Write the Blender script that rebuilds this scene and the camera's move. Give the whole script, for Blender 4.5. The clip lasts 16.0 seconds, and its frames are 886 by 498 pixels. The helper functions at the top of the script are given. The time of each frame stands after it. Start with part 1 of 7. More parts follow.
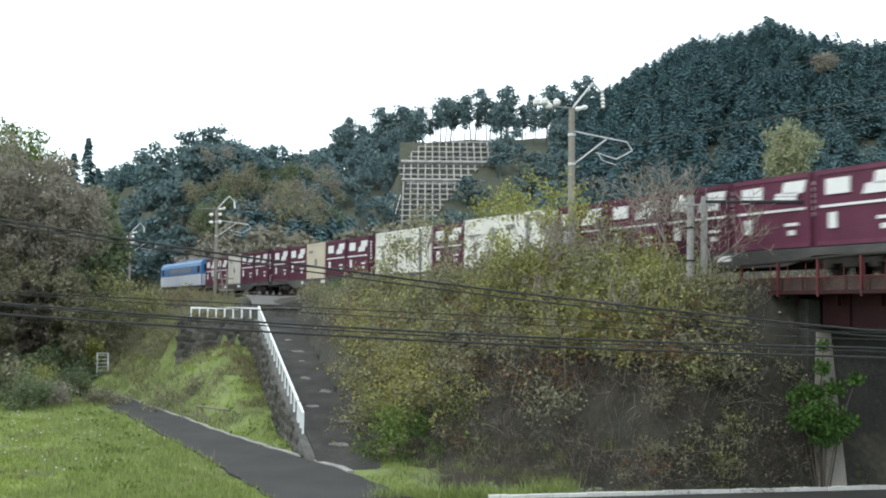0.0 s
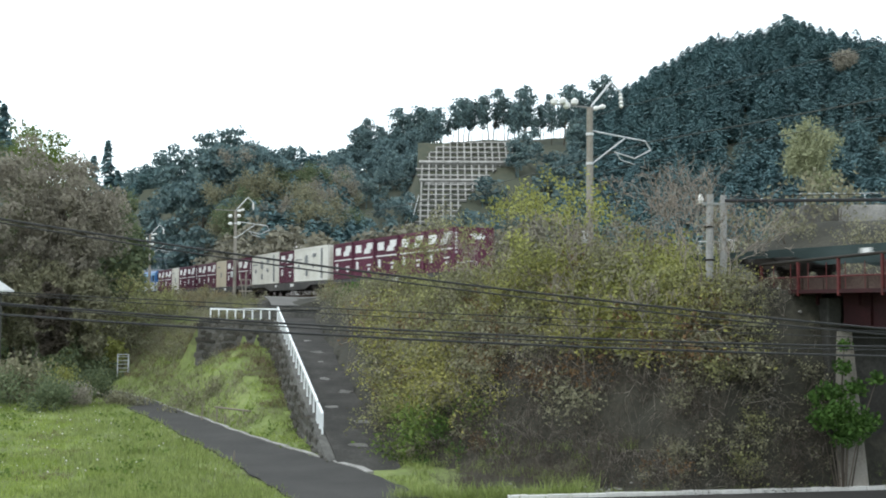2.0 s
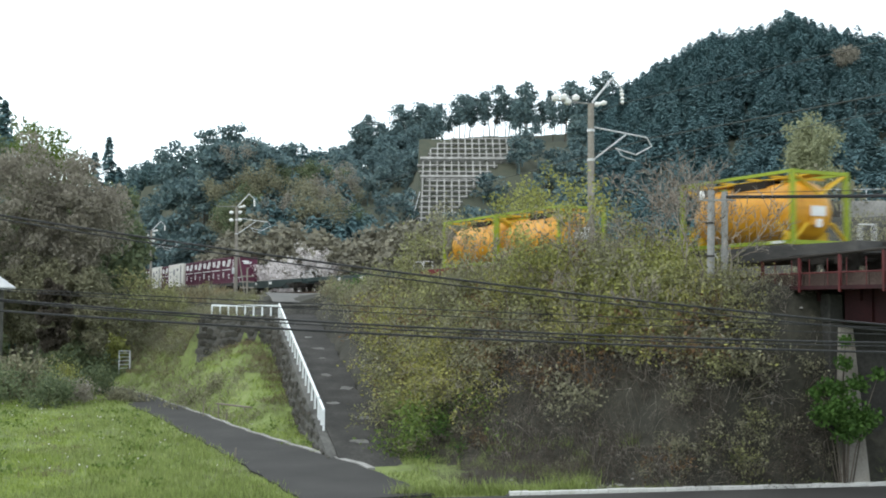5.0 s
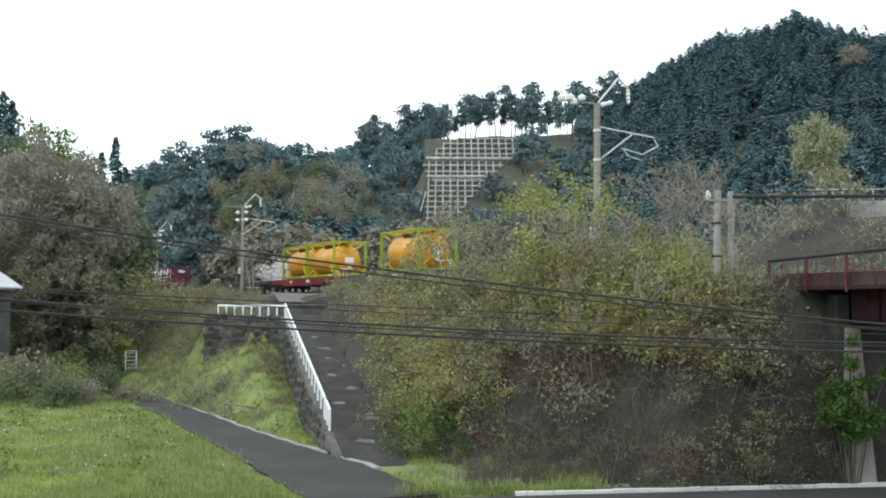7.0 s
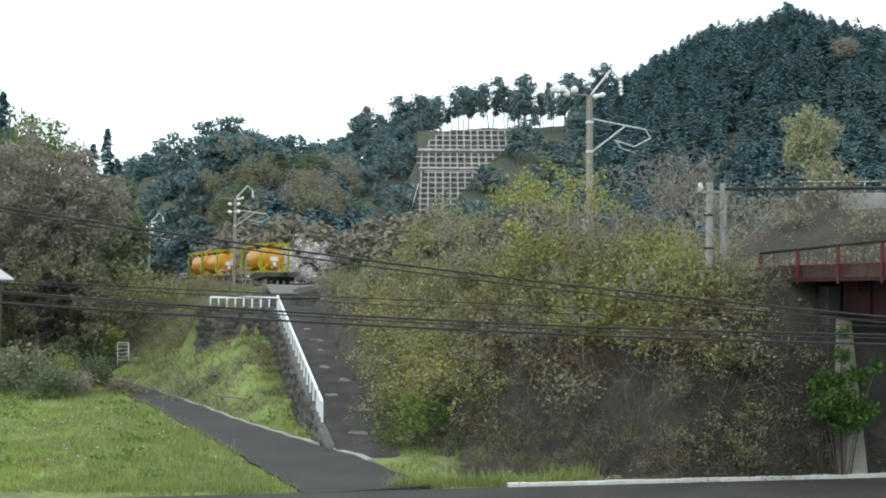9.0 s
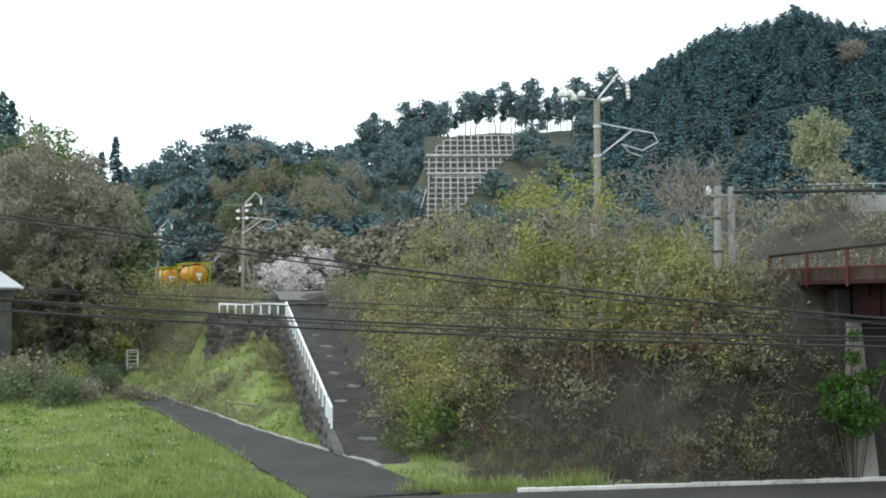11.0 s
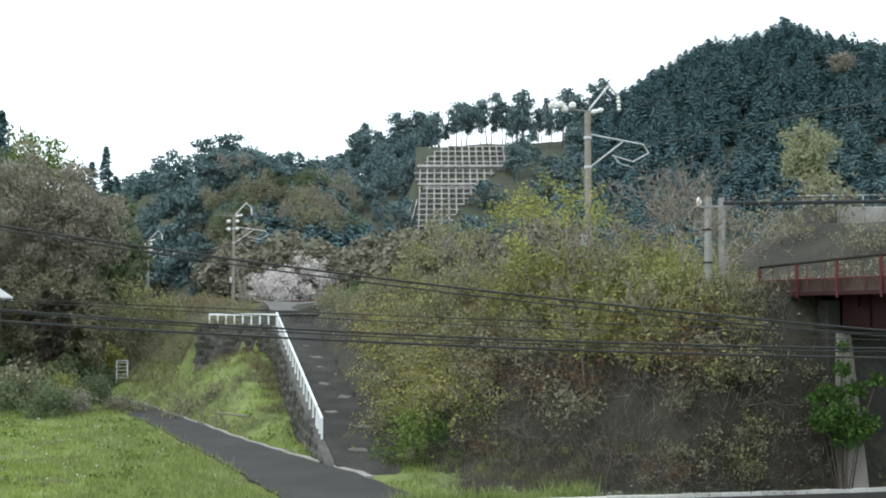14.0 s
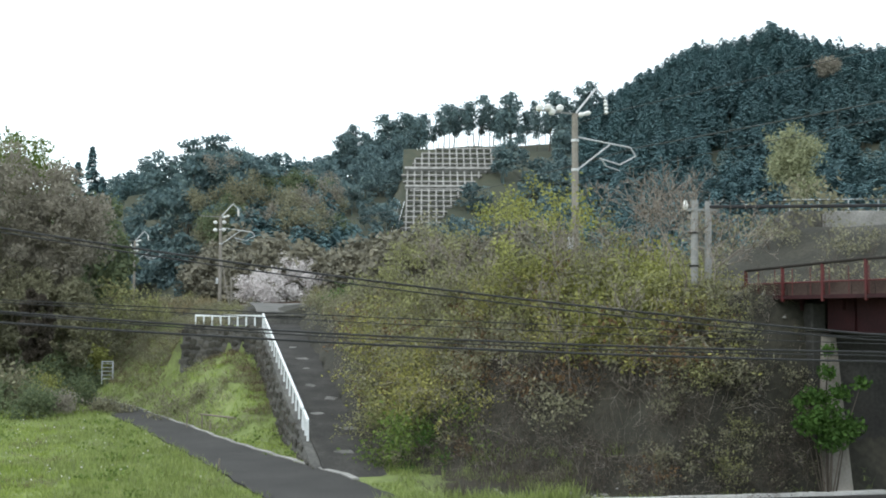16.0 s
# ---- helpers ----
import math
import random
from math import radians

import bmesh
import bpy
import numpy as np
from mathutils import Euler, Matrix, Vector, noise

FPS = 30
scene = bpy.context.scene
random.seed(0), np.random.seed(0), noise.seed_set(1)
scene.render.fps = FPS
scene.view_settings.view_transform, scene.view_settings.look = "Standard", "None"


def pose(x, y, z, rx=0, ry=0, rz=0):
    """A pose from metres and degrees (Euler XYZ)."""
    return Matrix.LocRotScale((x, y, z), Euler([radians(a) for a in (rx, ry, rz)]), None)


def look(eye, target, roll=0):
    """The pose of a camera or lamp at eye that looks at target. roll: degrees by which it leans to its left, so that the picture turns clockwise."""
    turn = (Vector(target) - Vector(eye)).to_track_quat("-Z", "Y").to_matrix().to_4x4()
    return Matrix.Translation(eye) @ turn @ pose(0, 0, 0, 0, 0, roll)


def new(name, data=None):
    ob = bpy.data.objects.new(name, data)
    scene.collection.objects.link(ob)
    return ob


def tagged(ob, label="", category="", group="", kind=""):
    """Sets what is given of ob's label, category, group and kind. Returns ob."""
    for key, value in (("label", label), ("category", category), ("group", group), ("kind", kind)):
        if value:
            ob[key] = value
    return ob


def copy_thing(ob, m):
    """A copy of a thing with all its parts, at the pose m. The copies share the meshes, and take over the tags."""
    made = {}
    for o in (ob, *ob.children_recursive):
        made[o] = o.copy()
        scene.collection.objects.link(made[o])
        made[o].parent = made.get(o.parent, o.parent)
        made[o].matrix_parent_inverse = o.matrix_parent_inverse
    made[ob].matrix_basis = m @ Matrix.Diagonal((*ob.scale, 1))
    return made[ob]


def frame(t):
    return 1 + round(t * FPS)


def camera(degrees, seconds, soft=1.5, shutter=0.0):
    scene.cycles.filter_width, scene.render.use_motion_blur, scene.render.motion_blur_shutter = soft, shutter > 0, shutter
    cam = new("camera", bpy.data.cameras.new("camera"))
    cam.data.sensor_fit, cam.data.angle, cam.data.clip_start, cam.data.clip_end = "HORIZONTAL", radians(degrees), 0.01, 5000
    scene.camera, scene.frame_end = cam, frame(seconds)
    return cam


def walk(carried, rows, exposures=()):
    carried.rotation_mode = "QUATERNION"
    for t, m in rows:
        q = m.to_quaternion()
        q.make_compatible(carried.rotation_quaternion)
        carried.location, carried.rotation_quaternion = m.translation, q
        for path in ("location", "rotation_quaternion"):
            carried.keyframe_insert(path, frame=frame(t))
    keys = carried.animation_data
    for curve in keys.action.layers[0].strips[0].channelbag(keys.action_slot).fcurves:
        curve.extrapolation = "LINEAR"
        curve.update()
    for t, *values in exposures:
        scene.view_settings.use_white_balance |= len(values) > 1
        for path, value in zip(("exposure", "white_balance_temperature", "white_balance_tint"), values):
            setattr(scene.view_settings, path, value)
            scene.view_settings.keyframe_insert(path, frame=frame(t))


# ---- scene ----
# ---------------------------------------------------------------- camera
cam = camera(43.3, 16.0, soft=1.9, shutter=0.5)
EYE = (0.0, 0.0, 5.5)
PATH = [
    (0, -1.047, 3.159, -0.496),
    (0.5, -0.872, 3.353, -0.440),
    (1, -0.612, 3.069, -0.560),
    (1.5, -0.084, 3.015, -0.464),
    (2, -0.093, 3.171, -0.292),
    (2.5, -0.276, 3.063, -0.365),
    (3, -0.094, 3.084, -0.293),
    (3.5, 0.146, 2.887, -0.219),
    (4, -0.106, 2.947, -0.268),
    (6.5, 0.215, 2.994, -0.267),
    (7, 0.276, 2.982, -0.282),
    (7.5, 0.248, 2.914, -0.330),
    (8, 0.289, 2.597, -0.200),
    (8.5, 0.101, 2.707, -0.194),
    (9, -0.108, 2.566, -0.288),
    (11.5, 0.379, 3.033, 0.143),
    (12, 0.135, 3.196, 0.035),
    (12.5, 0.000, 3.130, 0.000),
    (13, -0.135, 3.293, -0.117),
    (13.5, -0.279, 3.420, -0.044),
    (14, -0.144, 3.386, 0.031),
    (14.5, -0.300, 3.406, -0.145),
    (15, -0.574, 3.603, -0.159),
    (15.5, -0.782, 3.564, -0.155),
    (16, -0.825, 3.492, -0.187),
]
walk(cam, [(t, pose(*EYE, 90 + p, r, y)) for t, y, p, r in PATH])

# ---------------------------------------------------------------- light: bright overcast
world = bpy.data.worlds.new("overcast_sky")
scene.world = world
world.use_nodes = True
wn, wl = world.node_tree.nodes, world.node_tree.links
wn.clear()
sky = wn.new("ShaderNodeTexSky")
sky.sky_type, sky.sun_disc = "NISHITA", False
sky.sun_elevation, sky.sun_rotation = radians(48), radians(-60)
bg_sky, bg_cloud = wn.new("ShaderNodeBackground"), wn.new("ShaderNodeBackground")
bg_sky.inputs["Strength"].default_value = 0.05
bg_cloud.inputs["Color"].default_value = (0.91, 1.0, 1.03, 1)
bg_cloud.inputs["Strength"].default_value = 1.45
add, w_out = wn.new("ShaderNodeAddShader"), wn.new("ShaderNodeOutputWorld")
wl.new(sky.outputs[0], bg_sky.inputs["Color"])
wl.new(bg_sky.outputs[0], add.inputs[0])
wl.new(bg_cloud.outputs[0], add.inputs[1])
wl.new(add.outputs[0], w_out.inputs["Surface"])
sun = new("sun", bpy.data.lights.new("sun", "SUN"))
sun.data.energy, sun.data.angle, sun.data.color = 1.05, radians(14), (1.0, 0.985, 0.95)
sun.matrix_world = look((-60, -20, 90), (0, 45, 0))
scene.view_settings.exposure = 0.0


# ---------------------------------------------------------------- materials
def material(name, colors, scale=3.0, detail_scale=30.0, rough=0.9, metal=0.0, bump=0.3, island=0.0, spec=0.3, coords="Object",
             translucent=0.0, per_object=0.0):
    """A material whose colour runs between the colours by noise at two scales, by mesh island and by object."""
    mat = bpy.data.materials.new(name)
    mat.use_nodes = True
    nt = mat.node_tree
    n, l = nt.nodes, nt.links
    bsdf = n["Principled BSDF"]
    tc = n.new("ShaderNodeTexCoord")
    big, fine = n.new("ShaderNodeTexNoise"), n.new("ShaderNodeTexNoise")
    big.inputs["Scale"].default_value, big.inputs["Detail"].default_value = scale, 5
    fine.inputs["Scale"].default_value, fine.inputs["Detail"].default_value = detail_scale, 4
    for t in (big, fine):
        l.new(tc.outputs[coords], t.inputs["Vector"])
    mix = n.new("ShaderNodeMath")
    mix.operation = "MULTIPLY_ADD"
    mix.inputs[1].default_value = 0.4
    l.new(fine.outputs["Fac"], mix.inputs[0])
    half = n.new("ShaderNodeMath")
    half.operation = "MULTIPLY"
    half.inputs[1].default_value = 0.6
    l.new(big.outputs["Fac"], half.inputs[0])
    l.new(half.outputs[0], mix.inputs[2])
    fac = mix.outputs[0]
    for amount, node, socket in ((island, "ShaderNodeNewGeometry", "Random Per Island"), (per_object, "ShaderNodeObjectInfo", "Random")):
        if amount:
            r, m = n.new(node), n.new("ShaderNodeMix")
            m.inputs[0].default_value = amount
            l.new(fac, m.inputs[2])
            l.new(r.outputs[socket], m.inputs[3])
            fac = m.outputs[0]
    ramp = n.new("ShaderNodeValToRGB")
    el = ramp.color_ramp.elements
    lo, hi = (0.32, 0.68) if not island else (0.2, 0.8)
    for i, c in enumerate(colors):
        p = lo + (hi - lo) * i / max(1, len(colors) - 1)
        e = el[i] if i < 2 else el.new(p)
        e.position, e.color = p, (*c, 1)
    l.new(fac, ramp.inputs[0])
    l.new(ramp.outputs[0], bsdf.inputs["Base Color"])
    bsdf.inputs["Roughness"].default_value = rough
    bsdf.inputs["Metallic"].default_value = metal
    bsdf.inputs["Specular IOR Level"].default_value = spec
    if bump:
        b = n.new("ShaderNodeBump")
        b.inputs["Strength"].default_value, b.inputs["Distance"].default_value = bump, 0.05
        l.new(fine.outputs["Fac"], b.inputs["Height"])
        l.new(b.outputs[0], bsdf.inputs["Normal"])
    if translucent:
        tr, ms = n.new("ShaderNodeBsdfTranslucent"), n.new("ShaderNodeMixShader")
        ms.inputs[0].default_value = translucent
        l.new(ramp.outputs[0], tr.inputs["Color"])
        l.new(bsdf.outputs[0], ms.inputs[1])
        l.new(tr.outputs[0], ms.inputs[2])
        l.new(ms.outputs[0], n["Material Output"].inputs["Surface"])
    return mat


GRASS = material("lawn_grass", [(0.090, 0.096, 0.046), (0.130, 0.156, 0.057), (0.172, 0.220, 0.070), (0.230, 0.256, 0.104)], 0.35, 3.0, bump=0.6)
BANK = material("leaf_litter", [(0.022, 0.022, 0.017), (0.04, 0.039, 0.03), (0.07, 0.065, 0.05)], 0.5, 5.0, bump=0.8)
FOREST_FLOOR = material("forest_floor", [(0.04, 0.05, 0.04), (0.065, 0.072, 0.05), (0.09, 0.085, 0.06)], 0.05, 0.6, bump=0.5)
ASPHALT = material("asphalt", [(0.03, 0.029, 0.0275), (0.042, 0.0405, 0.038), (0.058, 0.056, 0.052)], 0.4, 20.0, bump=0.2)
RAMP_CONCRETE = material("mossy_ramp_paving", [(0.022, 0.022, 0.02), (0.04, 0.038, 0.034), (0.075, 0.072, 0.066)], 0.9, 9.0, bump=0.4)
CONCRETE = material("weathered_concrete", [(0.16, 0.155, 0.14), (0.27, 0.265, 0.25), (0.38, 0.37, 0.35)], 0.8, 12.0, bump=0.3)
DARK_CONCRETE = material("stained_concrete", [(0.05, 0.05, 0.045), (0.10, 0.098, 0.09), (0.17, 0.165, 0.15)], 0.7, 8.0, bump=0.4)
STONE = material("wall_stone", [(0.04, 0.038, 0.032), (0.062, 0.06, 0.05), (0.095, 0.09, 0.078)], 1.5, 14.0, bump=0.6, per_object=0.5)
KERB = material("kerb_stone", [(0.42, 0.42, 0.40), (0.58, 0.58, 0.56), (0.7, 0.7, 0.68)], 1.2, 15.0, bump=0.2, per_object=0.12)
WHITE_PAINT = material("white_rail_paint", [(0.62, 0.66, 0.68), (0.76, 0.79, 0.80), (0.82, 0.84, 0.84)], 2.0, 20.0, rough=0.5, bump=0.05)
BLACKISH_CONCRETE = material("blackish_concrete", [(0.025, 0.025, 0.023), (0.045, 0.044, 0.04), (0.08, 0.078, 0.07)], 0.7, 8.0, bump=0.4)
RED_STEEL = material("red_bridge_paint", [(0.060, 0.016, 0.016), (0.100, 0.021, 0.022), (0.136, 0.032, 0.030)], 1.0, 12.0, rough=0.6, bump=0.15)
# Darker copy of the red paint, with the deck's shade put into the colour.
SHADED_RED_STEEL = material("shaded_red_girder_paint", [(0.02, 0.007, 0.008), (0.034, 0.009, 0.011), (0.05, 0.013, 0.014)], 1.0, 12.0, rough=0.7, bump=0.15)
BALLAST = material("ballast", [(0.06, 0.055, 0.048), (0.13, 0.12, 0.105), (0.22, 0.2, 0.18)], 2.0, 14.0, bump=1.0)
RAIL_STEEL = material("rail_steel", [(0.08, 0.05, 0.035), (0.14, 0.09, 0.06)], 3.0, 30.0, rough=0.6, metal=0.5, bump=0.1)
POLE_CONCRETE = material("mast_concrete", [(0.17, 0.155, 0.13), (0.26, 0.24, 0.21), (0.33, 0.31, 0.28)], 1.0, 12.0, bump=0.2)
PALE_POLE = material("pale_pole_concrete", [(0.2, 0.2, 0.195), (0.28, 0.28, 0.275), (0.36, 0.36, 0.35)], 1.0, 12.0, bump=0.2)
DULL_STEEL = material("dull_grey_steel", [(0.16, 0.165, 0.16), (0.24, 0.245, 0.24), (0.33, 0.335, 0.33)], 2.0, 20.0, rough=0.65, metal=0.2, bump=0.05)
PALE_ROOF = material("pale_sheet_roof", [(0.5, 0.51, 0.52), (0.62, 0.63, 0.64), (0.7, 0.71, 0.71)], 0.8, 10.0, rough=0.5, bump=0.05)
RUSTY_BOARD = material("rust_brown_boards", [(0.036, 0.024, 0.02), (0.06, 0.039, 0.033), (0.095, 0.066, 0.056)], 1.5, 14.0, rough=0.8, bump=0.3)
WORN_ROAD = material("worn_grey_paving", [(0.085, 0.084, 0.08), (0.12, 0.118, 0.11), (0.16, 0.156, 0.146)], 0.8, 12.0, bump=0.3)
GALVANISED = material("galvanised_steel", [(0.42, 0.44, 0.45), (0.55, 0.57, 0.58), (0.66, 0.67, 0.68)], 3.0, 30.0, rough=0.55, metal=0.3, bump=0.05)
INSULATOR = material("white_porcelain", [(0.72, 0.72, 0.70), (0.82, 0.82, 0.80)], 5.0, 30.0, rough=0.25, bump=0.0)
CABLE = material("black_cable", [(0.012, 0.012, 0.014), (0.025, 0.025, 0.028)], 2.0, 20.0, rough=0.6, bump=0.0)
WIRE_GREY = material("copper_wire", [(0.05, 0.055, 0.05), (0.1, 0.11, 0.1)], 2.0, 20.0, rough=0.6, metal=0.4, bump=0.0)
PURPLE = material("wine_red_container_paint", [(0.074, 0.018, 0.036), (0.102, 0.024, 0.050), (0.135, 0.036, 0.068)], 0.8, 14.0, rough=0.55, bump=0.05, per_object=0.3)
DARK_PURPLE = material("soiled_container_roof", [(0.05, 0.014, 0.024), (0.085, 0.024, 0.04)], 0.8, 10.0, rough=0.8, bump=0.1)
REEFER_WHITE = material("off_white_container_paint", [(0.5, 0.48, 0.42), (0.66, 0.65, 0.60), (0.75, 0.74, 0.70)], 0.5, 7.0, rough=0.5, bump=0.05, per_object=0.2)
CREAM = material("cream_container_paint", [(0.46, 0.41, 0.31), (0.58, 0.52, 0.41)], 0.7, 9.0, rough=0.55, bump=0.05)
MARK_WHITE = material("white_marking", [(0.66, 0.66, 0.66), (0.78, 0.78, 0.78)], 4.0, 30.0, rough=0.6, bump=0.0)
MARK_GREY = material("grey_marking", [(0.16, 0.17, 0.18), (0.24, 0.25, 0.26)], 4.0, 30.0, rough=0.6, bump=0.0)
TANK_YELLOW = material("yellow_tank_paint", [(0.46, 0.19, 0.016), (0.64, 0.30, 0.018), (0.70, 0.36, 0.03)], 0.5, 6.0, rough=0.42, bump=0.03, spec=0.5)
FRAME_YELLOW = material("yellow_frame_paint", [(0.55, 0.33, 0.02), (0.68, 0.44, 0.03)], 1.0, 9.0, rough=0.5, bump=0.03)
FRAME_GREEN = material("yellow_green_frame_paint", [(0.20, 0.27, 0.02), (0.32, 0.40, 0.035)], 1.0, 9.0, rough=0.5, bump=0.03)
WAGON_RED = material("red_wagon_paint", [(0.11, 0.012, 0.015), (0.19, 0.018, 0.025)], 0.7, 8.0, rough=0.6, bump=0.08)
WAGON_TEAL = material("teal_wagon_paint", [(0.016, 0.026, 0.027), (0.026, 0.044, 0.045), (0.045, 0.066, 0.066)], 0.7, 8.0, rough=0.6, bump=0.08)
WAGON_GREY = material("dark_grey_wagon_paint", [(0.035, 0.035, 0.036), (0.07, 0.068, 0.066), (0.11, 0.105, 0.10)], 0.7, 8.0, rough=0.75, bump=0.1)
BOGIE = material("brake_dust_steel", [(0.02, 0.018, 0.016), (0.045, 0.038, 0.032)], 2.0, 14.0, rough=0.8, metal=0.2, bump=0.2)
LOCO_BLUE = material("blue_locomotive_paint", [(0.02, 0.10, 0.28), (0.03, 0.15, 0.38)], 0.5, 8.0, rough=0.4, bump=0.02, spec=0.5)
LOCO_WHITE = material("pale_locomotive_paint", [(0.50, 0.53, 0.58), (0.62, 0.65, 0.70)], 0.5, 8.0, rough=0.45, bump=0.02)
LOCO_LIGHT = material("light_blue_locomotive_paint", [(0.16, 0.38, 0.62), (0.22, 0.46, 0.70)], 0.5, 8.0, rough=0.4, bump=0.02)
GLASS_DARK = material("dark_cab_glass", [(0.01, 0.012, 0.015), (0.02, 0.022, 0.026)], 1.0, 5.0, rough=0.08, bump=0.0, spec=0.6)
BARK = material("grey_bark", [(0.06, 0.052, 0.042), (0.11, 0.098, 0.08), (0.17, 0.155, 0.13)], 2.0, 20.0, bump=0.4, island=0.3)
PALE_BARK = material("pale_bare_twigs", [(0.130, 0.111, 0.091), (0.247, 0.215, 0.182), (0.390, 0.351, 0.305)], 1.0, 12.0, bump=0.2, island=0.6)
BROWN_TWIG = material("brown_twigs", [(0.05, 0.042, 0.034), (0.1, 0.085, 0.068), (0.17, 0.145, 0.12)], 1.0, 12.0, bump=0.2, island=0.6)


def foliage(name, colors, scale=0.8, tr=0.3, island=0.4):
    return material(name, colors, scale, 3.0, rough=0.75, bump=0.0, island=island, spec=0.2, translucent=tr)


LEAF_OLIVE = foliage("olive_spring_leaves", [(0.115, 0.115, 0.069), (0.201, 0.205, 0.101), (0.305, 0.310, 0.144), (0.425, 0.431, 0.190)])
LEAF_YELLOW = foliage("yellow_green_leaves", [(0.17, 0.175, 0.06), (0.3, 0.315, 0.1), (0.43, 0.44, 0.15)])
LEAF_GREEN = foliage("fresh_green_leaves", [(0.032, 0.07, 0.02), (0.065, 0.135, 0.03), (0.115, 0.215, 0.05)])
LEAF_LITTER = foliage("dead_leaves", [(0.04, 0.035, 0.028), (0.07, 0.06, 0.047), (0.12, 0.10, 0.08)])
LEAF_MOSS = foliage("mossy_green_leaves", [(0.07, 0.11, 0.032), (0.13, 0.19, 0.046), (0.21, 0.275, 0.07)])
LEAF_DEEP = foliage("evergreen_leaves", [(0.078, 0.104, 0.064), (0.138, 0.174, 0.095), (0.225, 0.258, 0.135)])
LEAF_BROWN = foliage("brown_budding_leaves", [(0.19, 0.175, 0.145), (0.28, 0.258, 0.212), (0.38, 0.35, 0.29)], 0.5, 0.3, 0.25)
ARCH_LEAF = foliage("golden_green_arching_leaves", [(0.18, 0.175, 0.055), (0.32, 0.315, 0.095), (0.46, 0.435, 0.16)], 0.6, 0.3, 0.5)
GRASS_FRESH = foliage("fresh_yellow_green_grass", [(0.15, 0.195, 0.05), (0.245, 0.32, 0.075), (0.38, 0.44, 0.13)], 0.7, 0.3, 0.4)
DEAD_WEED = foliage("dead_brown_weeds", [(0.09, 0.07, 0.045), (0.16, 0.125, 0.08), (0.25, 0.2, 0.13)])
LEAF_RUST = foliage("rusty_young_leaves", [(0.1, 0.06, 0.035), (0.18, 0.11, 0.06), (0.27, 0.18, 0.09)])
LEAF_PALE = foliage("pale_silvery_leaves", [(0.19, 0.21, 0.12), (0.3, 0.32, 0.19), (0.42, 0.44, 0.29)])
LEAF_DRAB = foliage("drab_grey_green_leaves", [(0.117, 0.113, 0.080), (0.223, 0.218, 0.143), (0.356, 0.339, 0.223)])
BLOSSOM = foliage("cherry_blossom", [(0.55, 0.5, 0.5), (0.72, 0.68, 0.67), (0.83, 0.8, 0.79)])
# Distance haze is mixed into these two needle colours: bluer and paler.
HAZED_CEDAR = foliage("hazed_cedar_needles", [(0.088, 0.158, 0.178), (0.116, 0.200, 0.214), (0.150, 0.238, 0.232)], 0.03, 0.1, 0.25)
HAZED_PINE = foliage("hazed_pine_needles", [(0.078, 0.132, 0.152), (0.122, 0.184, 0.190), (0.180, 0.236, 0.208)], 0.05, 0.1, 0.3)
WOOD_MIX = foliage("mixed_hill_leaves", [(0.130, 0.135, 0.112), (0.21, 0.20, 0.155), (0.30, 0.278, 0.20)], 0.06, 0.1, 0.3)
STRAW = foliage("dry_straw", [(0.16, 0.13, 0.075), (0.27, 0.225, 0.13), (0.38, 0.32, 0.19)])
GRASS_BLADE = foliage("grass_blades", [(0.125, 0.136, 0.060), (0.195, 0.240, 0.080), (0.275, 0.350, 0.105), (0.390, 0.405, 0.180)])


# ---------------------------------------------------------------- mesh helpers
def link(name, bm, mat, parent=None, smooth=False):
    me = bpy.data.meshes.new(name)
    bm.to_mesh(me)
    bm.free()
    me.materials.append(mat)
    if smooth:
        me.shade_smooth()
    ob = new(name, me)
    ob.parent = parent
    return ob


def part(name, bm, mat, parent, label="", smooth=False):
    return tagged(link(name, bm, mat, parent, smooth), label)


def thing(name, label, category, group="", kind=""):
    return tagged(new(name), label, category, group, kind)


def box(bm, x0, x1, y0, y1, z0, z1, bevel=0.0):
    vs = [bm.verts.new((x, y, z)) for z in (z0, z1) for x, y in ((x0, y0), (x1, y0), (x1, y1), (x0, y1))]
    fs = [bm.faces.new([vs[i] for i in f]) for f in ((3, 2, 1, 0), (4, 5, 6, 7), (0, 1, 5, 4), (1, 2, 6, 5), (2, 3, 7, 6), (3, 0, 4, 7))]
    if bevel:
        bmesh.ops.bevel(bm, geom=list({e for f in fs for e in f.edges}), offset=bevel, segments=1, affect="EDGES")
    return bm


def boxes(*dims, bevel=0.0):
    bm = bmesh.new()
    for d in dims:
        box(bm, *d, bevel=bevel)
    return bm


def tube(bm, a, b, r0, r1=None, n=8, caps=True):
    """A round bar from a to b."""
    a, b = Vector(a), Vector(b)
    r1 = r0 if r1 is None else r1
    q = (b - a).to_track_quat("Z", "Y")
    rings = [[bm.verts.new(p + q @ Vector((r * math.cos(k * 2 * math.pi / n), r * math.sin(k * 2 * math.pi / n), 0))) for k in range(n)] for p, r in ((a, r0), (b, r1))]
    for k in range(n):
        bm.faces.new((rings[0][k], rings[0][(k + 1) % n], rings[1][(k + 1) % n], rings[1][k]))
    if caps:
        bm.faces.new(rings[0][::-1])
        bm.faces.new(rings[1])
    return bm


def tubes(*bars, n=8):
    bm = bmesh.new()
    for bar in bars:
        tube(bm, *bar, n=n)
    return bm


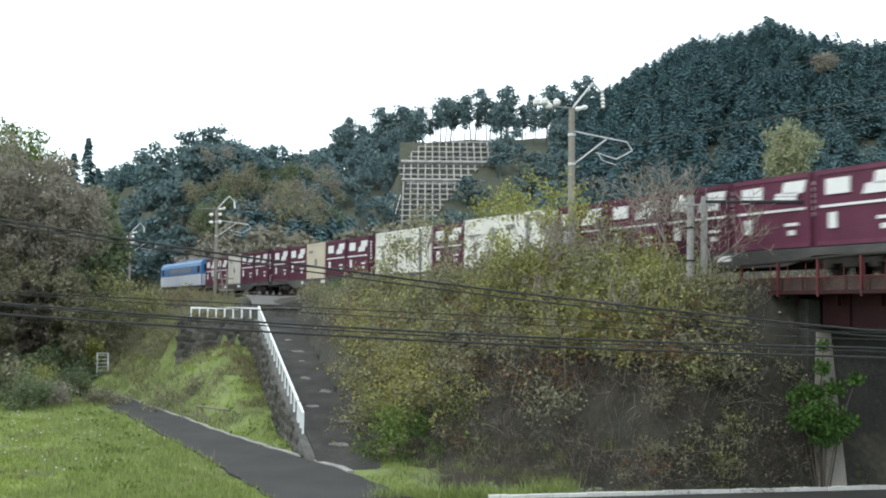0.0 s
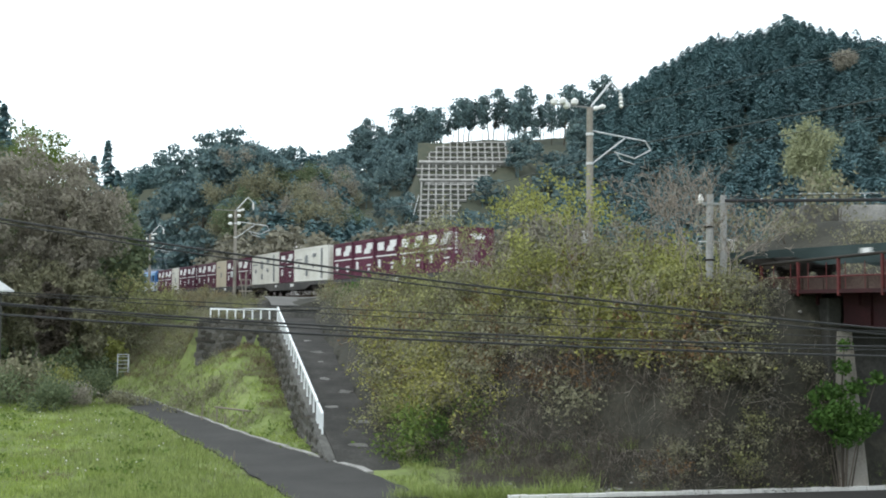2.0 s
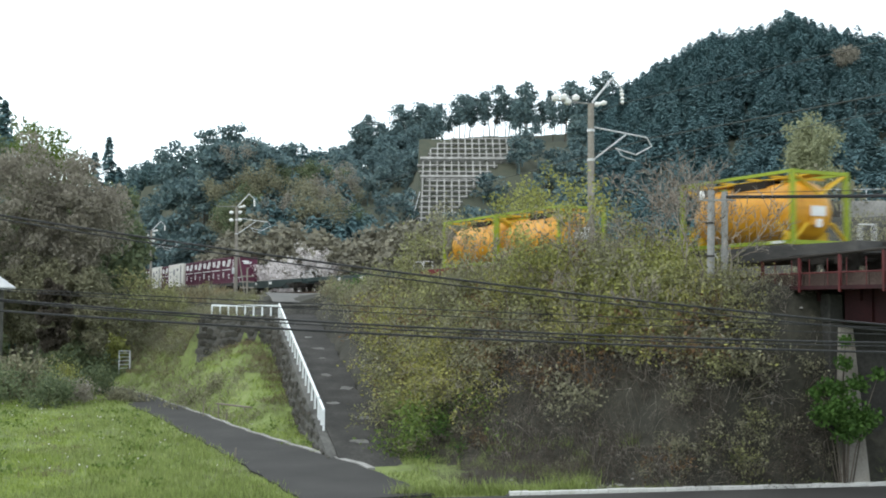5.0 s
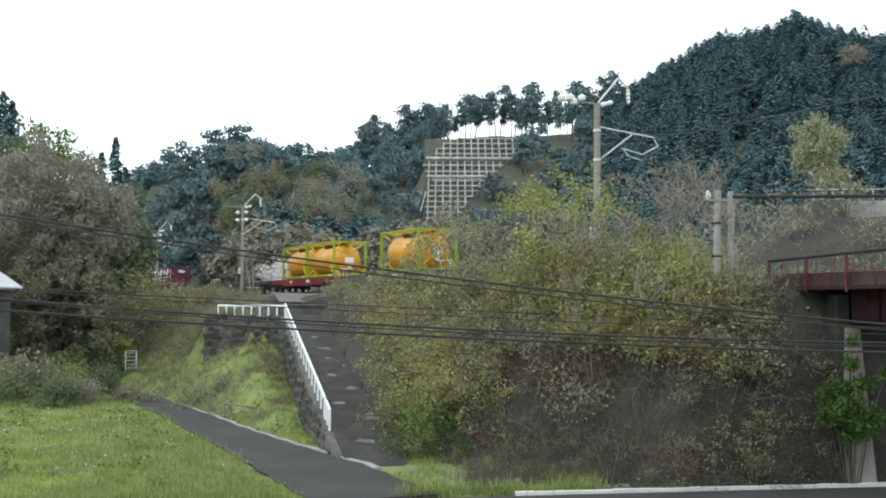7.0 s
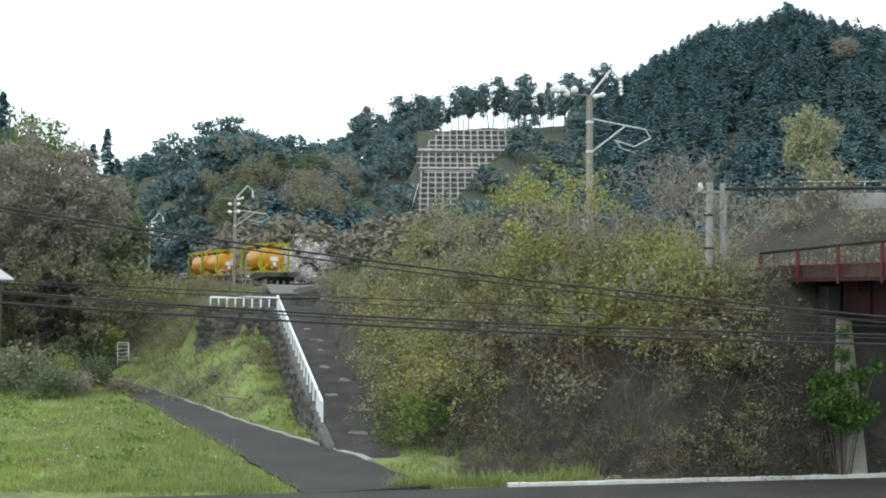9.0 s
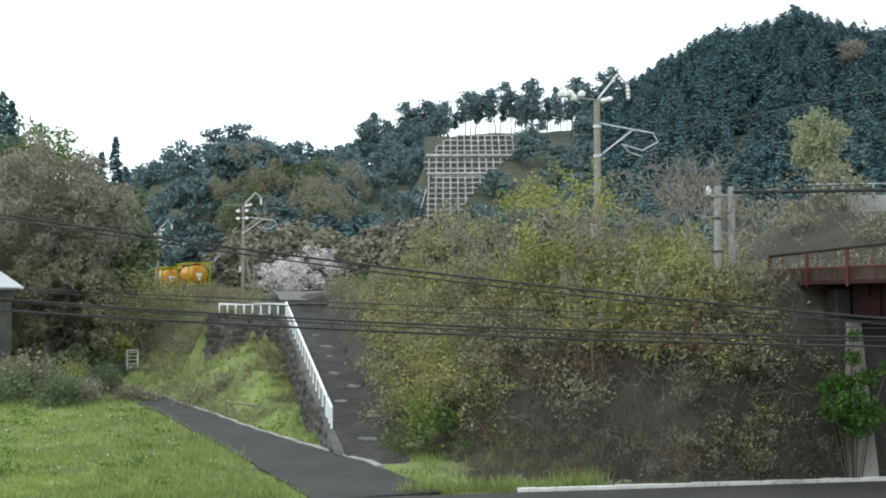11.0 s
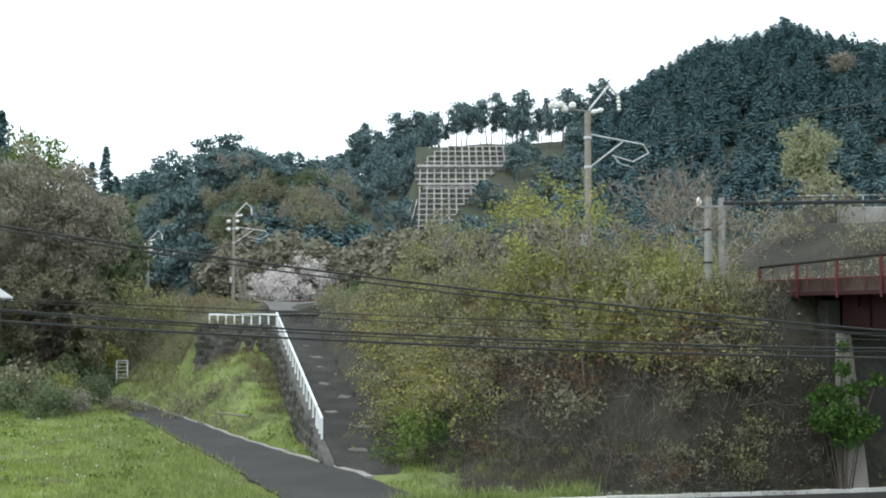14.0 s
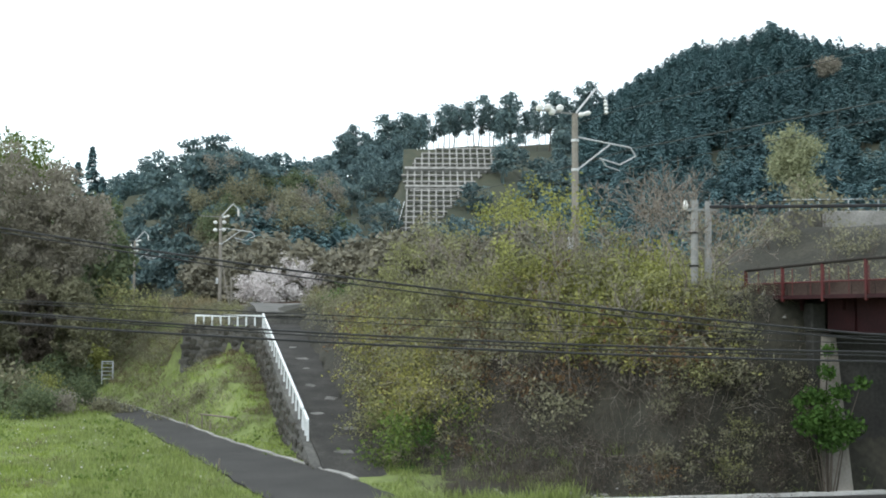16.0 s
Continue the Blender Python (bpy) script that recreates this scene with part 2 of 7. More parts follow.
def lathe(bm, axis_a, axis_b, profile, n=20):
    """A body of revolution: profile of (share of the way, radius)."""
    a, b = Vector(axis_a), Vector(axis_b)
    q = (b - a).to_track_quat("Z", "Y")
    rings = []
    for s, r in profile:
        c = a.lerp(b, s)
        rings.append([bm.verts.new(c + q @ Vector((r * math.cos(k * 2 * math.pi / n), r * math.sin(k * 2 * math.pi / n), 0))) for k in range(n)])
    for p, o in zip(rings, rings[1:]):
        for k in range(n):
            bm.faces.new((p[k], p[(k + 1) % n], o[(k + 1) % n], o[k]))
    bm.faces.new(rings[0][::-1])
    bm.faces.new(rings[-1])
    return bm


def mesh_np(name, verts, faces, mat, parent=None):
    """A mesh object from arrays of vertices and of faces with equally many corners."""
    verts, faces = np.asarray(verts, np.float32), np.asarray(faces, np.int32)
    me = bpy.data.meshes.new(name)
    k = faces.shape[1]
    me.vertices.add(len(verts))
    me.loops.add(faces.size)
    me.polygons.add(len(faces))
    me.vertices.foreach_set("co", verts.ravel())
    me.loops.foreach_set("vertex_index", faces.ravel())
    me.polygons.foreach_set("loop_start", np.arange(0, faces.size, k, dtype=np.int32))
    me.update(calc_edges=True)
    me.validate()
    me.materials.append(mat)
    ob = new(name, me)
    ob.parent = parent
    return ob


# ---------------------------------------------------------------- the railway's line
# a runs along the track away from the camera, q across it towards the camera's side.
C0, DIR, NRM = Vector((14.80, 33.52)), Vector((-0.4283, 0.9036)), Vector((-0.9036, -0.4283))
TURN = 25.36
RAIL_Z = 6.65


def on_track(a, q, z):
    p = C0 + DIR * a + NRM * q
    return Vector((p.x, p.y, z))


def track_pose(a, q, z):
    return pose(*on_track(a, q, z), 0, 0, TURN)


def smooth01(x):
    x = np.clip(x, 0, 1)
    return x * x * (3 - 2 * x)


# ramp: from its foot beside the lane up to the crossing
R0, R1, RW, R_TOP = np.array((-2.6, 40.2)), np.array((-8.5, 66.0)), 1.05, 4.95


def aq(x, y):
    dx, dy = x - C0.x, y - C0.y
    return dx * DIR.x + dy * DIR.y, dx * NRM.x + dy * NRM.y


def ramp_coords(x, y):
    d = R1 - R0
    ln = np.hypot(*d)
    u = d / ln
    t = ((x - R0[0]) * u[0] + (y - R0[1]) * u[1]) / ln
    lat = (x - R0[0]) * -u[1] + (y - R0[1]) * u[0]
    return t, lat


def fbm(x, y, s, seed=0.0):
    """Cheap smooth waviness in the range -1 to 1."""
    v = 0
    for k, (ax, ay, ph) in enumerate(((1.0, 0.31, 0.3), (-0.42, 1.1, 1.7), (1.9, -1.3, 2.9), (2.3, 2.9, 4.1), (-4.7, 3.1, 0.9), (5.3, 6.1, 2.2))):
        v = v + np.sin((ax * x + ay * y) / s + ph + seed) / (1 + k)
    return v / 2.45


def hill_height(x, y):
    """The wooded hills beyond the railway, by bearing (degrees to the right) and distance."""
    r, th = np.hypot(x, y), np.degrees(np.arctan2(x, y))
    rear = np.interp(th, [-40, -20, -12, -9, -7, -6, -4, 0.5, 2.2, 6.2, 8, 9.1, 11.3, 13.5, 16.5, 17.4, 19, 21.7, 30, 45],
                     [18, 16, 18, 31, 38, 40.5, 43.5, 49.5, 51, 51, 53.5, 57, 63.5, 69.5, 71, 73, 69.5, 66, 58, 50])
    mid = np.interp(th, [-45, -28, -20, -16.4, -15.6, -14.5, -12.4, -9.9, -8.2, -6.5, -4.2, -3, 0, 4], [22, 20, 17, 18.5, 23.6, 24.0, 19.6, 19.0, 18.2, 17.8, 9, 4, 0, 0])
    right = np.interp(th, [6, 10, 14, 18, 22, 30, 45], [0, 0.5, 2.4, 3.8, 4.0, 4.2, 4.5])
    z = 6.3 + (rear - 6.3) * smooth01((r - 150) / 150) * (1 - 0.5 * smooth01((r - 320) / 900))
    z = np.maximum(z, 6.3 + mid * smooth01((r - 125) / 60))
    z = np.maximum(z, 6.3 + right * smooth01((r - 44) / 17))
    # cut slope under the concrete lattice
    near_cut = smooth01((y - 198) / 5) * (1 - smooth01((y - 232) / 5)) * smooth01((x + 9) / 5) * (1 - smooth01((x - 17) / 5))
    z = z * (1 - near_cut) + (20.6 + (y - 205) * 0.77) * near_cut
    z = np.where(np.abs(th) > 60, 6.3 + 10 * smooth01((r - 150) / 300), z)
    return z + fbm(x, y, 14.0) * 1.2 * smooth01((r - 130) / 60)


def ground_height(x, y):
    x, y = np.asarray(x, float), np.asarray(y, float)
    a, q = aq(x, y)
    toe = np.interp(a, [-30, 4, 15, 25, 53, 90, 150], [6.6, 6.8, 12.3, 14.7, 17.2, 21, 26])
    # embankment to the right of the ramp: steep, with a level shoulder
    emb = 6.25 * smooth01((toe - q) / (toe - 2.6)) ** 0.8
    # grass bank to the left of the ramp, up to the retaining wall
    t, lat = ramp_coords(x, y)
    bank = 3.45 * smooth01(np.clip((toe - 0.4 - q) / np.maximum(toe - 9.6, 1.0), 0, 1)) ** 1.1
    below = R_TOP * np.clip(t, 0, 1) - 1.7 * smooth01((t - 0.02) / 0.3)
    bank = np.where((t > 0) & (t < 1.02), np.minimum(bank, np.maximum(below, 0) + np.maximum(lat - RW - 1.4, 0) * 0.22), bank)
    # level ground behind the retaining wall, and an open slope further along
    shelf = 4.95 + 1.3 * smooth01((9.35 - q) / 5.5)
    behind = (x + 9.74) * 0.46 + (y - 65.72) * 0.888
    open_slope = np.where(q < 7.5, shelf, 4.95 * smooth01((toe - 0.4 - q) / np.maximum(toe - 7.9, 1.0)))
    w = smooth01((-14.2 - x) / 2.5)
    bank = np.where(behind > 0.05, shelf, bank) * (1 - w) + open_slope * w
    z = np.where(lat > RW + 0.12, bank, emb)
    z = np.where(t > 1.05, np.where(q < 9.35, 4.95 + 1.3 * smooth01((9.35 - q) / 5.5), z), z)
    strip = (np.abs(lat) < RW + 0.12) & (t > -0.12) & (t < 1.12)
    z = np.where(strip, np.minimum(R_TOP * np.clip(t, 0, 1) - 0.06, 4.9), z)
    # shoulder of soil falling to the ramp on its right
    side = np.clip((-(lat) - RW) / 2.0, 0, 1)
    z = np.where((lat < -RW) & (lat > -RW - 2.0) & (t > -0.05) & (t < 1.1), np.minimum(z, R_TOP * np.clip(t, 0, 1) + side * 3.0), z)
    # the road is cut through below the bridge
    cut = smooth01((y - (33.0 + 0.18 * x)) / 1.1)
    z = np.where((a < 8) & (a > -22), np.minimum(z, 6.25 * cut), z)
    z = np.where(a <= -22, np.minimum(z, 6.25), z)
    z = np.where((y < 32.7 + 0.18 * x) & (y > 24.2 + 0.18 * x), -0.12, z)
    far = smooth01((-q - 3) / 12)
    z = z * (1 - far) + np.where((a < 8) & (a > -22), np.minimum(hill_height(x, y), 6.3 * cut + 40 * smooth01((y - 44) / 30)), hill_height(x, y)) * far
    z = np.where(q > toe, z + 0.05 * fbm(x, y, 2.0) + np.where(x < -6, 0.012 * np.clip(-6 - x, 0, 60), 0), z + 0.14 * fbm(x, y, 1.1) * (np.abs(q) > 2.6) * ~strip)
    return z


def spaced(lo, hi, fine, outer):
    """Coordinates that are fine between lo and hi and widen outside."""
    mid = list(np.arange(lo, hi + fine / 2, fine))
    up, step, v = [], fine, mid[-1]
    while v < outer:
        step = min(step * 1.22, max(6.0, (v - hi) * 0.12))
        v += step
        up.append(v)
    down, step, v = [], fine, mid[0]
    while v > -outer:
        step = min(step * 1.22, max(6.0, (lo - v) * 0.12))
        v -= step
        down.append(v)
    return np.array(down[::-1] + mid + up)


def build_ground():
    xs, ys = spaced(-34, 22, 0.45, 3500), spaced(28, 84, 0.45, 3500)
    gx, gy = np.meshgrid(xs, ys)
    gz = ground_height(gx, gy)
    nx, ny = len(xs), len(ys)
    idx = np.arange(nx * ny).reshape(ny, nx)
    faces = np.stack([idx[:-1, :-1], idx[:-1, 1:], idx[1:, 1:], idx[1:, :-1]], -1).reshape(-1, 4)
    ob = mesh_np("ground", np.stack([gx, gy, gz], -1).reshape(-1, 3), faces, GRASS)
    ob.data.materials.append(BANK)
    ob.data.materials.append(FOREST_FLOOR)
    cx, cy = (gx[:-1, :-1] + gx[1:, 1:]) / 2, (gy[:-1, :-1] + gy[1:, 1:]) / 2
    a, q = aq(cx, cy)
    t, lat = ramp_coords(cx, cy)
    toe = np.interp(a, [-30, 4, 15, 25, 53, 90, 150], [6.6, 6.8, 12.3, 14.7, 17.2, 21, 26])
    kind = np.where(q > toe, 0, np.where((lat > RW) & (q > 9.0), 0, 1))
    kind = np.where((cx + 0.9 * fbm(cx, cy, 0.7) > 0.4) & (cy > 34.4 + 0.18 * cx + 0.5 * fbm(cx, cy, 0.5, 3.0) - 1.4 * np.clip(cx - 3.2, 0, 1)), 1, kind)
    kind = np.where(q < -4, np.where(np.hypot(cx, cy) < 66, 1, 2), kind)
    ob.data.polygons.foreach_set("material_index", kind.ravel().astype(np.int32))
    ob.data.shade_smooth()
    tagged(ob, "grassy valley ground rising into a railway embankment and wooded hills", "ground", kind="structure")


build_ground()


# ---------------------------------------------------------------- lane, road, kerb
def strip_mesh(name, mat, left, right, lift, label, category, thick=0.12):
    """A paved strip between two edge lines that lies on the ground."""
    bm = bmesh.new()
    rows = []
    for (xl, yl), (xr, yr) in zip(left, right):
        rows.append([bm.verts.new((xl + (xr - xl) * k / 6, yl + (yr - yl) * k / 6, lift(xl + (xr - xl) * k / 6, yl + (yr - yl) * k / 6))) for k in range(7)])
    for p, o in zip(rows, rows[1:]):
        for k in range(6):
            bm.faces.new((p[k], p[k + 1], o[k + 1], o[k]))
    bmesh.ops.recalc_face_normals(bm, faces=bm.faces)
    if sum(f.normal.z for f in bm.faces) < 0:
        bmesh.ops.reverse_faces(bm, faces=bm.faces)
    low = bmesh.ops.extrude_face_region(bm, geom=list(bm.faces))
    bmesh.ops.translate(bm, verts=[v for v in low["geom"] if isinstance(v, bmesh.types.BMVert)], vec=(0, 0, thick))
    return tagged(link(name, bm, mat), label, category, kind="structure")


def curve_points(pts, n):
    """Evenly spread points on a smooth line through a few points (Catmull-Rom)."""
    p = [Vector(v) for v in pts]
    p = [p[0] * 2 - p[1]] + p + [p[-1] * 2 - p[-2]]
    out = []
    for i in range(1, len(p) - 2):
        for k in range(n):
            t = k / n
            out.append(0.5 * ((2 * p[i]) + (p[i + 1] - p[i - 1]) * t + (2 * p[i - 1] - 5 * p[i] + 4 * p[i + 1] - p[i + 2]) * t * t
                              + (3 * p[i] - p[i - 1] - 3 * p[i + 1] + p[i + 2]) * t ** 3))
    return out + [p[-2]]


lane_mid = curve_points([(-36, 81), (-22.8, 72.6), (-14.4, 58.0), (-10.2, 49.3), (-7.2, 43.3), (-4.4, 37.6), (-2.0, 32.0)], 10)
lane_l, lane_r = [], []
for i, p in enumerate(lane_mid):
    d = (lane_mid[min(i + 1, len(lane_mid) - 1)] - lane_mid[max(i - 1, 0)]).normalized()
    half = float(np.interp(i, [0, 10, 20, 30, 40, 50, 60], [1.05, 1.05, 1.1, 1.25, 1.5, 1.85, 1.9])) + 0.06 * math.sin(i * 1.7)
    s = Vector((-d.y, d.x)) * half
    lane_l.append(p + s)
    lane_r.append(p - s)
lane_z = lambda x, y: 0.02 + 0.012 * max(0.0, -6 - x)
strip_mesh("lane", ASPHALT, lane_l, lane_r, lane_z, "narrow dark asphalt lane through the grass", "lane", 0.06)

edge_l = [p + (l - p) * 1.16 for p, l in zip(lane_mid, lane_l)]
strip_mesh("lane_edge", CONCRETE, edge_l[8:52], [p + (l - p) * 1.01 for p, l in zip(lane_mid, lane_l)][8:52], lane_z, "crumbling pale concrete edge of the lane", "lane edge", 0.085)

road_l = [(-60 + 10 * k, 21.4 + 1.8 * k) for k in range(14)]
road_r = [(-60 + 10 * k, 13.4 + 1.8 * k) for k in range(14)]
strip_mesh("road", ASPHALT, road_l, road_r, lambda x, y: 0.0, "grey asphalt road below the embankment", "road", 0.07)


def build_kerb():
    kerb = tagged(link("kerb", boxes((1.9, 25, -0.06, 0.06, -0.2, 0.06)), DARK_CONCRETE), "low pale concrete kerb along the road", "kerb", kind="structure")
    kerb.matrix_world = pose(0, 32.55, 0, 0, 0, 10.3)
    bm = boxes((0.004, 0.596, -0.08, 0.08, -0.15, 0.14), bevel=0.015)
    first = part("kerb_stone", bm, KERB, kerb)
    first.location = (2.0, 0, 0)
    rnd = random.Random(4)
    for k in range(1, 36):
        ob = new("kerb_stone", first.data)
        ob.parent = kerb
        ob.location = (2.0 + 0.6 * k, rnd.uniform(-0.012, 0.012), rnd.uniform(-0.015, 0.01))
        ob.rotation_euler = (0, rnd.uniform(-0.008, 0.008), rnd.uniform(-0.01, 0.01))


build_kerb()


# ---------------------------------------------------------------- ramp, its wall and rail, the crossing
def ramp_point(t, lat, dz=0.0):
    d = R1 - R0
    u = d / np.hypot(*d)
    p = R0 + d * t + np.array((-u[1], u[0])) * lat
    return Vector((p[0], p[1], R_TOP * t + dz))


def build_ramp():
    n = 24
    left = [ramp_point(-0.035 + 1.095 * k / n, RW + 0.02 * math.sin(k * 2.1)) for k in range(n + 1)]
    right = [ramp_point(-0.035 + 1.095 * k / n, -RW - 0.12 * math.sin(k * 1.3)) for k in range(n + 1)]

    def z(x, y):
        t, _ = ramp_coords(x, y)
        return float(np.clip(R_TOP * t, -0.3, R_TOP)) - 0.02

    ob = strip_mesh("ramp", RAMP_CONCRETE, [p.xy for p in left], [p.xy for p in right], z, "steep dark mossy concrete ramp", "ramp", 0.1)
    # worn pale patches where the surface layer has broken away
    rnd = random.Random(11)
    for k in range(9):
        t, lat = 0.08 + 0.1 * k + rnd.uniform(-0.03, 0.03), rnd.uniform(-0.6, 0.5)
        bm = bmesh.new()
        c = ramp_point(t, lat, 0.088)
        vs = []
        spread = rnd.uniform(0.15, 0.5)
        for j in range(11):
            an = j * 2 * math.pi / 11
            rr = rnd.uniform(0.5, 1.0)
            x, y = c.x + spread * rr * math.cos(an), c.y + 0.8 * spread * rr * math.sin(an)
            vs.append(bm.verts.new((x, y, float(np.clip(R_TOP * ramp_coords(x, y)[0], 0.02, R_TOP)) + 0.084)))
        f = bm.faces.new(vs)
        if f.normal.z < 0:
            f.normal_flip()
        bmesh.ops.extrude_face_region(bm, geom=[f])
        bmesh.ops.recalc_face_normals(bm, faces=bm.faces)
        part("worn_patch", bm, CONCRETE, ob, "pale worn concrete patch")


build_ramp()


def build_retaining_wall():
    """Rubble wall that carries the ramp's open side and turns along the crossing's approach."""
    wall = thing("retaining_wall", "dark mossy rubble stone retaining wall below the ramp", "wall", kind="structure")
    line = [(ramp_point(t, RW + 0.22), R_TOP * t - 0.02) for t in [k / 16 for k in range(0, 17)]]
    corner = line[-1][0]
    for k in range(1, 9):
        line.append((Vector((corner.x - 0.62 * k, corner.y + 0.62 * k * 0.52, R_TOP)), R_TOP - 0.02))
    bm = bmesh.new()
    rows = []
    for i, (p, top) in enumerate(line):
        d = (line[min(i + 1, len(line) - 1)][0] - line[max(i - 1, 0)][0]).xy.normalized()
        out = Vector((-d.y, d.x))
        low = float(ground_height(p.x + out.x * 1.1, p.y + out.y * 1.1)) - 0.5
        low = min(low, top - 0.3)
        h = top - low
        rows.append([bm.verts.new((p.x + out.x * o, p.y + out.y * o, z)) for o, z in ((-0.25, low), (0.18 + 0.1 * h, low), (0.12, top), (-0.25, top))])
    for p, o in zip(rows, rows[1:]):
        for k in range(4):
            bm.faces.new((p[k], p[(k + 1) % 4], o[(k + 1) % 4], o[k]))
    bm.faces.new(rows[0])
    bm.faces.new(rows[-1][::-1])
    bmesh.ops.recalc_face_normals(bm, faces=bm.faces)
    part("wall_core", bm, DARK_CONCRETE, wall)
    # face stones
    rnd = random.Random(3)
    shapes = []
    for v in range(5):
        bm = bmesh.new()
        bmesh.ops.create_icosphere(bm, subdivisions=1, radius=0.5)
        for q in bm.verts:
            q.co = Vector((max(-0.42, min(0.42, q.co.x * 1.1)), q.co.y * 0.5, max(-0.4, min(0.4, q.co.z * 1.1)))) * rnd.uniform(0.85, 1.1)
        me = bpy.data.meshes.new("stone")
        bm.to_mesh(me)
        bm.free()
        me.materials.append(STONE)
        shapes.append(me)
    count = 0
    for (p, top), (o, top2) in zip(line, line[1:]):
        d = (o - p).xy
        ln = d.length
        d.normalize()
        out = Vector((-d.y, d.x))
        low = float(ground_height(p.x + out.x * 1.1, p.y + out.y * 1.1)) - 0.15
        z, row = low, 0
        while z < top - 0.1 and count < 295:
            s = 0.5 * rnd.uniform(0.85, 1.1)
            c = (row % 2) * 0.25
            while c < ln and count < 295:
                f = c / ln
                zz = min(z + 0.2, top + (top2 - top) * f - 0.12)
                face = 0.12 + (0.06 + 0.1 * (top - low)) * max(0.0, (top - zz)) / max(0.3, top - low)
                ob = new("stone", rnd.choice(shapes))
                ob.parent = wall
                ob.location = (p.x + d.x * c + out.x * face, p.y + d.y * c + out.y * face, zz)
                ob.scale = (s * rnd.uniform(1.0, 1.45), 0.3, s * rnd.uniform(0.75, 1.1))
                ob.rotation_euler = (0, rnd.uniform(-0.2, 0.2), math.atan2(d.y, d.x))
                count += 1
                c += s * 1.05
            z += s * 0.88
            row += 1
    return line


WALL_LINE = build_retaining_wall()


def build_guard_rail(name, points, label, post_every, h=0.76):
    """White painted rail: posts with a flat top bar, over a line of foot points."""
    rail = thing(name, label, "guard rail")
    bar = bmesh.new()
    for p, o in zip(points, points[1:]):
        d = (o - p).normalized()
        side = Vector((-d.y, d.x, 0)).normalized() * 0.045
        up = Vector((0, 0, 1))
        ring = [[bar.verts.new(e + up * h + side * w) for h, w in ((h - 0.12, -1), (h - 0.12, 1), (h, 1), (h, -1))] for e in (p, o)]
        for k in range(4):
            bar.faces.new((ring[0][k], ring[0][(k + 1) % 4], ring[1][(k + 1) % 4], ring[1][k]))
        bar.faces.new(ring[0][::-1])
        bar.faces.new(ring[1])
    bmesh.ops.recalc_face_normals(bar, faces=bar.faces)
    part("top_bar", bar, WHITE_PAINT, rail)
    post = boxes((-0.042, 0.042, -0.042, 0.042, -0.25, h - 0.03), bevel=0.01)
    first = None
    for p, o in zip(points, points[1:]):
        n = max(1, round((o - p).length / post_every))
        for k in range(n):
            c = p.lerp(o, k / n)
            if first is None:
                first = part("post", post, WHITE_PAINT, rail)
                ob = first
            else:
                ob = new("post", first.data)
                ob.parent = rail
            ob.location = c
            ob.rotation_euler = (0, 0, math.atan2((o - p).y, (o - p).x))
    ob = new("post", first.data)
    ob.parent = rail
    ob.location = points[-1]


build_guard_rail("guard_rail", [ramp_point(t, RW + 0.12, 0.05) for t in (0.145, 0.2)], "short white guard rail at the foot of the ramp", 0.9)
build_guard_rail("guard_rail", [ramp_point(t, RW + 0.12, 0.05) for t in (0.212, 0.45, 0.75, 0.985)], "white concrete guard rail along the ramp's edge", 1.3)
c_top = WALL_LINE[16][0]
build_guard_rail("guard_rail", [Vector((c_top.x + 0.15, c_top.y + 0.15, R_TOP)), Vector((c_top.x - 4.3, c_top.y + 2.4, R_TOP + 0.02))], "white concrete guard rail above the retaining wall", 0.65, 0.64)


def build_crossing():
    slab = tagged(link("crossing_slab", boxes((-1.7, 1.8, -1.4, 1.4, -0.75, 0.0), (-1.85, 1.95, -1.5, 1.4, 0.0, 0.14), bevel=0.03), DARK_CONCRETE),
                  "dark concrete slab carrying the lane to the track", "slab", kind="structure")
    slab.matrix_world = pose(-8.5, 68.7, 5.5, 0, 0, 3)
    deck = strip_mesh("crossing_lane", WORN_ROAD, [(-10.6, 69.9), (-11.6, 75.2), (-12.6, 79.2)], [(-6.2, 69.9), (-6.6, 73.0), (-7.2, 77.0)],
                      lambda x, y: 5.7 + 0.075 * max(0.0, y - 69.9), "grey worn concrete lane up to the railway", "lane", 0.1)


build_crossing()


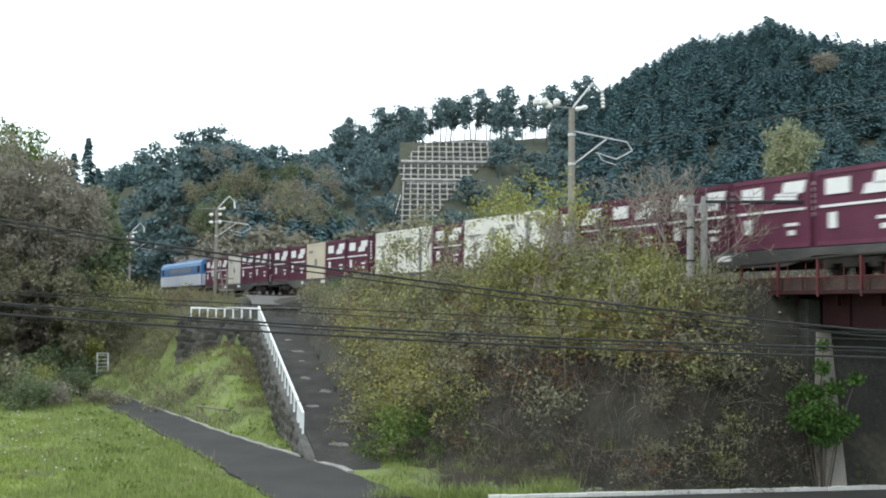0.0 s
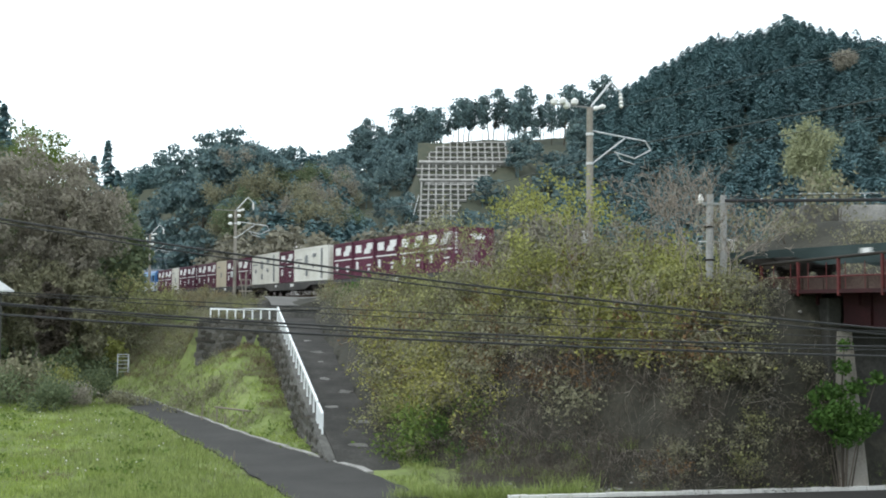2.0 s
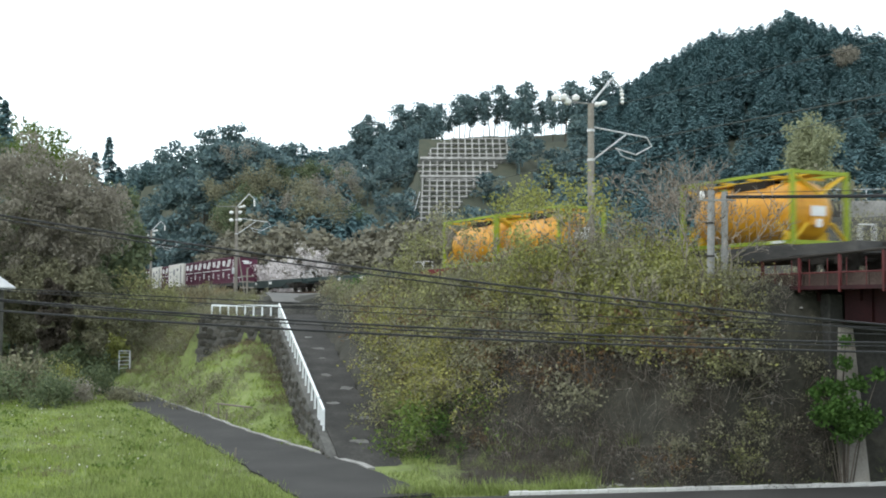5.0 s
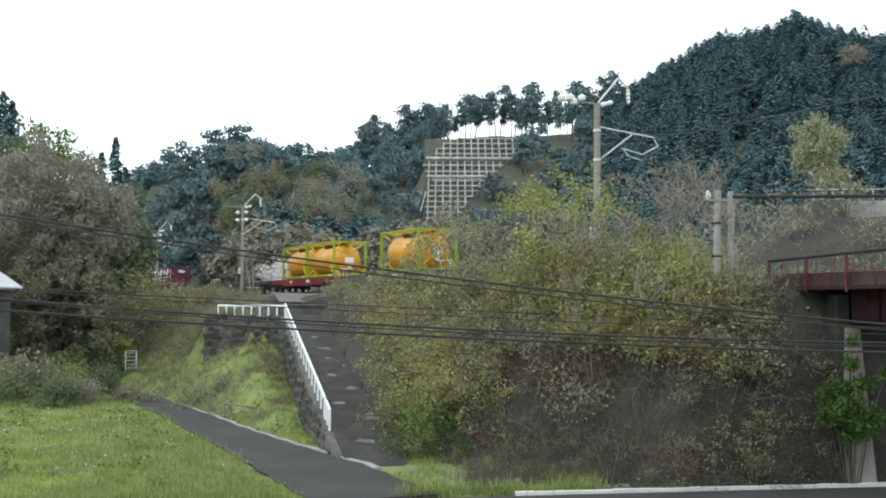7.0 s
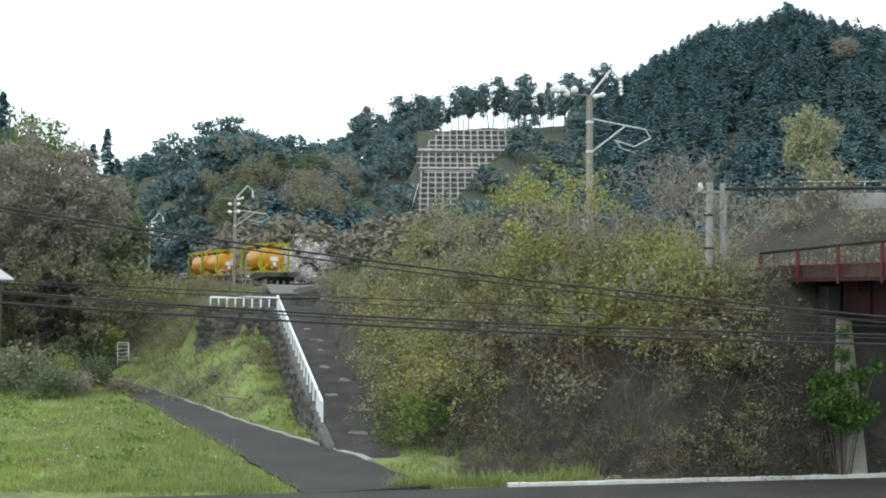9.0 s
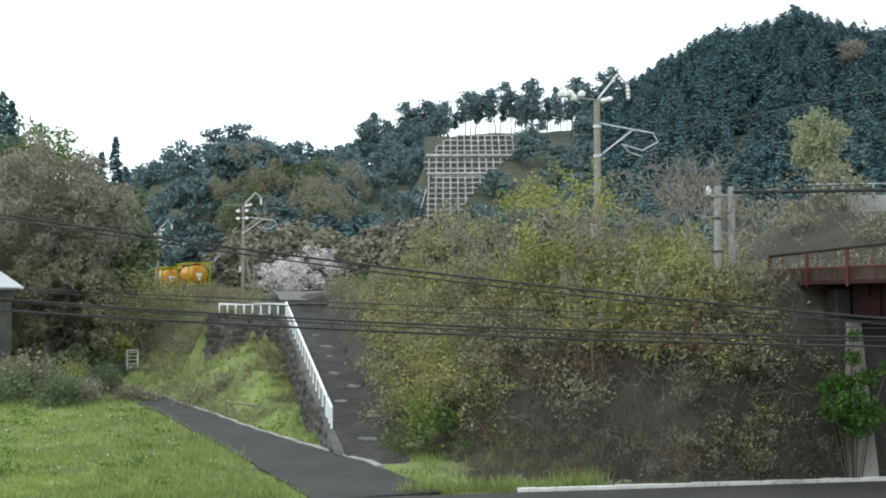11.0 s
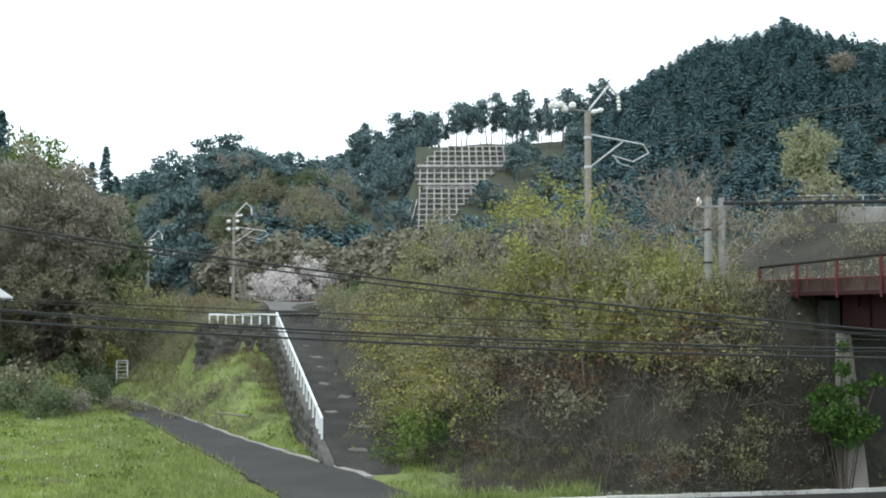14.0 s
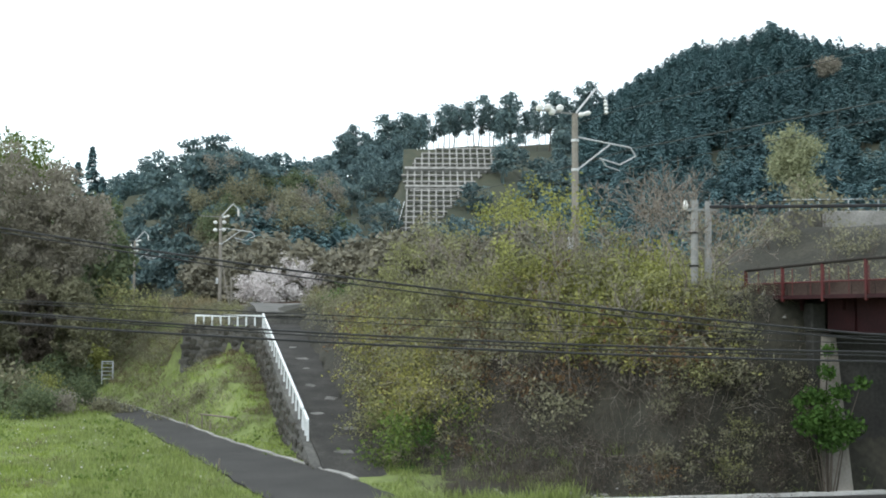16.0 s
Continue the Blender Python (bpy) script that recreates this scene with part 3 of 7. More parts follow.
# ---------------------------------------------------------------- track and bridge
def build_track():
    bm = bmesh.new()
    prof = [(2.6, -0.5), (1.9, -0.22), (-1.9, -0.22), (-2.6, -0.5), (-2.6, -0.9), (2.6, -0.9)]
    rings = []
    for a in list(np.arange(5.4, 160, 2.0)) + [240, 320]:
        rings.append([bm.verts.new((-q, a, z + (0.03 * math.sin(a * 3.1 + q * 2) if z > -0.4 else 0))) for q, z in prof])
    for p, o in zip(rings, rings[1:]):
        for k in range(len(prof)):
            bm.faces.new((p[k], p[(k + 1) % len(prof)], o[(k + 1) % len(prof)], o[k]))
    bm.faces.new(rings[0])
    bm.faces.new(rings[-1])
    bmesh.ops.recalc_face_normals(bm, faces=bm.faces)
    bed = tagged(link("track_bed", bm, BALLAST), "grey brown ballast bed of the railway", "track bed", kind="structure")
    bed.matrix_world = track_pose(0, 0, RAIL_Z)
    track = thing("railway_track", "rusty steel rails on concrete sleepers", "railway track", kind="structure")
    track.matrix_world = track_pose(0, 0, RAIL_Z)
    for x in (-0.5335, 0.5335):
        part("rail", boxes((x - 0.033, x + 0.033, -30, 320, -0.05, 0), (x - 0.01, x + 0.01, -30, 320, -0.13, -0.05), (x - 0.064, x + 0.064, -30, 320, -0.155, -0.13)), RAIL_STEEL, track)
    first = part("sleeper", boxes((-1.0, 1.0, -0.12, 0.12, -0.33, -0.15), bevel=0.02), CONCRETE, track)
    first.location = (0, -28, 0)
    for k in range(1, 180):
        ob = new("sleeper", first.data)
        ob.parent = track
        ob.location = (0, -28 + 0.66 * k, 0)


build_track()


def build_bridge():
    bridge = thing("railway_bridge", "red painted steel girder railway bridge with a side walkway", "bridge", kind="structure")
    bridge.matrix_world = track_pose(2.6, 0, RAIL_Z)
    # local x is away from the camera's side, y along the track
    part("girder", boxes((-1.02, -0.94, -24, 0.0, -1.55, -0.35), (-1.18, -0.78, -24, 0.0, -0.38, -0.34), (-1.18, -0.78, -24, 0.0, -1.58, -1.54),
                         *[(-1.12, -1.02, -1.2 - 1.7 * k, -1.14 - 1.7 * k, -1.54, -0.38) for k in range(11)]), SHADED_RED_STEEL, bridge)
    part("girder", boxes((0.94, 1.02, -24, 0.0, -1.55, -0.35), (0.78, 1.18, -24, 0.0, -0.38, -0.34), (0.78, 1.18, -24, 0.0, -1.58, -1.54)), SHADED_RED_STEEL, bridge)
    part("deck_plate", boxes((-1.9, 1.9, -24, 2.9, -0.36, -0.32)), BOGIE, bridge)
    part("walkway", boxes((-2.1, -1.2, -24, 2.7, -0.47, -0.42), (-2.14, -2.08, -24, 2.7, -0.54, -0.43)), SHADED_RED_STEEL, bridge)
    part("side_board", boxes(*[(-1.93, -1.88, 2.6 - 0.9 * k - 0.86, 2.6 - 0.9 * k, -0.42, -0.04 + 0.02 * (k % 3)) for k in range(9)]), RUSTY_BOARD, bridge, "rust-brown ballast boards along the deck edge")
    part("rail_bar", tubes(((-2.11, -3.6, -0.3), (-2.11, -24, -0.3), 0.03)), RED_STEEL, bridge)
    for k in range(16):
        part("bracket", boxes((-2.1, -1.0, 2.5 - 1.72 * k, 2.58 - 1.72 * k, -0.56, -0.47), (-1.35, -1.2, 2.5 - 1.72 * k, 2.58 - 1.72 * k, -0.9, -0.5)), SHADED_RED_STEEL, bridge)
        part("railing_post", boxes((-2.15, -2.07, 2.5 - 1.72 * k, 2.58 - 1.72 * k, -0.62, 0.42 + min(0.18, 0.063 * k))), RED_STEEL, bridge)
    part("handrail", tubes(((-2.11, 2.55, 0.43), (-2.11, -2.6, 0.62), 0.05), ((-2.11, -2.6, 0.62), (-2.11, -24, 0.62), 0.05)), BOGIE, bridge, "dark weathered top handrail")
    part("rail_bar", tubes(((-2.11, 2.55, -0.02), (-2.11, -24, -0.02), 0.024)), RED_STEEL, bridge)
    for k in range(24):
        part("baluster", tubes(((-2.11, 1.95 - 0.78 * k, -0.45), (-2.11, 1.95 - 0.78 * k, 0.42), 0.014), n=5), RED_STEEL, bridge)
    # abutment with its sloping buttress
    ab = thing("bridge_abutment", "dark grey concrete bridge abutment", "abutment", kind="structure")
    ab.matrix_world = pose(12.3, 35.55, 0, 0, 0, 10.3)
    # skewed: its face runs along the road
    part("pier", boxes((0.0, 8.5, 0.0, 2.6, -0.4, 5.05), (0.0, 0.5, 0.0, 2.6, 5.05, 5.98), (0.5, 8.5, 1.6, 2.6, 5.05, 5.95), bevel=0.04), BLACKISH_CONCRETE, ab)
    bm = bmesh.new()
    vs = [bm.verts.new(c) for c in ((0.1, -0.75, -0.4), (0.95, -0.75, -0.4), (0.95, 0.05, -0.4), (0.1, 0.05, -0.4),
                                    (0.3, -0.12, 4.95), (0.75, -0.12, 4.95), (0.75, 0.05, 4.95), (0.3, 0.05, 4.95))]
    for f in ((3, 2, 1, 0), (4, 5, 6, 7), (0, 1, 5, 4), (1, 2, 6, 5), (2, 3, 7, 6), (3, 0, 4, 7)):
        bm.faces.new([vs[i] for i in f])
    bmesh.ops.recalc_face_normals(bm, faces=bm.faces)
    part("buttress", bm, POLE_CONCRETE, ab, "pale grey sloping concrete buttress")
    far = thing("bridge_abutment", "concrete abutment at the bridge's other end", "abutment", kind="structure")
    far.matrix_world = track_pose(-21.4, 0, 0)
    part("pier", boxes((-2.6, 2.6, -2.0, 0.6, -0.4, 5.1), (-2.6, 2.6, -2.0, -0.9, 5.1, 6.2), bevel=0.04), DARK_CONCRETE, far)


build_bridge()


# ---------------------------------------------------------------- masts, poles, wires
def build_mast(a, q, height, label, big):
    m = thing("catenary_mast", label, "railway mast", "masts along the railway")
    m.matrix_world = track_pose(a, q, RAIL_Z)
    h = height
    part("pole", lathe(bmesh.new(), (0, 0, -0.9), (0, 0, h), [(0, 0.165), (0.5, 0.145), (1, 0.125)], 14), POLE_CONCRETE, m, smooth=False)
    for z in (h - 1.15, h - 2.35):
        part("pole_band", tubes(((0, 0, z), (0, 0, z + 0.1), 0.16), n=12), GALVANISED, m, "galvanised steel band")
    # cantilever over the track: local +x
    part("cantilever", tubes(((0.1, 0, h - 0.95), (2.75, 0, h - 1.2), 0.034), ((0.1, 0, h - 2.3), (1.7, 0, h - 1.15), 0.034),
                             ((2.75, 0, h - 1.2), (3.0, 0, h - 1.55), 0.034), ((3.0, 0, h - 1.55), (2.2, 0, h - 1.95), 0.03), ((2.2, 0, h - 1.95), (1.2, 0, h - 1.75), 0.03), n=7), GALVANISED, m)
    part("steady_arm", tubes(((1.3, 0, h - 1.8), (1.5, 0, h - 2.05), 0.025), ((1.5, 0, h - 2.05), (2.2, 0, h - 2.2), 0.022), n=6), GALVANISED, m)
    # feeder arm that leans up and over
    part("feeder_arm", tubes(((0, 0, h - 0.35), (0.1, 0, h + 0.1), 0.04), ((0.1, 0, h + 0.1), (1.05, 0, h + 1.15), 0.045), ((1.05, 0, h + 1.15), (1.5, 0, h + 0.75), 0.04), n=7), GALVANISED, m)
    part("cross_arm", boxes((-1.75, 0.35, -0.03, 0.03, h - 0.03, h + 0.03)), DULL_STEEL, m, "steel cross-arm for the feeder wires")
    prof = [(0, 0.03), (0.1, 0.1), (0.2, 0.04), (0.35, 0.11), (0.5, 0.04), (0.62, 0.11), (0.75, 0.04), (0.88, 0.1), (1, 0.03)]
    part("insulator", lathe(bmesh.new(), (1.5, 0, h + 0.72), (1.55, 0, h + 0.1), prof, 10), INSULATOR, m, "white ribbed hanging insulator")
    if big:
        for x, dz in ((-1.68, -0.02), (-1.28, 0.04), (-1.1, -0.12), (-0.72, 0.06)):
            part("insulator", lathe(bmesh.new(), (x, 0, h + dz - 0.02), (x, 0, h + dz + 0.26), [(0, 0.06), (0.2, 0.14), (0.7, 0.16), (1, 0.05)], 10), INSULATOR, m, "white pot insulator")
    else:
        for x, z in ((-0.42, -0.5), (-0.42, -1.15), (0.3, -0.45), (0.3, -1.1)):
            part("insulator", lathe(bmesh.new(), (x - 0.22, 0, h + z), (x + 0.16, 0, h + z), [(0, 0.05), (0.3, 0.15), (0.7, 0.15), (1, 0.04)], 10), INSULATOR, m, "white pot insulator")
    part("insulator", lathe(bmesh.new(), (0.15, 0, h - 0.05), (0.75, 0, h + 0.12), [(0, 0.06), (0.2, 0.11), (0.5, 0.07), (0.8, 0.11), (1, 0.05)], 10), INSULATOR, m, "white rod insulator")
    part("switch_box", boxes((-0.34, -0.16, -0.12, 0.12, 1.6, 2.1), bevel=0.02), GALVANISED, m)


MAST_A = [(14.2, 3.0), (69.2, 3.0), (106.9, 3.0)]
build_mast(14.2, 3.0, 7.15, "tall concrete catenary mast with steel cantilever beside the railway", True)
build_mast(69.2, 3.0, 7.3, "concrete catenary mast beside the level crossing", False)
build_mast(106.9, 3.0, 7.5, "far concrete catenary mast beside the railway", False)


def wire(name, pts, r, mat, label, sag=0.0, category="wire", n=24):
    """A hanging line through the points, as one thin tube."""
    bm = bmesh.new()
    rings = []
    for i, (p, o) in enumerate(zip(pts, pts[1:])):
        p, o = Vector(p), Vector(o)
        for k in range(n + (i == len(pts) - 2)):
            t = k / n
            c = p.lerp(o, t) - Vector((0, 0, sag * 4 * t * (1 - t)))
            d = (o - p).normalized()
            s = Vector((-d.y, d.x, 0)).normalized()
            up = d.cross(s)
            rings.append([bm.verts.new(c + s * r * math.cos(j * math.pi / 2.5) + up * r * math.sin(j * math.pi / 2.5)) for j in range(5)])
    for p, o in zip(rings, rings[1:]):
        for k in range(5):
            bm.faces.new((p[k], p[(k + 1) % 5], o[(k + 1) % 5], o[k]))
    bmesh.ops.recalc_face_normals(bm, faces=bm.faces)
    return tagged(link(name, bm, mat), label, category)


Z_CONTACT, Z_MESS = RAIL_Z + 5.1, RAIL_Z + 5.95
wire("contact_wire", [on_track(a, 0.1, Z_CONTACT) for a in (-60, 14.2, 69.2, 106.9, 200)], 0.012, WIRE_GREY, "thin overhead contact wire above the track")
wire("messenger_wire", [on_track(a, 0.0, Z_MESS) for a in (-60, 14.2, 69.2, 106.9, 200)], 0.02, WIRE_GREY, "sagging messenger wire above the track", 0.5)
hang = thing("wire_droppers", "thin droppers between the two overhead wires", "wire")
for a in (-36, -27, -18, -9, -3, 3, 8.5, 21, 29, 37, 46, 54, 62):
    f = (a + 60) / 74.2 if a < 14.2 else (a - 14.2) / 55
    part("dropper", tubes((on_track(a, 0.05, Z_CONTACT), on_track(a, 0, Z_MESS - 2.0 * f * (1 - f)), 0.011), n=5), WIRE_GREY, hang)
wire("feeder_wire", [on_track(a, 3.0 - 1.55, RAIL_Z + 7.3) for a in (-60, 14.2, 69.2, 106.9, 200)], 0.012, WIRE_GREY, "thin feeder wire along the masts", 0.6)


def build_twin_poles():
    tw = thing("utility_pole_pair", "pair of pale concrete utility poles joined by a cross-arm", "utility pole")
    base = (8.85, 37.0, 0)
    tw.location = base
    part("pole", lathe(bmesh.new(), (0, 0, 3.0), (0.08, 0, 9.42), [(0, 0.15), (1, 0.115)], 12), PALE_POLE, tw)
    part("pole", lathe(bmesh.new(), (0.56, 0.35, 3.0), (0.62, 0.35, 9.42), [(0, 0.15), (1, 0.11)], 12), PALE_POLE, tw)
    part("cross_arm", boxes((-0.22, 0.86, -0.15, -0.1, 9.06, 9.12)), DULL_STEEL, tw)
    for z in (8.3, 7.2, 6.1):
        part("pole_band", tubes(((0.04, 0, z), (0.04, 0, z + 0.06), 0.155), n=12), BOGIE, tw, "dark pole band")
    part("insulator", lathe(bmesh.new(), (-0.25, -0.1, 9.1), (-0.25, -0.1, 9.4), [(0, 0.04), (0.4, 0.1), (1, 0.05)], 8), INSULATOR, tw)
    part("insulator", lathe(bmesh.new(), (1.7, 0.1, 9.22), (1.95, 0.05, 9.22), [(0, 0.03), (0.5, 0.08), (1, 0.03)], 8), INSULATOR, tw)


build_twin_poles()
wire("aerial_cable", [(9.4, 36.9, 9.2), (30.5, 30.0, 9.15)], 0.06, CABLE, "thick black aerial cable from the utility poles", 0.12, "cable")
wire("aerial_cable", [(9.4, 36.9, 9.32), (30.5, 30.0, 9.42)], 0.011, CABLE, "thin dark stay wire above the thick cable", 0.05, "cable")
for h0, h1, sag, r, lab in ((7.11, 5.22, 0.14, 0.02, "thick black twisted overhead power cable"), (7.04, 5.12, 0.16, 0.014, "black overhead power cable above the road"),
                            (5.80, 5.17, 0.03, 0.009, "thin black overhead wire"), (5.76, 5.05, 0.06, 0.008, "thin black overhead wire"),
                            (5.60, 4.90, 0.13, 0.019, "thick black overhead cable"), (5.40, 4.73, 0.10, 0.021, "thick black overhead cable"),
                            (5.57, 4.84, 0.15, 0.012, "black overhead wire above the road")):
    wire("overhead_cable", [(-19.5, 20, h0 + (h0 - h1) * 0.72), (-7.93, 20, h0), (7.92, 20, h1), (19.5, 20, h1 + 0.05)], r, CABLE, lab, sag, "cable")


# ---------------------------------------------------------------- the freight train
# Every vehicle and container: origin at its middle on the rails, local y forward, x away from the camera's side.
MOVERS = []          # (thing, distance along the track at 0 s, height)
WHEELS = []
SPEED = 15.7
REAR = -1.0          # rear end of the last loaded wagon's containers at 0 s


def mark(parent, side, y0, y1, z0, z1, slant=0.0, mat=None, name="marking", label="white marking", x=1.235):
    """A flat painted patch on a side wall (side -1 faces the camera), or on the rear end (side 0)."""
    bm = bmesh.new()
    if side:
        pts = [(side * x, y0, z0), (side * x, y1, z0), (side * x, y1 + slant, z1), (side * x, y0 + slant, z1)]
        d = Vector((side * 0.012, 0, 0))
    else:
        pts = [(y0, x, z0), (y1, x, z0), (y1 + slant, x, z1), (y0 + slant, x, z1)]
        d = Vector((0, -0.012, 0))
    lo, hi = [bm.verts.new(Vector(p) - d) for p in pts], [bm.verts.new(Vector(p) + d) for p in pts]
    bm.faces.new(lo)
    bm.faces.new(hi)
    for k in range(4):
        bm.faces.new((lo[k], lo[(k + 1) % 4], hi[(k + 1) % 4], hi[k]))
    bmesh.ops.recalc_face_normals(bm, faces=bm.faces)
    return part(name, bm, mat or MARK_WHITE, parent, label)


DECK = 1.0


def corrugated(L, W, z0, z1, pitch, depth):
    """A closed box whose long sides are pressed into upright corrugations."""
    side = []
    n = max(2, int(round(L / pitch)))
    for k in range(n):
        y = -L / 2 + L * k / n
        for f, d in ((0.0, 0), (0.18, 0), (0.3, depth), (0.7, depth), (0.82, 0)):
            side.append((W - d, y + f * L / n))
    side.append((W, L / 2))
    outline = side + [(-x, -y) for x, y in side]
    bm = bmesh.new()
    lo, hi = [bm.verts.new((x, y, z0)) for x, y in outline], [bm.verts.new((x, y, z1)) for x, y in outline]
    bm.faces.new(lo[::-1])
    bm.faces.new(hi)
    for k in range(len(outline)):
        bm.faces.new((lo[k], lo[(k + 1) % len(outline)], hi[(k + 1) % len(outline)], hi[k]))
    bmesh.ops.recalc_face_normals(bm, faces=bm.faces)
    return bm


def purple_container():
    c = thing("freight_container", "wine-red steel freight container with white markings on a wagon", "container", "containers on the train")
    L, W, H = 3.66, 1.22, 2.42
    part("body", corrugated(L - 0.06, W - 0.005, DECK + 0.03, DECK + H - 0.05, 0.26, 0.04), PURPLE, c)
    part("frame", boxes(*[(sx * W - 0.07, sx * W + 0.07, sy * (L / 2 - 0.06) - 0.06, sy * (L / 2 - 0.06) + 0.06, DECK, DECK + H) for sx in (-0.96, 0.96) for sy in (-1, 1)],
                        *[(sx * W - 0.06, sx * W + 0.06, -L / 2, L / 2, z - 0.07, z + 0.07) for sx in (-0.96, 0.96) for z in (DECK + 0.08, DECK + H - 0.08)],
                        *[(-W, W, sy * (L / 2 - 0.05) - 0.05, sy * (L / 2 - 0.05) + 0.05, z - 0.07, z + 0.07) for sy in (-1, 1) for z in (DECK + 0.08, DECK + H - 0.08)]), PURPLE, c)
    part("roof", boxes((-W + 0.02, W - 0.02, -L / 2 + 0.02, L / 2 - 0.02, DECK + H - 0.05, DECK + H + 0.012)), DARK_PURPLE, c, "soiled dark roof")
    for side in (-1, 1):
        mark(c, side, 0.35, 1.35, DECK + 1.62, DECK + 2.12, 0, None, "label_panel", "white label panel")
        mark(c, side, -1.55, -0.55, DECK + 1.78, DECK + 2.18, -0.12)
        mark(c, side, -1.2, -0.15, DECK + 1.52, DECK + 1.84, -0.12)
        mark(c, side, -1.6, 1.6, DECK + 1.22, DECK + 1.3)
        mark(c, side, 0.9, 1.25, DECK + 0.55, DECK + 1.05)
        mark(c, side, -1.3, -0.7, DECK + 0.72, DECK + 0.82)
        mark(c, side, -1.15, -0.85, DECK + 0.42, DECK + 0.58)
    mark(c, 0, -0.1, 0.62, DECK + 1.78, DECK + 1.98, 0.1, x=-L / 2 + 0.0)
    mark(c, 0, -0.25, 0.4, DECK + 1.98, DECK + 2.1, 0.1, x=-L / 2 + 0.0)
    for k in range(6):
        mark(c, 0, -1.12, -1.02, DECK + 1.0 + 0.2 * k, DECK + 1.13 + 0.2 * k, 0, x=-L / 2 + 0.0)
    part("door_bar", tubes(*[((x, -L / 2 - 0.01, DECK + 0.15), (x, -L / 2 - 0.01, DECK + H - 0.15), 0.02) for x in (-0.5, 0.5)], n=6), PURPLE, c)
    return c


def white_container(L):
    c = thing("refrigerated_container", "long off-white refrigerated container with round vent on a wagon", "container", "containers on the train")
    W, H = 1.22, 2.5
    part("body", corrugated(L - 0.04, W - 0.005, DECK + 0.03, DECK + H - 0.03, 0.86, 0.025), REEFER_WHITE, c)
    part("frame", boxes(*[(sx * W - 0.05, sx * W + 0.05, sy * (L / 2 - 0.05) - 0.05, sy * (L / 2 - 0.05) + 0.05, DECK, DECK + H) for sx in (-0.97, 0.97) for sy in (-1, 1)],
                        *[(sx * W - 0.05, sx * W + 0.05, -L / 2, L / 2, z - 0.06, z + 0.06) for sx in (-0.97, 0.97) for z in (DECK + 0.07, DECK + H - 0.07)]), REEFER_WHITE, c)
    for side in (-1, 1):
        mark(c, side, -L / 2 + 1.25, -L / 2 + 1.55, DECK + 0.15, DECK + H - 0.2, 0, MARK_GREY, "door_gap", "dark recessed door gap")
        bm = tubes(((side * 1.2, L * 0.12, DECK + 1.6), (side * 1.245, L * 0.12, DECK + 1.6), 0.36), n=18)
        part("round_vent", bm, MARK_GREY, c, "round grey fan vent")
        for y in (L * 0.36, -L * 0.08):
            part("round_mark", tubes(((side * 1.2, y, DECK + 1.12), (side * 1.243, y, DECK + 1.12), 0.17), n=12), MARK_GREY, c, "small round grey mark")
        mark(c, side, L * 0.27, L * 0.46, DECK + 1.62, DECK + 1.7, 0, MARK_GREY)
        mark(c, side, -L * 0.16, -L * 0.06, DECK + 1.75, DECK + 2.0, 0, MARK_GREY)
        mark(c, side, L * 0.09, L * 0.14, DECK + 0.4, DECK + 0.85, 0, MARK_GREY)
    part("end_door", boxes((-1.05, 1.05, -L / 2 - 0.02, -L / 2 + 0.03, DECK + 0.15, DECK + H - 0.15), (-0.02, 0.02, -L / 2 - 0.035, -L / 2 - 0.015, DECK + 0.15, DECK + H - 0.15)), REEFER_WHITE, c)
    return c


def short_container(mat, label):
    c = thing("freight_container", label, "container", "containers on the train")
    L, W, H = 3.66, 1.22, 2.45
    part("body", corrugated(L - 0.06, W - 0.005, DECK + 0.03, DECK + H - 0.04, 0.45, 0.035), mat, c)
    part("frame", boxes(*[(sx * W - 0.07, sx * W + 0.07, sy * (L / 2 - 0.06) - 0.06, sy * (L / 2 - 0.06) + 0.06, DECK, DECK + H) for sx in (-0.96, 0.96) for sy in (-1, 1)],
                        *[(sx * W - 0.06, sx * W + 0.06, -L / 2, L / 2, z - 0.07, z + 0.07) for sx in (-0.96, 0.96) for z in (DECK + 0.08, DECK + H - 0.07)]), mat, c)
    for side in (-1, 1):
        mark(c, side, -0.2, 0.15, DECK + 0.9, DECK + 1.35, 0, MARK_GREY, label="grey marking")
        mark(c, side, 0.6, 1.3, DECK + 1.8, DECK + 1.95, 0, MARK_GREY, label="grey marking")
    return c


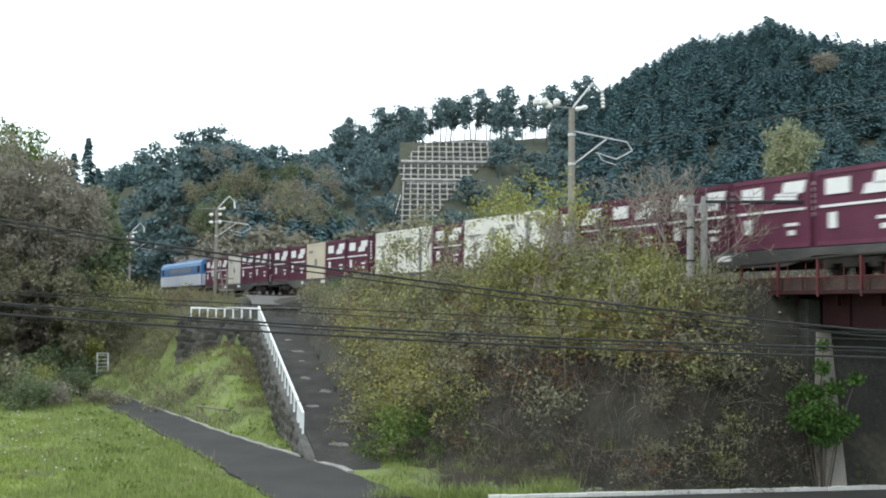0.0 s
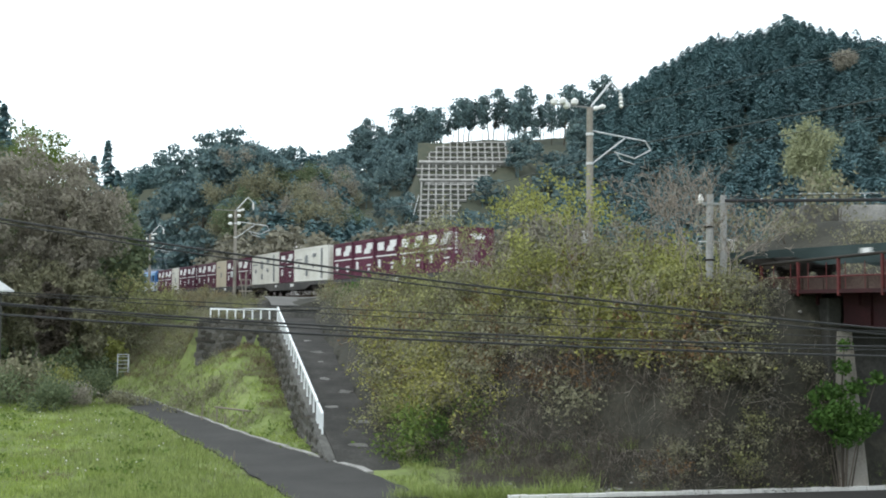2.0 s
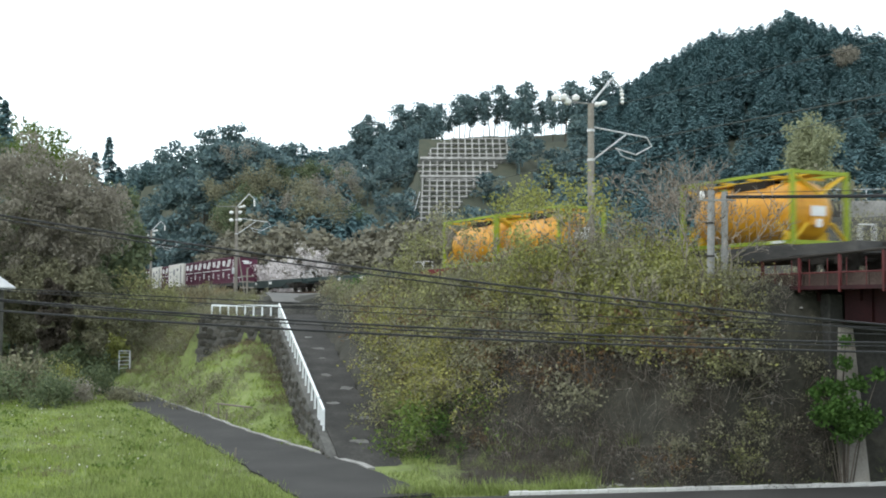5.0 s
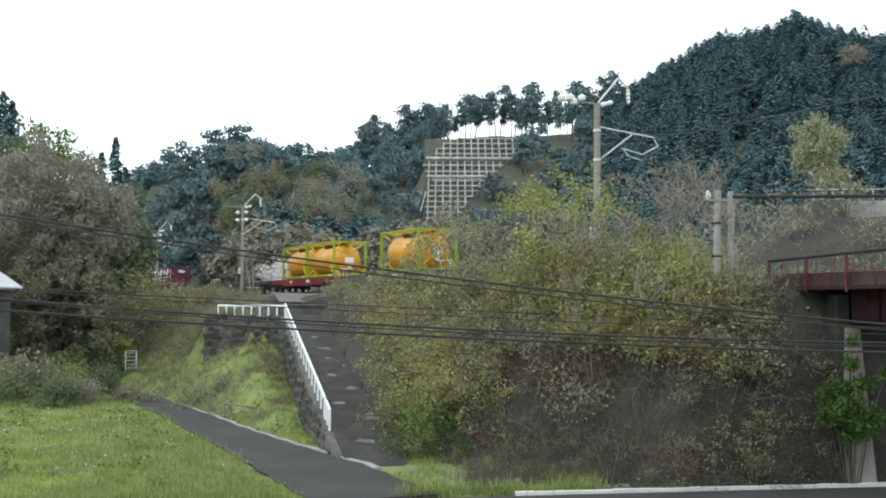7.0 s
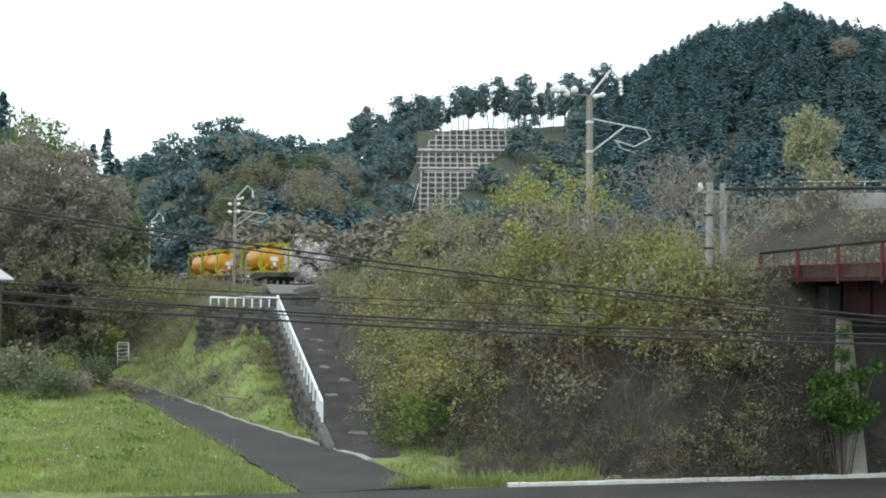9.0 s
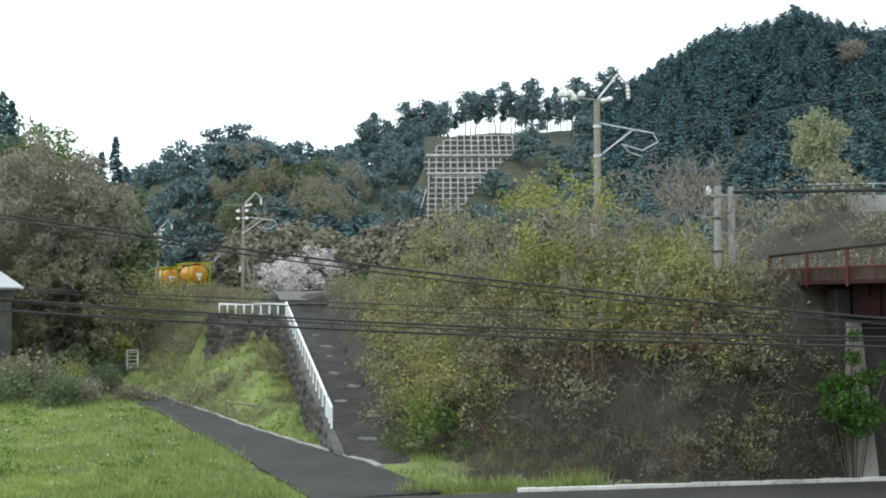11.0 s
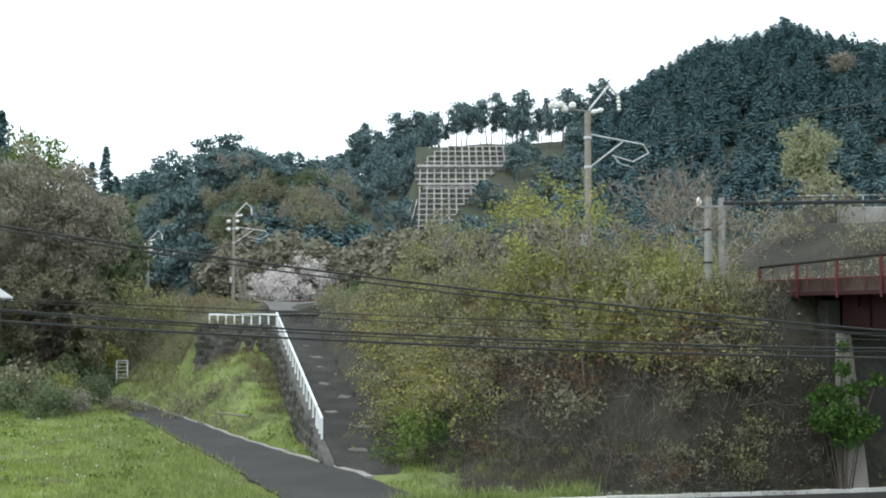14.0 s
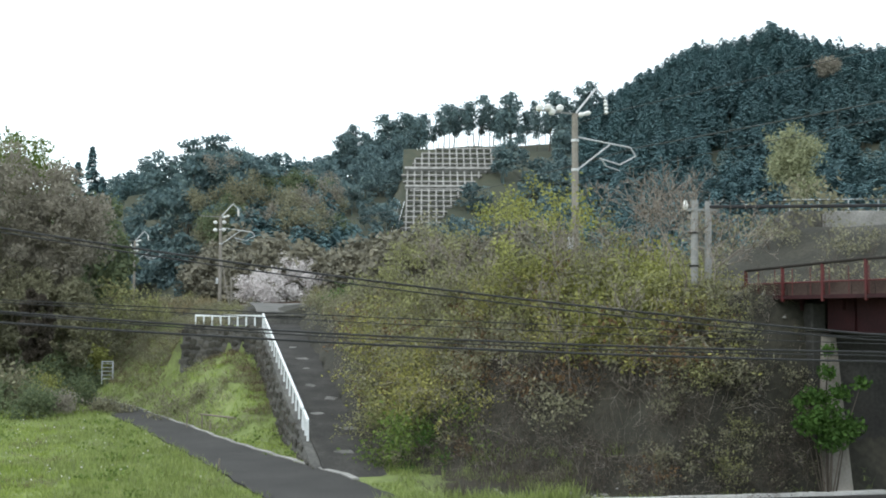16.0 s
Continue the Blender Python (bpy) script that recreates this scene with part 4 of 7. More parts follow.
def tank_container():
    c = thing("tank_container", "yellow cylindrical tank in a yellow-green frame on a wagon", "tank container", "tank containers on the train")
    L, W, H = 6.06, 1.2, 2.55
    r = 1.08
    cz = DECK + 1.2
    part("tank", lathe(bmesh.new(), (0, -L / 2 + 0.18, cz), (0, L / 2 - 0.18, cz),
                       [(0, 0.25), (0.012, 0.55), (0.035, 0.82), (0.07, 0.99), (0.11, r), (0.5, r), (0.89, r), (0.93, 0.99), (0.965, 0.82), (0.988, 0.55), (1, 0.25)], 32), TANK_YELLOW, c, smooth=True)
    for y in (-L / 2 + 0.78, L / 2 - 0.78):
        part("saddle", boxes((-0.95, 0.95, y - 0.08, y + 0.08, DECK + 0.05, DECK + 0.5)), FRAME_YELLOW, c)
    for sy in (-1, 1):
        for sx in (-1, 1):
            part("corner_post", boxes((sx * W - 0.075, sx * W + 0.075, sy * (L / 2 - 0.075) - 0.075, sy * (L / 2 - 0.075) + 0.075, DECK, DECK + H), bevel=0.01), FRAME_GREEN, c)
        y = sy * (L / 2 - 0.08)
        for z0, z1 in ((H - 0.14, H - 0.02), (0.02, 0.16)):
            part("end_beam", boxes((-W, W, y - 0.06, y + 0.06, DECK + z0, DECK + z1)), FRAME_GREEN, c)
        for sx in (-1, 1):
            part("brace", tubes(((sx * W, y, DECK + H - 0.1), (0, y, DECK + H - 0.85), 0.055), n=6), FRAME_YELLOW, c, "yellow diagonal end brace")
            part("brace", tubes(((sx * W, y, DECK + 0.1), (sx * 0.55, y, DECK + 0.75), 0.05), n=6), FRAME_YELLOW, c, "yellow diagonal end brace")
    for sx in (-1, 1):
        part("top_rail", boxes((sx * W - 0.055, sx * W + 0.055, -L / 2 + 0.1, L / 2 - 0.1, DECK + H - 0.12, DECK + H - 0.01)), FRAME_GREEN, c)
        part("bottom_rail", boxes((sx * W - 0.055, sx * W + 0.055, -L / 2 + 0.1, L / 2 - 0.1, DECK + 0.04, DECK + 0.17)), FRAME_GREEN, c)
        for sy in (-1, 1):
            part("side_brace", tubes(((sx * W, sy * (L / 2 - 0.1), DECK + 0.12), (sx * W, sy * (L / 2 - 0.85), DECK + 0.85), 0.045), n=6), FRAME_YELLOW, c)
            part("side_brace", tubes(((sx * W, sy * (L / 2 - 0.1), DECK + H - 0.1), (sx * W * 0.8, sy * (L / 2 - 0.9), DECK + H - 0.5), 0.045), n=6), FRAME_YELLOW, c)
    part("walkway", boxes((-0.42, 0.3, -L / 2 + 0.15, L / 2 - 0.15, DECK + H - 0.16, DECK + H - 0.11), *[(-W, W, y - 0.05, y + 0.05, DECK + H - 0.2, DECK + H - 0.12) for y in (-1.9, -0.7, 0.7, 1.9)]), FRAME_YELLOW, c)
    part("manhole", tubes(((0, 0.1, cz + r - 0.08), (0, 0.1, cz + r + 0.2), 0.32), ((-0.35, -0.75, cz + r - 0.2), (-0.35, -0.75, cz + r + 0.1), 0.13), n=14), BOGIE, c, "dark manhole and valves")
    part("spill_box", boxes((-0.62, 0.62, -1.0, 0.75, cz + r - 0.2, cz + r + 0.1)), BOGIE, c, "dark spill box round the manhole")
    mark(c, 0, -0.35, 0.3, DECK + 1.0, DECK + 1.35, 0, x=-L / 2 + 0.12, name="label_plate", label="white label plate")
    mark(c, 0, -0.12, 0.12, DECK + 0.62, DECK + 0.9, 0, x=-L / 2 + 0.12, name="label_plate", label="white label plate")
    part("label_bracket", boxes((-0.3, 0.26, -L / 2 + 0.14, -L / 2 + 0.4, DECK + 0.7, DECK + 1.3)), TANK_YELLOW, c)
    for sx in (-1, 1):
        mark(c, sx, -2.6, -2.0, DECK + 0.06, DECK + 0.15, 0, x=1.262)
    return c


def wheelset(parent, y):
    bm = bmesh.new()
    for s in (-1, 1):
        lathe(bm, (s * 0.50, 0, 0), (s * 0.64, 0, 0), [(0, 0.46), (0.2, 0.46), (0.25, 0.43), (1, 0.425)], 20)
        for k in range(4):
            an = k * math.pi / 2
            box(bm, s * 0.645 - 0.012, s * 0.645 + 0.012, 0.24 * math.cos(an) - 0.05, 0.24 * math.cos(an) + 0.05, 0.24 * math.sin(an) - 0.05, 0.24 * math.sin(an) + 0.05)
    tube(bm, (-0.9, 0, 0), (0.9, 0, 0), 0.075, n=8)
    w = part("wheelset", bm, BOGIE, parent)
    w.location = (0, y, 0.43)
    WHEELS.append((w, y))


def bogie(parent, y, x=1.0):
    part("bogie_frame", boxes(*[(s * x - 0.07, s * x + 0.07, y - 1.25, y + 1.25, 0.42, 0.62) for s in (-1, 1)],
                              *[(s * x - 0.12, s * x + 0.12, y + d - 0.17, y + d + 0.17, 0.28, 0.6) for s in (-1, 1) for d in (-0.95, 0.95)],
                              *[(s * x - 0.1, s * x + 0.1, y - 0.3, y + 0.3, 0.3, 0.72) for s in (-1, 1)], (-x, x, y - 0.2, y + 0.2, 0.5, 0.75), bevel=0.02), BOGIE, parent)
    for d in (-0.95, 0.95):
        wheelset(parent, y + d)


def wagon(L, mat, label, belly=0.42):
    """Flat container wagon: deep fish-bellied side sills, cross members, two bogies."""
    w = thing("flat_wagon", label, "wagon", "wagons of the train")
    h = L / 2 - 0.45
    for s in (-1, 1):
        bm = bmesh.new()
        prof = [(-h, 0.98), (h, 0.98), (h, 0.72), (h - 3.9, 0.72), (h - 5.2, 0.98 - belly - 0.16), (-h + 5.2, 0.98 - belly - 0.16), (-h + 3.9, 0.72), (-h, 0.72)]
        if L < 18:
            prof = [(-h, 0.98), (h, 0.98), (h, 0.66), (h - 2.9, 0.62), (h - 3.6, 0.45), (-h + 3.6, 0.45), (-h + 2.9, 0.62), (-h, 0.66)]
        a, b = [bm.verts.new((s * 1.18 - 0.05, y, z)) for y, z in prof], [bm.verts.new((s * 1.18 + 0.05, y, z)) for y, z in prof]
        bm.faces.new(a)
        bm.faces.new(b)
        for k in range(len(prof)):
            bm.faces.new((a[k], a[(k + 1) % len(prof)], b[(k + 1) % len(prof)], b[k]))
        bmesh.ops.recalc_face_normals(bm, faces=bm.faces)
        part("side_sill", bm, mat, w)
    part("centre_sill", boxes((-0.25, 0.25, -h, h, 0.62, 0.94)), WAGON_GREY, w)
    part("cross_members", boxes(*[(-1.15, 1.15, y - 0.08, y + 0.08, 0.8, 0.95) for y in np.linspace(-h + 0.2, h - 0.2, 11)]), WAGON_GREY, w)
    part("end_platform", boxes((-1.2, 1.2, -h - 0.02, -h + 0.5, 0.9, 0.985), (-1.2, 1.2, -h - 0.02, -h + 0.08, 0.62, 0.9)), mat, w)
    part("end_platform", boxes((-1.2, 1.2, h - 0.5, h + 0.02, 0.9, 0.985), (-1.2, 1.2, h - 0.08, h + 0.02, 0.62, 0.9)), mat, w)
    for s in (-1, 1):
        part("coupler", boxes((-0.14, 0.14, s * (h + 0.21) - 0.24, s * (h + 0.21) + 0.24, 0.74, 1.0 - 0.02), bevel=0.03), BOGIE, w)
        part("hand_rail", tubes(((-1.1, s * (h - 0.02), 0.95), (-1.1, s * (h - 0.02), 1.5), 0.02), ((-1.1, s * (h - 0.02), 1.5), (-0.5, s * (h - 0.02), 1.5), 0.02), ((-0.5, s * (h - 0.02), 1.5), (-0.5, s * (h - 0.02), 0.95), 0.02), n=6), MARK_WHITE, w, "pale hand rail")
    part("brake_gear", boxes((-0.9, -0.5, -1.2, 0.2, 0.35, 0.68), (-0.8, 0.6, 0.8, 1.9, 0.4, 0.7), bevel=0.03), BOGIE, w, "dark brake cylinder and reservoirs")
    mark(w, -1, -1.9, -1.1, 0.66, 0.86, 0, x=1.232)
    mark(w, -1, 2.5, 2.9, 0.66, 0.86, 0, x=1.232)
    bogie(w, -h + 2.55 if L > 18 else -h + 1.9)
    bogie(w, h - 2.55 if L > 18 else h - 1.9)
    return w


def locomotive():
    e = thing("electric_locomotive", "blue and pale grey electric locomotive pulling the train", "locomotive")
    L, W = 17.6, 1.4
    h = L / 2
    bm = bmesh.new()
    prof = [(-W, 1.05), (-W, 3.2), (-W + 0.25, 3.5), (W - 0.25, 3.5), (W, 3.2), (W, 1.05)]
    rings = [[bm.verts.new((x, y, z)) for x, z in prof] for y in (-h, h)]
    for ring, sgn in zip(rings, (-1, 1)):
        for v in ring:
            if v.co.z > 2.2:
                v.co.y -= sgn * 0.25
    for k in range(6):
        bm.faces.new((rings[0][k], rings[0][(k + 1) % 6], rings[1][(k + 1) % 6], rings[1][k]))
    bm.faces.new(rings[0])
    bm.faces.new(rings[1])
    bmesh.ops.recalc_face_normals(bm, faces=bm.faces)
    part("body", bm, LOCO_BLUE, e)
    for s in (-1, 1):
        part("lower_band", boxes((s * W - 0.012, s * W + 0.012, -h + 0.1, h - 0.1, 1.08, 2.12)), LOCO_WHITE, e, "pale grey lower body band")
        part("stripe", boxes((s * W - 0.013, s * W + 0.013, -h + 0.3, h - 0.3, 2.95, 3.15)), LOCO_LIGHT, e, "light blue stripe")
        part("end_panel", boxes((-W + 0.06, W - 0.06, s * h - 0.012, s * h + 0.012, 1.08, 2.12)), LOCO_WHITE, e, "pale cab front panel")
        for k in range(7):
            part("side_louvre", boxes((s * W - 0.02, s * W + 0.02, -4.6 + 1.35 * k, -3.6 + 1.35 * k, 2.35, 2.85), bevel=0.01), MARK_GREY, e)
        part("cab_window", boxes((s * W - 0.015, s * W + 0.015, h - 1.6, h - 0.8, 2.3, 2.9)), GLASS_DARK, e)
        part("cab_window", boxes((s * W - 0.015, s * W + 0.015, -h + 0.8, -h + 1.6, 2.3, 2.9)), GLASS_DARK, e)
        win = part("windscreen", boxes((-1.1, 1.1, -0.015, 0.015, 0, 0.65)), GLASS_DARK, e)
        win.location = (0, s * (h - 0.12), 2.45)
    part("roof_equipment", boxes((-0.8, 0.8, -3.4, -1.2, 3.5, 3.85), (-0.8, 0.8, 1.0, 3.2, 3.5, 3.85), (-0.5, 0.5, -0.8, 0.6, 3.5, 3.75), bevel=0.04), MARK_GREY, e)
    for y in (-6.0, 6.0):
        part("pantograph", tubes(((-0.5, y - 0.8, 3.55), (-0.5, y + 0.6, 4.3), 0.03), ((0.5, y - 0.8, 3.55), (0.5, y + 0.6, 4.3), 0.03), ((-0.5, y + 0.6, 4.3), (-0.3, y - 0.3, 5.02), 0.03),
                                 ((0.5, y + 0.6, 4.3), (0.3, y - 0.3, 5.02), 0.03), ((-0.85, y - 0.3, 5.05), (0.85, y - 0.3, 5.05), 0.04), n=6), MARK_GREY, e)
    part("underframe", boxes((-1.3, 1.3, -h + 0.2, h - 0.2, 0.75, 1.05), (-1.0, 1.0, -1.6, 1.6, 0.35, 0.8), bevel=0.03), WAGON_GREY, e)
    for y in (-5.6, 0.0, 5.6):
        bogie(e, y, 1.05)
    for s in (-1, 1):
        part("coupler", boxes((-0.14, 0.14, s * (h + 0.18) - 0.24, s * (h + 0.18) + 0.24, 0.74, 0.98), bevel=0.03), BOGIE, e)
    return e


def put(ob, a):
    MOVERS.append((ob, a))
    ob.matrix_world = track_pose(a, 0, RAIL_Z)


def wagon_copy(w, a):
    """Another wagon of the same build, whose wheels turn too."""
    ob = copy_thing(w, track_pose(a, 0, RAIL_Z))
    for c in ob.children:
        if c.name.startswith("wheelset"):
            WHEELS.append((c, c.location.y))
    MOVERS.append((ob, a))
    return ob


def again(c, a):
    MOVERS.append((copy_thing(c, track_pose(a, 0, RAIL_Z)), a))


def build_train():
    PITCH, SLOT = 20.4, 3.86
    w0 = REAR - 0.62 + PITCH / 2                          # middle of the last loaded wagon
    darkish = wagon(PITCH, WAGON_GREY, "darkish grey container flat wagon")
    put(darkish, w0)
    for k in (1, 2, 3):
        wagon_copy(darkish, w0 + PITCH * k)
    teal = wagon(PITCH, WAGON_TEAL, "empty teal container flat wagon")
    put(teal, w0 - PITCH - 0.2)
    wagon_copy(teal, w0 - 2 * PITCH - 0.45)
    red_len = 17.0
    r1 = w0 - 2 * PITCH - 0.7 - PITCH / 2 - red_len / 2
    red = wagon(red_len, WAGON_RED, "dark red tank container wagon")
    put(red, r1)
    put(wagon(red_len, WAGON_GREY, "darkish grey tank container wagon at the train's end"), r1 - red_len)
    slots = lambda c: [c + SLOT * k for k in (-2, -1, 0, 1, 2)]
    purple = purple_container()
    put(purple, slots(w0)[0])
    for a in slots(w0)[1:]:
        again(purple, a)
    w1 = w0 + PITCH
    white = white_container(7.75)
    put(white, w1 - 5.85)
    again(white, w1 + 5.85)
    again(purple, w1)
    w2 = w1 + PITCH
    for k, a in enumerate(slots(w2)):
        if k == 2:
            put(short_container(CREAM, "cream short freight container between wine-red ones"), a)
        else:
            again(purple, a)
    w3 = w2 + PITCH
    for k, a in enumerate(slots(w3)):
        if k == 2:
            put(short_container(REEFER_WHITE, "off-white short freight container between wine-red ones"), a)
        else:
            again(purple, a)
    tank = tank_container()
    put(tank, r1 + 1.9)
    again(tank, r1 - 4.3)
    again(tank, r1 - red_len - 2.25)
    put(locomotive(), w3 + PITCH / 2 + 9.1)


build_train()


# ---------------------------------------------------------------- plants: generators
def leaf_arrays(pts, size, rng, jitter=0.5, droop=0.0, aspect=0.55):
    """A pointed leaf (one folded rhombus) at each point, turned at random."""
    n = len(pts)
    d = rng.normal(size=(n, 3))
    d[:, 2] -= droop
    d /= np.linalg.norm(d, axis=1, keepdims=True)
    s = np.cross(d, rng.normal(size=(n, 3)))
    s /= np.linalg.norm(s, axis=1, keepdims=True) + 1e-9
    ln = size * (1 + jitter * rng.uniform(-1, 1, (n, 1)))
    v = np.stack([pts - d * ln * 0.5, pts + s * ln * aspect * 0.5, pts + d * ln * 0.5, pts - s * ln * aspect * 0.5], 1)
    return v.reshape(-1, 3), np.arange(4 * n).reshape(n, 4)


def twig_arrays(segs):
    """Three-sided tapered bars from rows of x0 y0 z0 x1 y1 z1 r0 r1."""
    segs = np.asarray(segs, float)
    a, b, r0, r1 = segs[:, 0:3], segs[:, 3:6], segs[:, 6:7], segs[:, 7:8]
    d = b - a
    d /= np.linalg.norm(d, axis=1, keepdims=True) + 1e-9
    ref = np.where(np.abs(d[:, 2:3]) > 0.9, np.array([[1.0, 0, 0]]), np.array([[0, 0, 1.0]]))
    s = np.cross(d, ref)
    s /= np.linalg.norm(s, axis=1, keepdims=True) + 1e-9
    t = np.cross(d, s)
    v = []
    for p, r in ((a, r0), (b, r1)):
        for k in range(3):
            an = k * 2 * math.pi / 3
            v.append(p + (s * math.cos(an) + t * math.sin(an)) * r)
    v = np.stack(v, 1)
    n = len(segs)
    base = np.arange(n)[:, None] * 6
    f = np.concatenate([base + np.array([[k, (k + 1) % 3, 3 + (k + 1) % 3, 3 + k]]) for k in range(3)], 0)
    return v.reshape(-1, 3), f


def grow(rng, p, d, length, r, levels, segs, tips, kids=(3, 5), bend=0.25, spread=0.75, up=0.25, shrink=0.62, rmin=0.004):
    """Branches that bend, taper and fork; adds their bars to segs and the leafy points to tips."""
    n = 3
    for k in range(n):
        d = d + rng.normal(size=3) * bend * 0.5
        d[2] += up * 0.2
        d = d / np.linalg.norm(d)
        e = p + d * length / n
        r1 = r * (1 - 0.22)
        segs.append((*p, *e, r, r1))
        p, r = e, r1
        if levels <= 1:
            tips.append(p.copy())
        if levels > 0 and k > 0:
            for _ in range(rng.integers(kids[0], kids[1]) if k == n - 1 else 1):
                s = rng.normal(size=3)
                s -= d * s.dot(d)
                s /= np.linalg.norm(s) + 1e-9
                c = d * (1 - spread * 0.5) + s * spread
                c[2] += up * 0.5
                grow(rng, p, c / np.linalg.norm(c), length * shrink * rng.uniform(0.75, 1.15), max(r * 0.6, rmin), levels - 1, segs, tips, kids, bend, spread, up, shrink, rmin)
    return segs, tips


def make_plant(seed, height, levels=3, stems=1, r=0.08, spread=0.75, up=0.25, per_tip=10, leaf=0.1, puff=0.25, droop=0.0, lean=0.15, trunk=0.35, shrink=0.62, kids=(3, 5), rmin=0.004):
    """Arrays of one plant standing at the origin: bars and leaves."""
    rng = np.random.default_rng(seed)
    segs, tips = [], []
    for k in range(stems):
        d = np.array([0, 0, 1.0]) + rng.normal(size=3) * (lean if stems == 1 else 0.45)
        d /= np.linalg.norm(d)
        grow(rng, np.array([0.0, 0.0, -0.3]), d, height * trunk, r, levels, segs, tips, spread=spread, up=up, shrink=shrink, kids=kids, rmin=rmin)
    tips = np.array(tips)
    top = max(s[5] for s in segs)
    f = height / top
    segs = np.array(segs)
    segs[:, :6] *= f
    tips *= f
    tw = twig_arrays(segs)
    if per_tip:
        pts = np.repeat(tips, per_tip, 0)
        pts = pts + rng.normal(size=pts.shape) * puff
        lf = leaf_arrays(pts, leaf, rng, droop=droop)
    else:
        lf = None
    return tw, lf


def scatter(name, template_list, places, mat, label, category, kind="stuff"):
    """All plants of one sort, joined: places are rows of x y z turn scale zscale and a template's number."""
    vs, fs, off = [], [], 0
    for x, y, z, turn, s, sz, which in places:
        v, f = template_list[int(which) % len(template_list)]
        c, n = math.cos(turn) * s, math.sin(turn) * s
        w = np.empty_like(v)
        w[:, 0] = v[:, 0] * c - v[:, 1] * n + x
        w[:, 1] = v[:, 0] * n + v[:, 1] * c + y
        w[:, 2] = v[:, 2] * sz + z
        vs.append(w)
        fs.append(f + off)
        off += len(v)
    if not vs:
        return None
    return tagged(mesh_np(name, np.concatenate(vs), np.concatenate(fs), mat), label, category, kind=kind)


def plant_thing(name, plant, bark, leaf_mat, at, turn, label, category="tree", group="", sink=0.0):
    ob = thing(name, label, category, group)
    tw, lf = plant
    mesh_np("trunk", *tw, bark, ob)
    if lf is not None:
        mesh_np("crown", *lf, leaf_mat, ob)
    z = float(ground_height(at[0], at[1])) if len(at) < 3 else at[2]
    ob.matrix_world = pose(at[0], at[1], z - sink, 0, 0, turn)
    return ob


# ---------------------------------------------------------------- far woods
def conifer_arrays(seed, h=9.0, w=1.9, n=125, size=0.72, stem=True):
    """A far conifer: drooping three-cornered sprays round a thin trunk."""
    rng = np.random.default_rng(seed)
    t = rng.uniform(0, 1, n) ** 0.8
    rad = w * (1 - t) ** 0.5 * rng.uniform(0.3, 1.05, n)
    an = rng.uniform(0, 2 * math.pi, n)
    c = np.stack([rad * np.cos(an), rad * np.sin(an), 1.0 + t * (h - 1.0)], 1)
    out = np.stack([np.cos(an), np.sin(an), np.full(n, -0.45)], 1)
    side = np.stack([-np.sin(an), np.cos(an), rng.normal(size=n) * 0.3], 1)
    ln = size * (0.45 + 0.5 * (1 - t))[:, None] * rng.uniform(0.6, 1.3, (n, 1))
    v = np.stack([c - out * ln * 0.4 + side * ln * 0.7, c + out * ln * 0.9, c - out * ln * 0.4 - side * ln * 0.7], 1).reshape(-1, 3)
    if stem:
        v = np.concatenate([v, np.array([[-0.15, 0, -1.0], [0.15, 0, -1.0], [0.0, 0, h + 0.2], [0, -0.15, -1.0], [0, 0.15, -1.0], [0, 0.02, h + 0.2]])])
    return v, np.arange(len(v)).reshape(-1, 3)


def spray_arrays(pts, size, rng):
    """A three-cornered leaf spray at each point, turned at random."""
    n = len(pts)
    d = rng.normal(size=(n, 3))
    d /= np.linalg.norm(d, axis=1, keepdims=True)
    s = np.cross(d, rng.normal(size=(n, 3)))
    s /= np.linalg.norm(s, axis=1, keepdims=True) + 1e-9
    ln = size * rng.uniform(0.6, 1.4, (n, 1))
    v = np.stack([pts - d * ln * 0.45 + s * ln * 0.5, pts + d * ln * 0.8, pts - d * ln * 0.45 - s * ln * 0.5], 1)
    return v.reshape(-1, 3), np.arange(3 * n).reshape(n, 3)


def crown_arrays(seed, h=9.0, w=3.2, base=0.3, blobs=9, n=30, leaf=0.62):
    """A far broad-leaved crown: clumps of leaf sprays with gaps between them."""
    rng = np.random.default_rng(seed)
    pts = []
    for k in range(blobs):
        t = (k + 0.5) / blobs
        z = h * (base + (1 - base) * t)
        rr = w * math.sin(math.pi * (0.18 + 0.72 * t)) * rng.uniform(0.35, 0.85)
        an = rng.uniform(0, 2 * math.pi)
        c = np.array([rr * math.cos(an), rr * math.sin(an), z * 0.94])
        g = rng.normal(size=(n, 3))
        g /= np.linalg.norm(g, axis=1, keepdims=True)
        pts.append(c + g * rng.uniform(0.6, 1.0, (n, 1)) * np.array([w * 0.42, w * 0.42, h * 0.11]))
    v, f = spray_arrays(np.concatenate(pts), leaf, rng)
    trunk = np.array([[-0.16, 0, -1.0], [0.16, 0, -1.0], [0.0, 0, h * 0.75]])
    return np.concatenate([v, trunk]), np.concatenate([f, np.array([[0, 1, 2]]) + len(v)])


